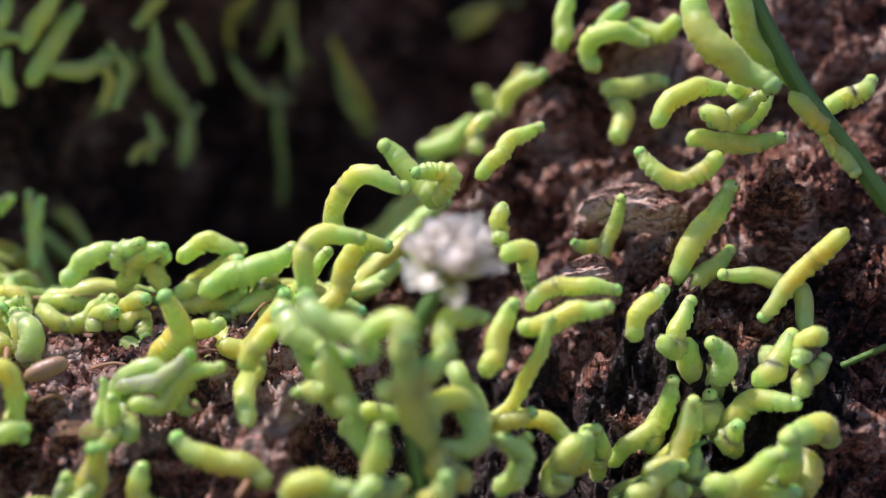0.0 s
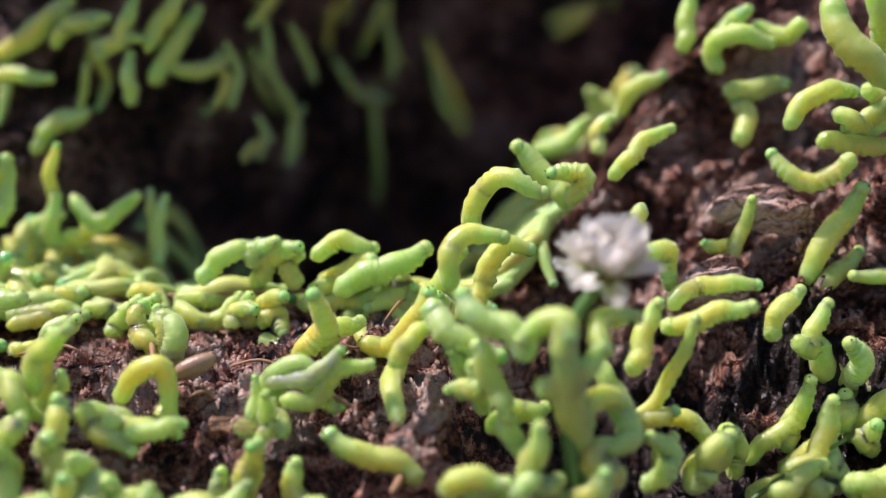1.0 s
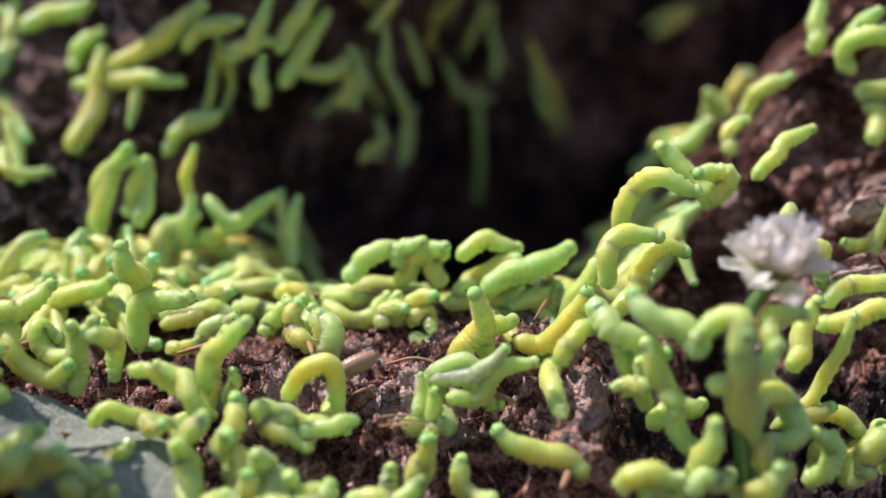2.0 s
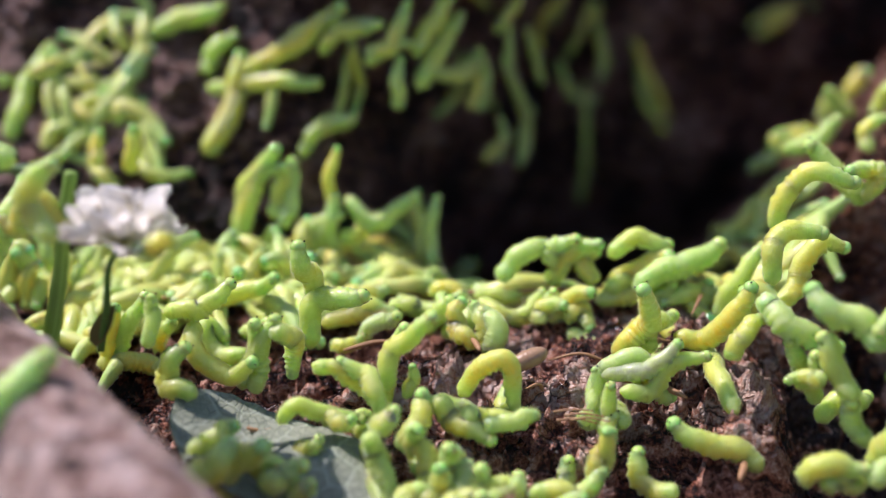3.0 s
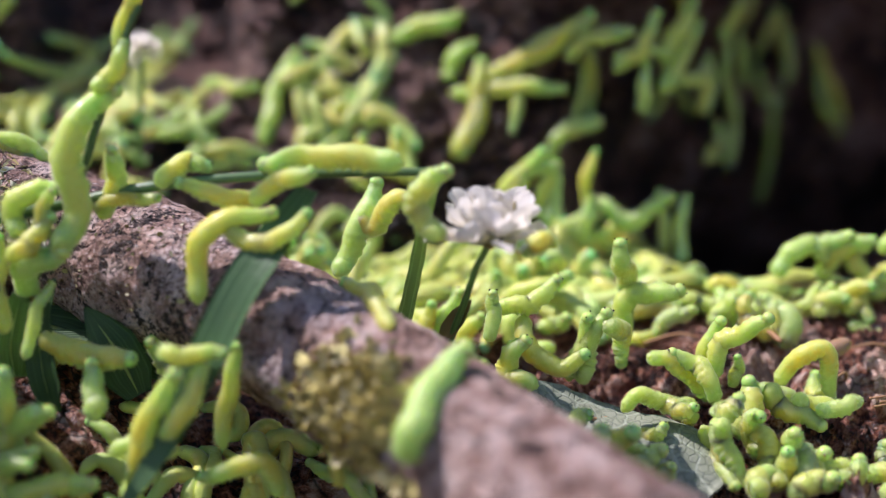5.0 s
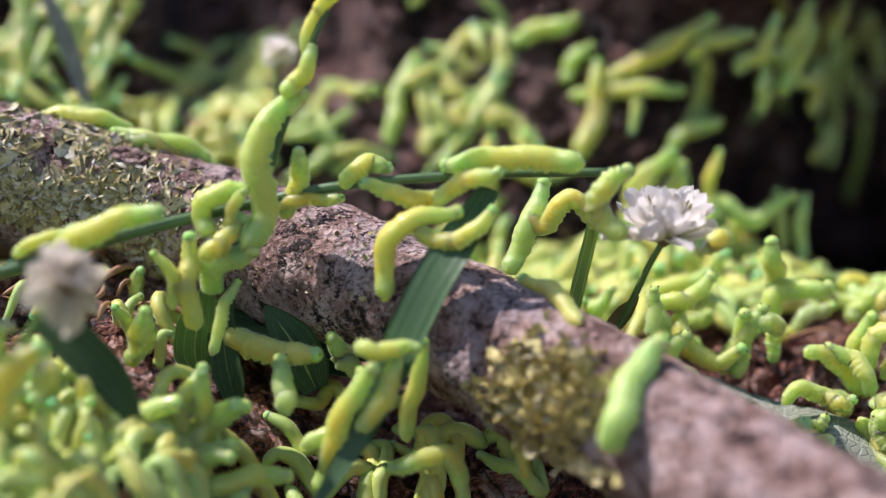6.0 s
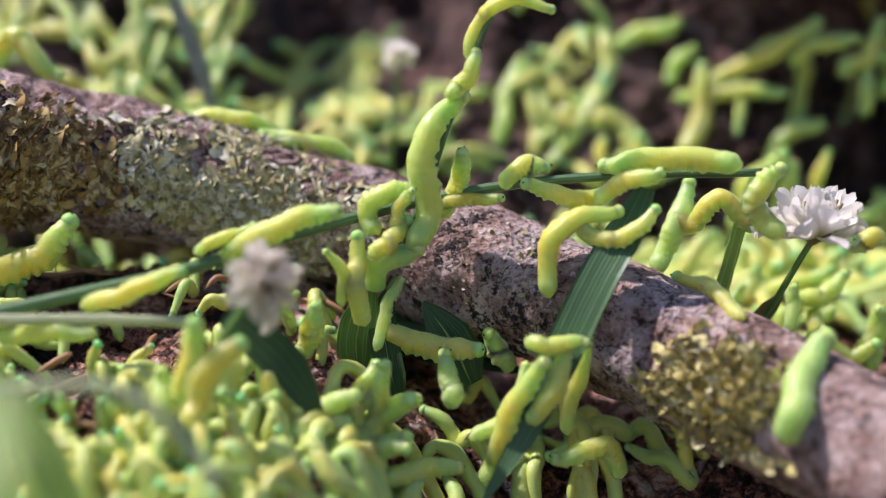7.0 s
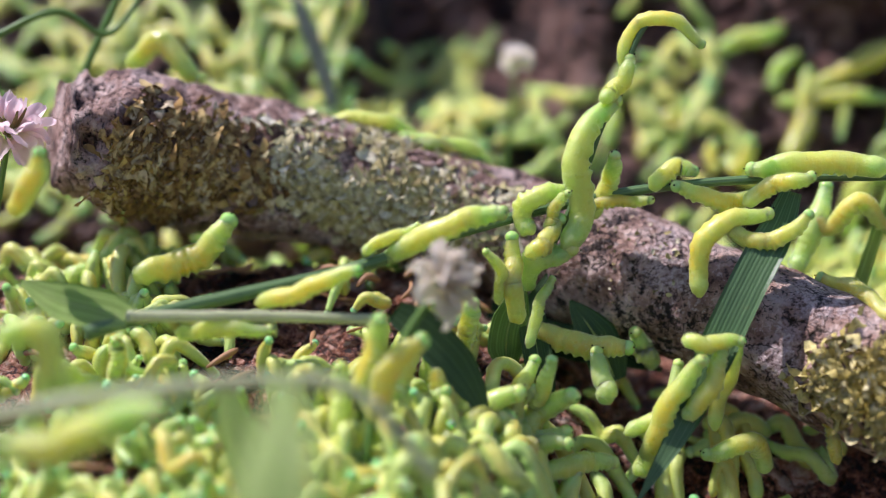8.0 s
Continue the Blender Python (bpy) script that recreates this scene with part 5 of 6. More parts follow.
larva((-143.0, 268.6, 61.0), (-139.1, 272.9, 62.4), (-134.1, 270.2, 66.1), r=2.1)
larva((-135.9, 277.0, 61.5), (-132.5, 281.6, 63.6), (-128.9, 282.9, 65.0), r=2.0, tone="green", sway=(5, 5, 1))
larva((-118.3, 261.5, 60.5), (-113.7, 260.8, 60.2), (-110.1, 261.9, 61.9), r=2.3, tone="yellow")
larva((-122.1, 251.5, 57.0), (-116.1, 253.0, 57.4), (-110.7, 254.6, 58.1), (-105.9, 256.1, 58.8), r=1.8)
larva((-112.7, 245.4, 54.4), (-109.5, 246.9, 57.6), (-105.8, 244.6, 60.3), r=1.8, tone="grey")
larva((-108.0, 257.2, 58.9), (-103.2, 256.8, 58.6), (-99.3, 258.7, 59.3), r=1.9)
larva((-99.1, 247.4, 55.3), (-97.8, 249.0, 59.2), (-94.0, 247.7, 61.7), r=2.0)
larva((-88.3, 241.9, 54.0), (-91.9, 243.6, 57.0), (-93.9, 245.4, 60.8), (-92.4, 247.1, 62.2), r=2.0, sway=(6, 4, 2))
larva((-98.4, 261.8, 60.4), (-94.3, 259.9, 62.4), (-91.0, 257.6, 59.2), r=1.8, tone="yellow")
larva((-84.9, 240.2, 53.1), (-85.4, 241.8, 57.6), (-86.6, 243.4, 60.7), r=2.4, tone="green")
larva((-119.1, 244.6, 53.9), (-115.8, 244.0, 53.7), (-112.8, 244.9, 55.9), r=1.4)
larva((-82.9, 251.8, 57.0), (-78.9, 254.0, 58.3), (-74.1, 256.2, 61.4), r=1.7, tone="yellow")
larva((-74.9, 251.0, 56.5), (-75.1, 252.6, 59.0), (-70.5, 250.1, 60.4), r=1.9)
larva((-70.0, 251.5, 57.9), (-66.6, 252.7, 58.3), (-63.7, 251.0, 56.5), r=1.9, tone="yellow")
larva((-89.5, 261.5, 60.1), (-83.6, 260.7, 59.9), (-78.6, 262.9, 60.9), r=1.7, tone="yellow")
larva((-156.4, 303.5, 63.3), (-150.4, 300.9, 62.9), (-145.6, 304.2, 63.1), r=2.0)
larva((-137.9, 247.4, 55.2), (-136.1, 248.5, 55.6), (-133.1, 246.4, 58.4), r=1.9)
larva((-149.6, 280.2, 61.5), (-146.6, 283.0, 61.7), (-144.1, 286.3, 63.0), r=1.8, tone="yellow")
larva((-109.6, 271.7, 61.1), (-106.0, 276.2, 63.2), (-99.6, 274.9, 60.8), r=2.0)
larva((-95.7, 352.3, 41.6), (-93.0, 354.6, 45.1), (-90.4, 356.9, 46.6), r=1.8, tone="green")
larva((-72.9, 264.7, 62.7), (-68.8, 262.0, 67.8), (-62.7, 259.3, 72.1), r=2.1)
larva((-62.3, 260.7, 62.9), (-65.9, 262.0, 67.1), (-61.6, 263.3, 70.5), r=2.0)
larva((-62.7, 259.2, 59.5), (-54.8, 259.5, 59.6), (-48.6, 260.4, 60.9), (-45.3, 259.5, 63.6), r=2.0)
larva((-60.9, 259.3, 61.3), (-55.8, 261.1, 64.0), (-48.2, 262.9, 62.9), (-41.8, 264.7, 65.5), r=2.1)
larva((-58.9, 264.9, 63.2), (-52.1, 262.0, 66.2), (-46.0, 259.1, 69.5), r=2.2)
larva((-43.9, 259.8, 59.8), (-40.5, 261.4, 63.8), (-39.8, 262.8, 66.5), r=2.2)
larva((-29.0, 304.5, 56.0), (-24.4, 303.8, 60.5), (-22.0, 291.7, 62.2), r=2.3, sway=(5, 5, 0))
larva((-84.0, 259.1, 64.7), (-77.7, 262.0, 69.0), (-71.3, 264.9, 71.5), r=2.2, tone="green")
larva((-69.5, 264.7, 64.6), (-71.6, 262.0, 70.3), (-67.7, 259.3, 73.2), r=2.1, tone="green")
larva((-59.7, 260.7, 69.1), (-53.5, 262.0, 72.5), (-45.9, 263.3, 71.5), r=2.0)
larva((-128.8, 264.9, 60.8), (-125.0, 269.2, 62.9), (-120.7, 267.9, 62.3), r=2.0)
larva((-122.5, 252.9, 59.0), (-114.4, 255.6, 59.0), (-106.9, 254.2, 57.7), r=2.1)
larva((-106.2, 259.3, 59.5), (-98.6, 256.7, 58.6), (-91.9, 255.9, 61.0), r=1.9)
larva((-95.8, 249.0, 55.8), (-91.4, 250.6, 57.0), (-89.0, 251.9, 60.4), r=2.0)
larva((-88.0, 257.0, 60.7), (-83.0, 253.9, 57.6), (-77.7, 254.0, 57.5), (-72.6, 254.6, 62.6), r=1.8, tone="yellow")
larva((-85.4, 240.3, 53.0), (-87.4, 242.5, 57.5), (-88.7, 244.7, 61.5), r=1.7)
larva((-74.2, 252.5, 57.1), (-68.2, 254.2, 60.4), (-64.8, 251.6, 63.3), r=2.0)
larva((-96.7, 218.8, 51.0), (-92.8, 220.0, 47.9), (-85.6, 218.6, 44.9), r=1.9, tone="green", sway=(6, 4, 0))
larva((-87.3, 222.3, 46.4), (-83.4, 220.8, 45.5), (-80.1, 219.8, 45.1), r=1.7)
larva((-109.3, 216.6, 44.4), (-111.3, 218.7, 45.7), (-109.7, 220.8, 46.4), r=1.6, on="on a grey-green leaf")
larva((-155.8, 258.4, 59.1), (-151.9, 260.0, 61.4), (-147.3, 257.7, 65.3), r=1.8)
larva((-159.4, 255.9, 58.3), (-153.3, 255.7, 58.3), (-148.9, 257.9, 62.5), (-146.8, 258.8, 64.3), r=2.0)
larva((-156.7, 240.1, 52.5), (-154.3, 241.7, 56.0), (-152.2, 240.5, 60.8), r=1.8, tone="yellow")
larva((-135.6, 239.5, 53.1), (-142.7, 241.2, 54.1), (-144.7, 243.0, 58.2), (-141.9, 244.7, 55.7), r=2.0)
larva((-146.9, 252.3, 57.1), (-144.3, 254.6, 60.5), (-136.8, 252.8, 64.3), (-132.5, 251.0, 67.3), r=2.1)
larva((-162.8, 236.0, 52.5), (-157.4, 237.2, 52.7), (-151.6, 235.9, 51.1), r=1.9, tone="yellow")
larva((-165.4, 236.1, 51.1), (-163.6, 237.7, 55.9), (-162.8, 236.5, 64.6), r=1.8)
larva((-196.4, 284.3, 62.0), (-202.9, 288.9, 63.4), (-207.8, 287.3, 62.2), r=2.2, tone="green")
larva((-202.1, 301.4, 63.1), (-197.1, 306.3, 66.0), (-191.7, 303.4, 64.9), r=2.2)
larva((-157.0, 291.2, 62.4), (-151.6, 296.0, 62.9), (-145.6, 297.4, 64.9), r=2.1, sway=(5, 6, 1))
larva((-163.7, 237.2, 51.5), (-159.8, 238.7, 59.4), (-156.7, 237.5, 66.8), r=1.8, tone="green")
larva((-15.7, 207.8, 62.4), (-19.2, 209.9, 65.8), (-23.6, 212.1, 69.2), (-26.3, 214.2, 72.7), r=2.5, tone="green", on="on a clover stem")
larva((-5.1, 210.5, 38.0), (-6.9, 208.2, 49.2), (-9.4, 205.8, 60.0), (-10.7, 203.5, 68.5), r=2.7, on="on a clover stem")
larva((-10.6, 203.5, 63.7), (-11.0, 204.5, 68.7), (-13.8, 205.5, 69.1), (-16.2, 206.5, 67.5), r=2.3, tone="yellow", on="on a clover stem")
larva((-15.3, 207.4, 57.4), (-11.5, 206.5, 57.8), (-6.8, 205.5, 61.1), (-2.6, 204.6, 64.3), r=2.1, on="on a clover stem", sway=(4, 5, 0))
larva((-5.7, 208.4, 49.1), (-5.2, 210.1, 53.1), (-1.7, 211.9, 55.1), (1.1, 213.6, 52.0), r=2.0, on="on a clover stem")
larva((-2.1, 214.9, 55.2), (1.5, 213.0, 51.1), (0.3, 211.0, 46.1), (-3.3, 209.1, 45.8), r=2.2, tone="green", on="on a clover stem")
larva((-19.6, 212.6, 51.8), (-21.8, 213.5, 57.7), (-23.8, 214.5, 61.5), (-25.3, 215.4, 63.1), r=2.1, on="on a clover stem")
larva((-16.1, 215.2, 42.5), (-18.5, 214.0, 47.7), (-20.2, 212.8, 51.1), r=1.9, tone="green", on="on a clover stem")
larva((-24.5, 214.1, 56.7), (-26.5, 216.0, 54.6), (-29.4, 217.9, 54.2), r=1.5, on="on a clover stem")
larva((-16.9, 207.7, 40.2), (-15.9, 205.9, 44.8), (-13.9, 204.1, 48.2), (-13.6, 202.3, 51.8), r=2.1, tone="yellow", on="on a clover stem")
larva((0.5, 206.4, 41.7), (-3.3, 208.0, 43.1), (-6.2, 209.6, 46.7), r=2.4, on="on a clover stem")
larva((-30.8, 204.4, 38.9), (-25.9, 203.0, 42.8), (-20.6, 201.6, 42.8), r=2.1, on="on a clover stem")
larva((-19.1, 200.3, 40.1), (-15.4, 203.0, 41.8), (-10.1, 205.7, 41.8), r=2.1, tone="green", on="on a clover stem")
larva((-9.6, 206.9, 36.4), (-5.3, 204.0, 40.4), (-3.1, 201.1, 43.8), r=2.2, on="on a clover stem")
larva((-26.9, 202.7, 38.1), (-23.6, 204.0, 39.6), (-18.3, 205.3, 39.1), r=2.0, on="on a clover stem")
larva((4.7, 217.3, 36.1), (9.2, 216.4, 37.8), (9.7, 215.6, 43.4), (5.4, 214.7, 46.4), r=2.0, tone="green")
larva((-2.8, 209.5, 61.9), (-4.2, 211.2, 66.4), (-2.2, 212.8, 69.0), (3.2, 214.5, 67.5), r=1.9, on="on a clover stem")
larva((-9.6, 210.6, 51.4), (-8.6, 208.0, 57.4), (-5.8, 205.4, 63.1), r=2.0, tone="green", on="on a clover stem")
larva((17.1, 220.5, 35.1), (18.9, 222.0, 40.0), (21.1, 223.5, 44.0), r=2.3)
larva((43.6, 221.4, 35.8), (51.5, 220.0, 36.1), (55.6, 218.6, 42.3), r=2.2)
larva((28.8, 221.4, 32.5), (35.5, 224.0, 34.8), (40.1, 226.6, 36.0), r=2.0)
larva((47.3, 224.9, 30.0), (53.7, 222.0, 32.3), (59.9, 219.1, 34.6), r=2.2)
larva((32.9, 228.7, 34.1), (40.7, 230.0, 39.0), (42.8, 231.3, 47.0), r=2.0, tone="yellow")
larva((44.5, 247.7, 55.8), (45.2, 246.8, 50.4), (50.0, 246.0, 46.9), (55.7, 245.0, 46.2), (58.9, 244.3, 50.2), r=2.6)
larva((37.8, 242.4, 56.6), (40.3, 244.1, 54.0), (42.2, 245.9, 58.1), (45.1, 247.6, 62.2), r=2.0, sway=(6, 4, 2))
larva((50.6, 242.9, 48.4), (49.4, 240.0, 53.0), (47.6, 237.1, 56.6), r=2.2, tone="green")
larva((55.6, 238.4, 48.3), (59.9, 240.0, 52.4), (63.9, 241.6, 56.5), r=2.4)
larva((69.2, 239.3, 58.0), (64.9, 238.0, 57.2), (62.6, 236.7, 53.9), r=2.0)
larva((60.8, 240.5, 50.4), (59.6, 243.0, 53.0), (57.3, 245.5, 52.1), r=1.9, tone="green")
larva((48.0, 240.9, 37.0), (50.9, 239.0, 41.2), (55.4, 237.0, 45.5), (63.4, 235.1, 47.3), r=2.2)
larva((64.2, 235.7, 47.0), (65.5, 237.0, 50.9), (68.3, 238.3, 53.8), r=2.0, sway=(6, 5, 0))
larva((28.2, 239.2, 32.0), (32.2, 238.4, 36.4), (36.6, 237.6, 40.9), (39.2, 236.8, 50.1), r=1.9)
larva((35.2, 237.4, 35.1), (36.8, 240.0, 39.5), (41.2, 242.6, 43.9), r=2.0)
larva((34.4, 237.7, 30.7), (40.0, 235.9, 34.7), (42.3, 234.1, 39.1), (42.4, 232.3, 47.3), r=2.1, tone="yellow")
larva((46.5, 237.5, 39.1), (47.6, 239.0, 43.0), (46.9, 240.5, 46.1), r=2.3)
larva((27.4, 233.2, 27.1), (33.5, 232.0, 31.4), (38.1, 230.8, 34.4), r=1.8)
larva((16.3, 225.1, 31.3), (18.9, 229.0, 36.2), (22.6, 232.9, 40.8), r=3.0)
larva((25.7, 235.3, 30.7), (25.7, 233.0, 37.1), (23.8, 230.7, 41.7), r=1.8, sway=(7, 4, 1))
larva((44.1, 226.4, 34.2), (49.0, 227.5, 31.6), (54.6, 228.5, 33.4), (57.7, 229.6, 38.3), r=2.5)
larva((58.0, 226.8, 29.2), (58.2, 225.0, 37.1), (58.2, 223.2, 43.0), r=2.8)
larva((62.2, 226.0, 31.3), (63.7, 229.0, 35.0), (63.3, 232.0, 37.8), r=2.3, tone="green")
larva((69.2, 232.2, 39.7), (65.2, 229.0, 42.7), (60.5, 225.8, 44.5), r=2.5)
larva((42.3, 229.4, 29.4), (43.3, 231.0, 34.2), (43.7, 232.6, 38.5), r=2.5, tone="green")
larva((36.1, 227.5, 28.9), (39.1, 226.0, 33.1), (41.1, 224.5, 32.6), r=2.3)
larva((32.2, 237.5, 58.0), (33.9, 240.0, 62.2), (37.7, 242.5, 67.0), r=1.9)
larva((52.8, 236.6, 35.8), (50.3, 234.0, 39.1), (50.6, 231.4, 43.1), r=2.0)
larva((48.4, 226.4, 28.8), (52.7, 228.0, 29.3), (57.2, 229.6, 27.7), r=2.4)
larva((-103.1, 199.9, 38.3), (-106.0, 206.0, 42.1), (-108.1, 204.7, 47.9), r=2.0)
larva((-96.9, 203.0, 39.3), (-98.1, 207.0, 43.0), (-100.5, 209.7, 45.4), r=2.1)
larva((-96.1, 201.1, 38.7), (-93.5, 205.0, 41.7), (-92.5, 202.3, 47.6), r=2.1)
larva((-93.0, 198.7, 37.9), (-91.0, 203.0, 39.9), (-90.2, 204.4, 42.6), r=2.2, tone="green")
larva((-96.8, 197.6, 37.5), (-96.1, 202.0, 39.0), (-95.0, 200.6, 42.8), r=2.1)
larva((-88.2, 203.6, 39.3), (-84.9, 202.1, 38.7), (-80.5, 208.3, 37.7), r=1.8)
larva((-88.8, 199.3, 38.0), (-89.1, 203.8, 39.6), (-88.3, 201.3, 43.1), r=2.1, tone="yellow")
larva((-79.1, 206.6, 35.4), (-73.7, 207.5, 36.0), (-69.7, 208.5, 35.6), (-64.9, 209.4, 38.5), r=2.1)
larva((-66.7, 212.2, 37.1), (-65.3, 211.0, 41.9), (-64.7, 209.8, 46.5), r=1.8, sway=(6, 4, 0))
larva((-85.9, 197.4, 38.1), (-83.2, 200.0, 38.4), (-81.1, 202.6, 40.6), r=2.0)
larva((-132.8, 199.2, 39.0), (-130.0, 196.0, 46.7), (-126.0, 192.8, 50.7), r=2.5, on="on a grey-green leaf")
larva((-126.4, 194.6, 42.5), (-122.8, 196.0, 44.1), (-119.0, 197.4, 44.2), r=2.2, on="on a grey-green leaf")
larva((-121.3, 198.2, 37.7), (-118.7, 197.0, 40.5), (-118.3, 195.8, 42.9), r=1.8, tone="yellow", on="on a grey-green leaf")
larva((-102.9, 195.1, 37.9), (-100.4, 198.0, 39.0), (-97.3, 200.2, 38.4), r=2.2)
larva((-94.5, 195.9, 36.9), (-90.7, 198.0, 37.9), (-88.4, 195.1, 40.5), r=2.2)
larva((-78.6, 196.7, 36.5), (-74.9, 198.0, 36.5), (-69.8, 199.3, 37.3), r=2.0, tone="green")
larva((-107.2, 207.2, 50.3), (-104.7, 206.0, 49.4), (-104.0, 204.8, 53.1), r=1.9)
larva((-90.5, 211.7, 50.6), (-87.2, 214.0, 47.8), (-81.1, 216.3, 47.0), r=1.8)

for x, y, z, dx, dz, r, tone in ((-8, 340, 82, 9, 4, 2.2, ""), (0, 346, 84, 8, -2, 2.1, "yellow"), (6, 343, 90, 7, 5, 2.2, ""), (-14, 338, 76, 8, 5, 2.0, "green"), (2, 336, 82, -8, 4, 2.2, "yellow"), (12, 341, 97, 6, 6, 2.2, ""), (-3, 335, 77, 7, 7, 2.0, "green"), (10, 330, 92, -6, 6, 2.0, "")):
    larva((x, y, z), (x + 0.5 * dx, y - 1, z + 0.35 * dz + 2), (x + dx, y - 2, z + dz), r=r, tone=tone, on="on the slope", hairy=False, eyes=False)

# ---- plants ----
def blade(points, wide, mat, label, name="grass", category="grass", face=(0, -1, 0.6), fold=0.18, tip=True, thick=0.25, mid=True):
    """A grass blade: a folded ribbon with thickness and a midrib, in millimetres."""
    base = points[0]
    thing = root(name, base, label, category)
    n, w = 40, 9
    c = spline(points, n)
    t, nn, bb = frames(c, face)
    s = np.linspace(0, 1, n)
    half = wide / 2 * np.minimum(1, 0.55 + 2.2 * s) * (np.clip((1 - s) / 0.45, 0.03, 1) ** 0.7 if tip else 1.0)
    u = np.linspace(-1, 1, w)
    top = c[:, None] + half[:, None, None] * (u[None, :, None] * bb[:, None] + (fold * np.abs(u))[None, :, None] * nn[:, None])
    low = top - thick * nn[:, None]
    verts = list(top.reshape(-1, 3)) + list(low.reshape(-1, 3))
    o = n * w
    faces = [(i * w + j, (i + 1) * w + j, (i + 1) * w + j + 1, i * w + j + 1) for i in range(n - 1) for j in range(w - 1)]
    faces += [(o + a, o + d, o + c2, o + b) for a, b, c2, d in faces]
    rim = [i * w for i in range(n)] + [(n - 1) * w + j for j in range(1, w)] + [i * w + w - 1 for i in range(n - 2, -1, -1)] + [j for j in range(w - 2, 0, -1)]
    faces += [(rim[k], rim[(k + 1) % len(rim)], o + rim[(k + 1) % len(rim)], o + rim[k]) for k in range(len(rim))]
    back = list(np.tile(u * 0.5 + 0.5, n)) * 2
    sh = Shape().add(verts, faces, list(np.repeat(s, w)) * 2, back)
    sh.build("leaf_blade", mat, thing, base)
    if mid:
        rib = Shape()
        tube(rib, c - nn * thick * 0.9, np.maximum(0.05, half * 0.09), face, 6)
        rib.build("midrib", M_BLADE_LIGHT, thing, base, "pale midrib")
    return thing


def stalk(points, r0, r1, mat, label, name="grass", category="grass", node_at=None):
    """A round stalk that tapers from r0 to r1, with a swollen node."""
    base = points[0]
    thing = root(name, base, label, category)
    c = spline(points, 44)
    s = np.linspace(0, 1, 44)
    sh = Shape()
    rad = r0 + (r1 - r0) * s + 0.04 * np.sin(40 * s)
    tube(sh, c, rad, (0, -1, 0.3), 10)
    sh.build("stalk", mat, thing, base)
    if node_at is not None:
        i = int(node_at * 43)
        k = Shape()
        ball(k, c[i], rad[i] * 1.35, c[min(i + 1, 43)] - c[max(i - 1, 0)], 1.2)
        k.build("node", M_BLADE_LIGHT, thing, base, "pale swollen node")
    return thing


def petal_shape(long, wide, curl, seed, blunt=False):
    """One crumpled, folded clover petal from the origin along +z; curl over 0 bends it out to +y, under 0 in."""
    sh = Shape()
    n, w = 11, 7
    verts, al = [], []
    for i in range(n):
        s = i / (n - 1)
        half = wide / 2 * (0.28 + 0.72 * math.sin(math.pi * min(1, 0.10 + 0.74 * s)) ** 0.8) * (1 if s < 0.95 else 0.7)
        if blunt:
            half = wide / 2 * (0.34 + 0.66 * math.sin(math.pi * (0.06 + 0.48 * s))) * math.sqrt(max(0.08, 1 - (max(0.0, s - 0.62) / 0.39) ** 2))
        z, y = long * (s - 0.30 * abs(curl) * s * s), long * curl * 0.6 * s * s
        for j in range(w):
            u = -1 + 2 * j / (w - 1)
            crumple = 0.06 * long * s * math.sin(5 * u + 4 * s + seed) + 0.04 * long * s * math.sin(9 * u - 6 * s + 2 * seed)
            verts.append((u * half, y - (0.45 if blunt else 0.75) * half * u * u + crumple + (0.5 * long * max(0.0, s - 0.7) if blunt else 0.0), z + (0.015 if blunt else 0.05) * long * s * math.sin(6 * u + seed)))
            al.append(s)
    faces = [(i * w + j, i * w + j + 1, (i + 1) * w + j + 1, (i + 1) * w + j) for i in range(n - 1) for j in range(w - 1)]
    return sh.add(verts, faces, al)


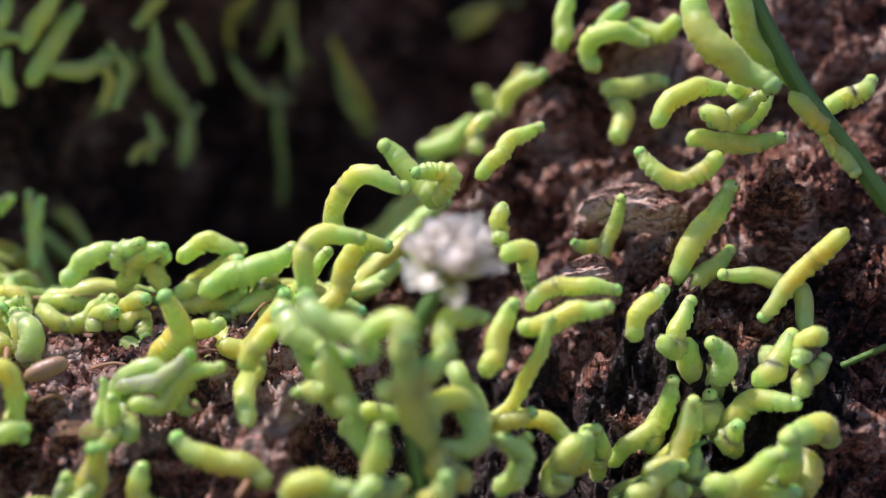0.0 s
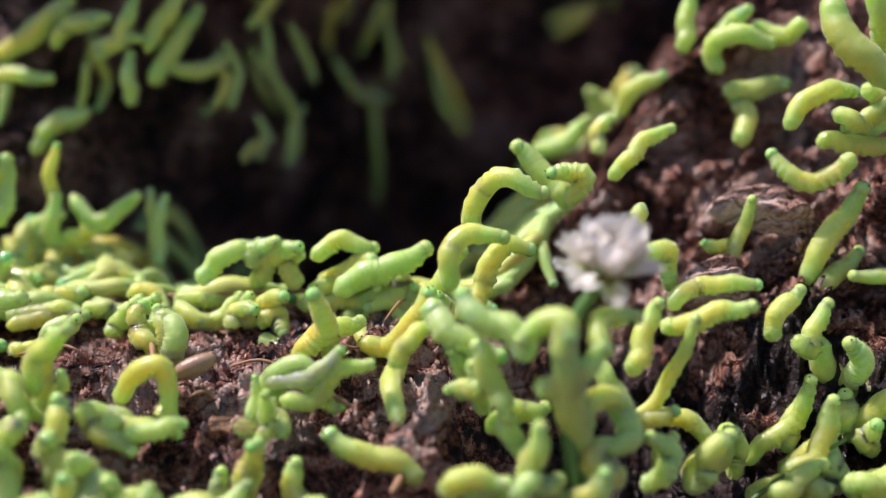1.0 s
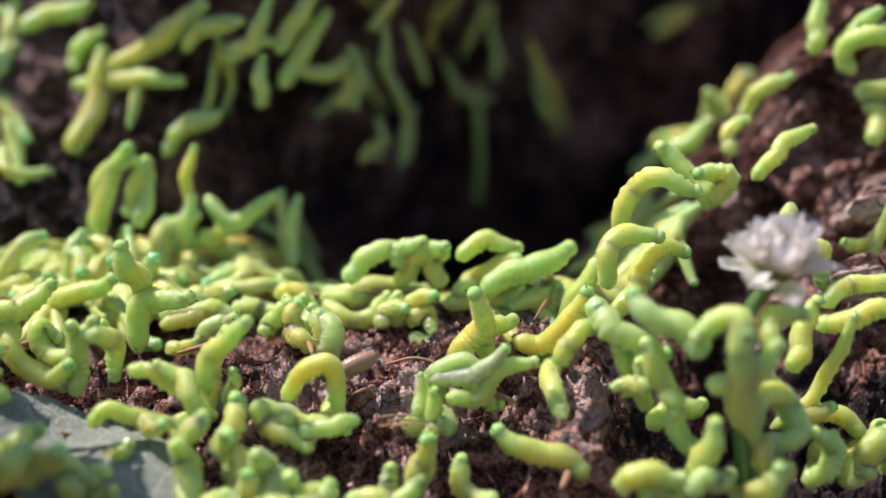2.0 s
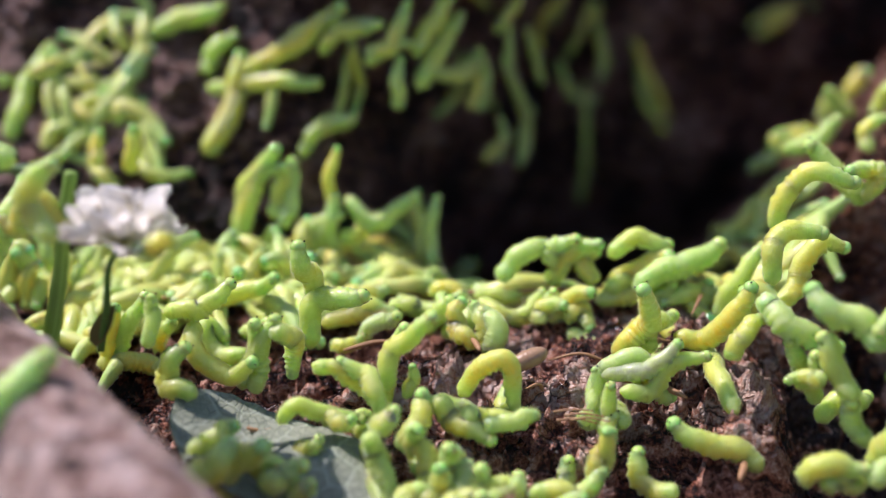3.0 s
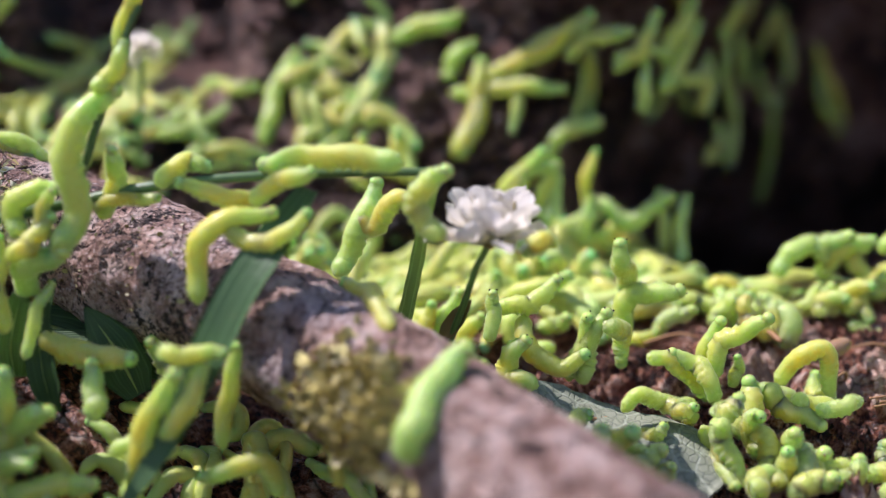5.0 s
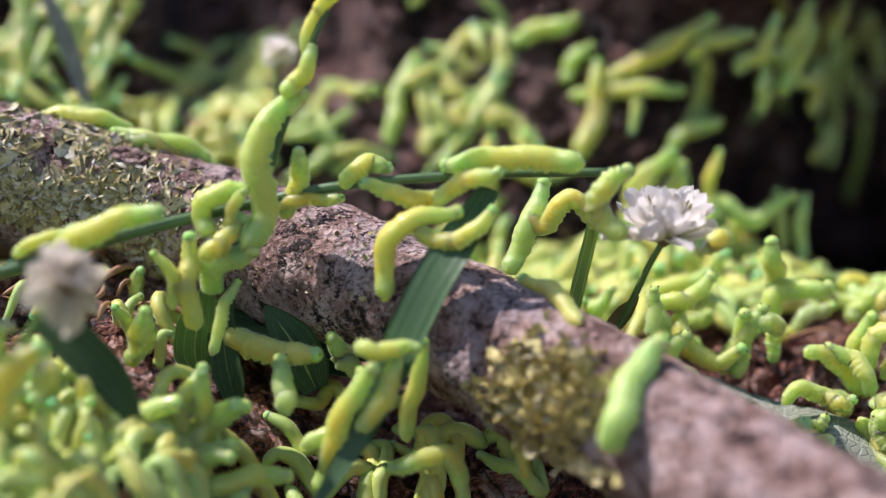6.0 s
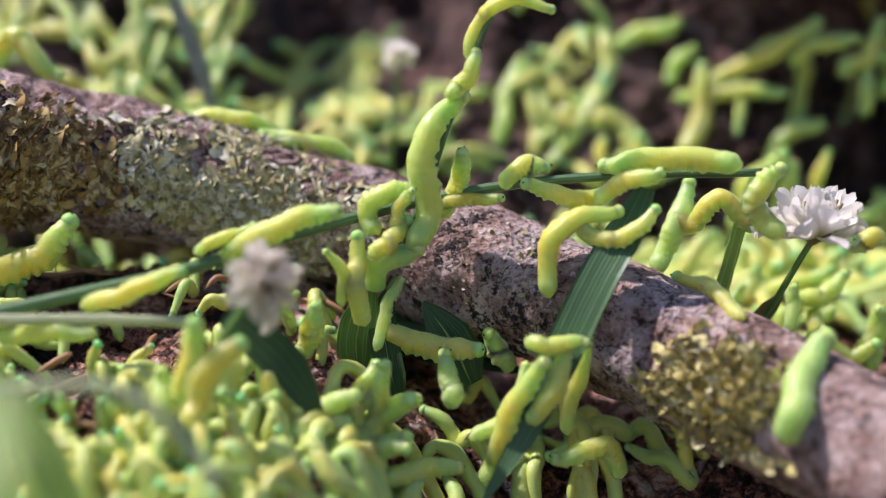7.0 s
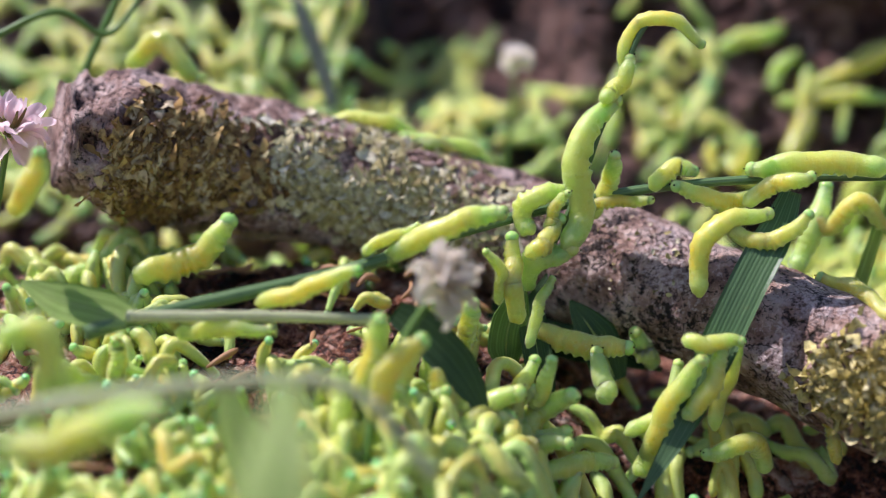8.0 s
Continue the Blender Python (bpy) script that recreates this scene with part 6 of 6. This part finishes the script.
def clover(centre, size, stem, label, mat, seed, rings, up=(0.1, -0.25, 1), stem_r=0.75, slim=1.0):
    """A clover head on a stem. rings: (how many, tilt from the axis, spread of it, kind of petal, where round it starts and ends)."""
    dice = random.Random(seed)
    base = stem[0]
    thing = root("clover_flower", base, label, "flower")
    sh = Shape()
    tube(sh, spline(list(stem) + [centre], 30), np.linspace(stem_r, stem_r * 0.8, 30), (0, -1, 0.3), 9)
    sh.build("stem", M_STEM, thing, base, "green stem")
    core = Shape()
    ball(core, np.array(centre) + np.array(up) * size * 0.08, size * 0.085, up, 1.6, 12, 8)
    core.build("receptacle", M_CALYX, thing, base, "brownish green flower base")
    axis = Vector(up).normalized()
    q0 = axis.to_track_quat("Z", "Y").to_matrix().to_4x4()
    # slim bent in, slim upright, broad upright, broad drooping, broad crumpled, slim hooked out
    kinds = [petal_shape(size * a, size * b * slim, c, d, b > 0.33) for a, b, c, d in ((0.25, 0.09, -0.95, 1), (0.38, 0.12, -0.5, 2), (0.36, 0.20, -0.25, 3), (0.42, 0.25, 0.75, 4), (0.38, 0.28, 0.35, 5.5), (0.50, 0.08, 0.55, 6), (0.43, 0.36, -0.50, 7), (0.46, 0.13, -0.25, 8.3))]
    made = {}
    for amount, tilt0, spread, kind, a0, a1 in rings:
        for k in range(amount):
            tilt = tilt0 + dice.uniform(-spread, spread)
            yaw = a0 + (a1 - a0) * (k + 0.5 + dice.uniform(-0.35, 0.35)) / amount
            out = size * (0.20 if kind == 0 else 0.07 + 0.05 * tilt / 100)
            m = Matrix.Translation(Vector(centre) * MM - Vector(base) * MM) @ q0 @ pose(0, 0, 0, 0, 0, yaw) @ pose(0, 0, 0, -tilt, 0, 0) @ Matrix.Translation((0, 0, out * MM)) @ pose(0, 0, 0, dice.uniform(-10, 10), dice.uniform(-16, 16), dice.uniform(-25, 25))
            if kind not in made:
                ob = made[kind] = kinds[kind].build("petal", mat, thing)
            else:
                ob = made[kind].copy()
                scene.collection.objects.link(ob)
            z = dice.uniform(0.75, 1.12)
            ob.matrix_basis = m @ Matrix.Diagonal((z, z, z, 1))
    for k in range(9):
        calyx = Shape()
        a = k * 0.7
        d = np.array(q0.to_3x3() @ Vector((math.cos(a) * 0.6, math.sin(a) * 0.6, 0.9 if k % 3 else 0.2)))
        c0 = np.array(centre) + d * size * 0.08
        tube(calyx, spline([c0, c0 + d * size * 0.12, c0 + d * size * 0.22 + np.array((0, 0, 0.04 * size))], 7), np.linspace(size * 0.035, size * 0.01, 7), (0, 0, 1), 6)
        calyx.build("calyx_tooth", M_CALYX, thing, base)
    return thing


WISPY = ((9, 82, 22, 2, 0, 360), (8, 66, 24, 1, 0, 360), (12, 54, 22, 2, 0, 360), (9, 44, 20, 7, 0, 360), (11, 42, 15, 2, 35, 145), (11, 42, 15, 1, 210, 325), (9, 20, 12, 1, 45, 130), (10, 22, 12, 2, 225, 305), (6, 40, 14, 0, 150, 210))
CUP = ((9, 84, 9, 6, 0, 360), (14, 62, 9, 2, 0, 360), (13, 46, 9, 2, 18, 378), (9, 40, 12, 0, 20, 380), (7, 20, 10, 0, 60, 300), (2, 40, 6, 5, 250, 290))
ROUND = ((12, 105, 12, 4, 0, 360), (12, 80, 12, 2, 0, 360), (10, 55, 12, 2, 0, 360), (7, 30, 12, 1, 0, 360))
# the clover before the slope, the one by the branch, a withered one, a pink one, a far one
clover((-2.6, 213.0, 75.5), 24.5, [(-6.4, 208.0, 30.0), (-8.6, 208.0, 46.5), (-9.8, 210.0, 59.9), (-7.5, 212.0, 69.3)], "white clover head with a pink tinge on a thick green stem", M_PETAL_PINK, 1, WISPY, up=(0.10, -0.05, 1), stem_r=1.6)
clover((-150.3, 203.0, 84.2), 25.0, [(-158.4, 214.0, 61.9), (-155.2, 209.0, 71.3), (-152.9, 204.0, 79.1)], "white clover head on a thin green stem by the branch", M_PETAL, 2, CUP, up=(0.10, -0.06, 1))
clover((-253.6, 165.5, 86.0), 16.5, [(-268.1, 158.0, 52.1), (-265.5, 161.0, 65.3), (-260.4, 163.0, 76.8)], "withered cream clover head on a stem", M_WITHER, 3, ROUND, up=(0.75, -0.1, 0.5), stem_r=0.9)
clover((-339.6, 206.0, 109.0), 19.5, [(-349.3, 206.0, 71.3), (-344.2, 206.0, 90.1)], "pink and white clover head on a stem", M_PETAL_ROSE, 4, ROUND, up=(0.2, -0.3, 1))
clover((-233.2, 290.0, 117.0), 11.0, [(-236.2, 290.0, 87.7), (-234.2, 290.0, 105.4)], "small pinkish clover head among caterpillars", M_PETAL_PINK, 5, ROUND, up=(0, -0.2, 1))

# blades and stalks
stalk([(48.3, 252.0, 134.1), (62.9, 250.0, 107.5), (71.6, 248.0, 95.7), (89.7, 246.0, 72.7)], 2.0, 1.8, M_STEM, "green grass stalk with caterpillars clinging to it")
stalk([(-317.7, 172.0, 76.4), (-303.6, 178.0, 78.8), (-270.9, 186.0, 84.2), (-249.9, 196.0, 89.0), (-229.4, 207.0, 92.1), (-211.8, 206.0, 95.4), (-190.2, 205.0, 97.1), (-160.2, 205.0, 97.2)], 1.45, 0.8, M_STALK, "dark green grass stalk lying over the branch", node_at=0.36)
stalk([(-310.5, 174.0, 78.8), (-287.7, 175.0, 78.2), (-274.5, 175.5, 77.5), (-265.8, 176.0, 76.8)], 1.1, 1.05, M_STALK_PALE, "shiny grey-green grass stalk across the heap")
blade([(-310.0, 174.0, 78.6), (-316.0, 175.0, 79.8), (-323.0, 176.0, 81.6), (-330.5, 178.0, 84.8)], 8.0, M_BLADE_LIT, "green grass blade with a pale collar", face=(0.05, -0.9, 0.8), tip=True)
blade([(-183.4, 203.0, 94.8), (-188.0, 196.0, 88.5), (-194.4, 190.0, 79.9), (-200.6, 187.0, 68.1), (-207.4, 183.0, 54.7), (-217.2, 178.0, 40.3)], 7.4, M_BLADE_FOLD, "broad bluish green grass blade folded over the branch", face=(-0.25, -1, 0.25), fold=0.08, mid=False)
stalk([(-237.3, 203.0, 75.6), (-228.0, 204.0, 90.7), (-222.0, 205.0, 106.6), (-214.9, 205.0, 124.3), (-212.6, 205.0, 128.4)], 0.9, 0.6, M_STALK, "upright grass stem crowded with caterpillars")
stalk([(-168.1, 214.0, 62.1), (-164.7, 213.0, 76.3), (-162.2, 211.0, 88.0), (-160.1, 210.0, 95.9)], 1.6, 1.2, M_BLADE_LIT, "upright green stem beside the white clover")
blade([(-274.5, 74.0, 75.0), (-273.4, 82.0, 85.0), (-272.5, 94.0, 92.5)], 9.5, M_BLADE_LIGHT, "light green grass blade standing up", face=(-0.45, -0.8, 0.9), fold=-0.5)
stalk([(-321.0, 122.0, 77.2), (-303.2, 124.0, 79.6), (-289.9, 126.0, 80.4), (-277.1, 128.0, 80.6), (-269.0, 129.0, 79.3), (-263.5, 129.0, 75.5), (-259.7, 129.0, 70.7), (-255.3, 128.0, 65.1)], 1.5, 0.9, M_STALK_PALE, "pale arched grass stalk")
blade([(-280.9, 138.0, 52.9), (-285.6, 140.0, 64.9), (-289.3, 144.0, 76.1)], 9.0, M_BLADE_LIGHT, "light green grass blade leaning over the heap", face=(-0.5, -1, 0.3), fold=-0.4)
stalk([(-340.3, 236.0, 97.5), (-334.3, 240.0, 116.0), (-324.8, 246.0, 137.0)], 1.0, 0.8, M_STEM, "green clover stem behind the branch")
stalk([(-351.0, 232.0, 126.6), (-337.0, 236.0, 132.3), (-327.2, 240.0, 127.1), (-319.1, 246.0, 136.9)], 0.8, 0.6, M_STEM, "thin green clover stem behind the branch")
blade([(-281.0, 285.0, 106.0), (-285.1, 287.0, 120.5), (-293.4, 290.0, 142.2)], 4.2, M_LEAF, "pale grey-green blurred grass blade on rotten wood", face=(0.1, -1, 0), mid=False)
blade([(-240.6, 204.0, 59.6), (-240.5, 203.0, 66.7), (-237.2, 203.0, 77.8)], 8.0, M_BLADE, "dark green leaf in the shade under the branch", face=(0.2, -1, 0.1))
blade([(-262.5, 180.0, 77.5), (-257.5, 179.0, 74.0), (-252.5, 178.0, 69.0), (-248.5, 177.5, 63.0), (-245.5, 177.0, 56.0)], 7.5, M_BLADE_DARK_SHADED, "broad dark green leaf beside the withered clover", face=(-0.3, -1, 0.45), fold=0.12, mid=False)
# these blades carry the shade under the branch in their dark colour
blade([(-238.8, 214.0, 64.8), (-222.8, 213.0, 62.4), (-202.3, 212.0, 58.7)], 6.0, M_BLADE_DARK_SHADED, "dark green blade lying under the branch", face=(0, -0.6, 1))
blade([(-243.4, 222.0, 66.5), (-232.8, 219.0, 63.4), (-217.1, 214.0, 59.5), (-207.3, 211.0, 55.8)], 13.0, M_BLADE_DARK_SHADED, "broad dark green leaf in the shade under the branch", face=(0, -0.7, 1), fold=0.1)
blade([(-217.8, 206.0, 55.0), (-221.9, 206.0, 64.4), (-227.2, 207.0, 72.2)], 9.0, M_BLADE_DARK_SHADED, "dark green leaf standing in the shade under the branch", face=(0.3, -1, 0.2), fold=0.15)
blade([(-232.6, 200.0, 53.8), (-234.4, 201.0, 62.6), (-235.0, 204.0, 70.8), (-232.2, 206.0, 78.2)], 6.0, M_BLADE_DARK_SHADED, "dark green grass blade rising beside the branch", face=(-0.2, -1, 0.2), fold=0.15)
stalk([(74.5, 246.0, 50.2), (78.2, 244.0, 52.8), (84.3, 240.0, 57.3)], 0.7, 0.6, M_STEM, "thin green stem at the foot of the slope")
stalk([(24.8, 226.0, 28.1), (34.4, 228.0, 34.6), (45.1, 230.0, 40.5)], 0.5, 0.35, M_STEM, "thin yellow-green stem in the gap")
blade([(-159.6, 213.0, 63.4), (-157.0, 212.0, 67.1), (-153.9, 210.0, 71.6)], 3.4, M_CALYX, "wilted brown clover leaf", mid=False, name="wilted_leaf", category="leaf")
stalk([(-90.7, 262.0, 60.8), (-73.9, 262.0, 61.2), (-56.8, 263.0, 61.7)], 0.5, 0.35, M_FIBRE, "thin brown grass straw lying among caterpillars")
for k, (dx, dy, dz) in enumerate(((0, 0, 0), (1.5, 1.0, 0.6), (-0.5, 1.6, 1.2), (2.5, -0.6, 0.3))):
    a = Vector((-73.3, 218.0, 46.2))
    stalk([(a.x + dx, a.y + dy, a.z + dz), (a.x + dx + 3.5, a.y + dy - 0.5, a.z + dz + 0.6), (a.x + dx + 7.5, a.y + dy - 0.5, a.z + dz * 1.6 - 0.4)], 0.26, 0.12, M_FIBRE, "orange-brown plant fibre on the bark", "plant_fibre", "plant fibre")


def pupa(points, r, label):
    thing = root("pupa", points[0], label, "pupa")
    c = spline(points, 20)
    s = np.linspace(0, 1, 20)
    sh = Shape()
    tube(sh, c, r * np.sqrt(np.clip(1 - (2 * s - 1) ** 2, 0.02, 1)) ** 0.8 * (1 + 0.06 * np.cos(2 * math.pi * 8 * s)), (0, -0.3, 1), 11)
    sh.build("case", M_PUPA, thing, points[0])
    return thing


pupa([(-82.2, 229.0, 53.4), (-78.4, 230.0, 54.7), (-74.5, 231.0, 56.2)], 1.9, "brown wrinkled pupa lying on the bark")
pupa([(-330.1, 230.0, 94.4), (-326.0, 229.0, 95.4), (-322.0, 228.0, 96.0)], 1.8, "orange-brown curled pupa on the branch")

# ---- the grey-green leaf on the shelf ----
leaf = root("fallen_leaf", (-131.6, 204.0, 46.5), "grey-green leathery leaf lying on the bark under caterpillars", "leaf")
corner = [np.array(p) for p in ((-151.3, 214.0, 54.1), (-128.6, 224.0, 49.6), (-96.0, 205.0, 38.4), (-128.7, 186.0, 36.1))]
sh = Shape()
n = 26
vv, ff, bk = [], [], []
for i in range(n):
    for j in range(n):
        u, w = i / (n - 1), j / (n - 1)
        ru, rw = (u - 0.5), (w - 0.5)
        k = 1 - 0.30 * (4 * ru * ru * 4 * rw * rw)
        u2, w2 = 0.5 + ru * k, 0.5 + rw * k
        p = corner[0] * (1 - u2) * (1 - w2) + corner[1] * u2 * (1 - w2) + corner[2] * u2 * w2 + corner[3] * (1 - u2) * w2
        p = p + np.array((0, 0, 1.6 * math.sin(u2 * 9 + 1) * w2 + 1.2 * math.cos(w2 * 8 + 2 * u2) + 0.35 * math.sin(40 * u2) * math.sin(36 * w2)))
        vv.append(p)
        bk.append(u)
k = len(vv)
vv += [p - np.array((0, 0, 0.45)) for p in vv]
top = [(i * n + j, (i + 1) * n + j, (i + 1) * n + j + 1, i * n + j + 1) for i in range(n - 1) for j in range(n - 1)]
ff = top + [tuple(k + a for a in reversed(f)) for f in top]
rim = [i * n for i in range(n)] + [(n - 1) * n + j for j in range(1, n)] + [i * n + n - 1 for i in range(n - 2, -1, -1)] + list(range(n - 2, 0, -1))
ff += [(rim[a], rim[(a + 1) % len(rim)], k + rim[(a + 1) % len(rim)], k + rim[a]) for a in range(len(rim))]
sh.add(vv, ff, None, bk * 2)
sh.build("leaf_blade", M_LEAF, leaf, tuple(leaf["base"]))
vein = Shape()
mid = [0.5 * (corner[0] + corner[3]) + np.array((0, 0, 0.6)), 0.25 * sum(corner) + np.array((0, 0, 1.0)), 0.5 * (corner[1] + corner[2]) + np.array((0, 0, 0.4))]
tube(vein, spline(mid, 20), np.linspace(0.7, 0.2, 20), (0, 0, 1), 7)
vein.build("midrib", M_LEAF, leaf, tuple(leaf["base"]), "raised pale midrib")


# ---- lichen on the branch ----
def log_point(x, turn, out=0.0):
    """A point on the branch: turn in degrees from its top towards the front; and the way out."""
    c = log_axis(np.array([x - 0.5, x, x + 0.5]))
    t = c[2] - c[0]
    t /= np.linalg.norm(t)
    up = np.array((0, 0, 1.0)) - t[2] * t
    up /= np.linalg.norm(up)
    side = np.cross(t, up)
    if side[1] > 0:
        side = -side
    d = math.cos(radians(turn)) * up + math.sin(radians(turn)) * side
    return c[1] + d * (float(log_r(x)) + out), d, t


def lichen(name, label, mat, x0, x1, a0, a1, count, size, seed, lift=1.0):
    """Foliose lichen: curled overlapping lobes that stand off the bark."""
    dice = random.Random(seed)
    sh = Shape()
    for _ in range(count):
        u, v = dice.gauss(0, 0.42), dice.gauss(0, 0.42)
        if u * u + v * v > 1.0 or fbm(np.array(u * 3.0), np.array(v * 3.0), seed) < -0.10:
            continue
        x, a = (x0 + x1) / 2 + u * (x1 - x0) / 2, (a0 + a1) / 2 + v * (a1 - a0) / 2
        p, d, t = log_point(x, a, 0.2)
        b = np.cross(d, t)
        g = dice.uniform(0, 2 * math.pi)
        e, w = math.cos(g) * t + math.sin(g) * b, -math.sin(g) * t + math.cos(g) * b
        s = size * dice.uniform(0.5, 1.3)
        curl, rise = lift * dice.uniform(0.3, 1.2), lift * dice.uniform(0.1, 0.9)
        verts, n, m = [], 5, 4
        for i in range(n):
            f = i / (n - 1)
            hw = 0.42 * s * math.sin(math.pi * (0.15 + 0.75 * f)) * (1 + 0.25 * math.sin(7 * f + g))
            for j in range(m):
                q = -1 + 2 * j / (m - 1)
                verts.append(p + e * s * (f - 0.3) + w * hw * q + d * s * (rise * f + curl * 0.5 * f * f + 0.22 * q * q * curl + 0.05))
        k = len(verts)
        verts += [q - d * 0.16 for q in verts]
        faces = [(i * m + j, (i + 1) * m + j, (i + 1) * m + j + 1, i * m + j + 1) for i in range(n - 1) for j in range(m - 1)]
        faces += [tuple(k + c for c in reversed(f)) for f in faces]
        sh.add(verts, faces)
    return tagged(sh.build(name, mat), label, "lichen", kind="stuff")


def ribbons(name, label, mat, x0, x1, a0, a1, count, seed, high=1.0):
    """Leafy lichen: crinkled straps that wind over the bark and stand off it at the edges."""
    dice = random.Random(seed)
    sh = Shape()
    for _ in range(count):
        u, v = dice.gauss(0, 0.45), dice.gauss(0, 0.45)
        if u * u + v * v > 1.1 or fbm(np.array(u * 2.6), np.array(v * 2.6), seed) < -0.07:
            continue
        x, a = (x0 + x1) / 2 + u * (x1 - x0) / 2, (a0 + a1) / 2 + v * (a1 - a0) / 2
        g, turn = dice.uniform(0, 2 * math.pi), dice.uniform(-0.5, 0.5)
        wide, tilt, lift, wave = dice.uniform(0.6, 1.55), high * dice.uniform(-1.1, 1.1), high * dice.uniform(0.1, 0.9), dice.uniform(0, 6.3)
        n, rows = 8, []
        for i in range(n):
            p, d, t = log_point(x, a, 0.0)
            b = np.cross(d, t)
            side = -math.sin(g) * t + math.cos(g) * b
            lean = tilt + 0.7 * high * math.sin(1.3 * i + wave)
            across = math.cos(lean) * side + math.sin(lean) * d
            mid = p + d * (lift + abs(math.sin(lean)) * wide + 0.35 * high * math.sin(1.7 * i + wave))
            w = wide * (0.35, 0.8, 1.0, 0.9, 1.05, 1.0, 0.85, 0.4)[i] * dice.uniform(0.75, 1.2)
            rows += [mid - across * w, mid - d * 0.18, mid + across * w]
            x += math.cos(g) * 0.85 * t[0]
            a += math.degrees(math.sin(g) * 0.85 / 13.4)
            g += turn + dice.uniform(-0.45, 0.45)
        k = len(rows)
        rows += [q - d * 0.14 for q in rows]
        faces = [(3 * i + j, 3 * i + 3 + j, 3 * i + 4 + j, 3 * i + 1 + j) for i in range(n - 1) for j in range(2)]
        sh.add(rows, faces + [tuple(k + c for c in reversed(f)) for f in faces])
    return tagged(sh.build(name, mat), label, "lichen", kind="stuff")


ribbons("lichen_patch", "yellow-green crinkled leafy lichen patch on the branch", M_LICHEN, -177, -155, 32, 116, 420, 21)
ribbons("lichen_patch", "pale olive crinkled lichen crust on the branch", M_LICHEN_GREY, -296, -232, 4, 138, 1500, 22, 0.3)
ribbons("lichen_patch", "orange-brown lichen crust on the branch end", M_LICHEN_BROWN, -334, -290, 45, 160, 620, 23, 0.35)
lichen("lichen_patch", "pale grey lichen flakes on dark bark", M_LICHEN_GREY, -240, -200, 0, 110, 420, 1.0, 24)
knot = Shape()
p, d, t = log_point(-259, 32)
ring = [p + 3.6 * math.cos(a) * t + 1.6 * math.sin(a) * np.cross(d, t) + d * 0.5 for a in np.linspace(0, 2 * math.pi, 25)]
tube(knot, np.array(ring), 0.8 + 0.2 * np.sin(np.arange(25) * 1.7), tuple(d), 7)
ball(knot, p - d * 0.2, 1.3, t, 2.0, 9, 6)
knot.build("knot", M_WALL, branch, (-420, 280, 60), "dark ring-shaped knot in the bark")


def motions():
    for front, axis, degrees, period, start in SWAYING:
        rest = front.location.copy()
        rows = []
        for k in range(17):
            a = radians(degrees) * math.sin(2 * math.pi * (k * 0.5 + start) / period)
            rows.append((k * 0.5, Matrix.Translation(rest) @ Matrix.Rotation(a, 4, Vector(axis))))
        walk(front, rows)
    for front, bow in BOWING:
        rest = front.location.copy()
        walk(front, [(t, Matrix.Translation(rest) @ Matrix.Rotation(radians(a), 4, "Y")) for t, a in bow])


motions()
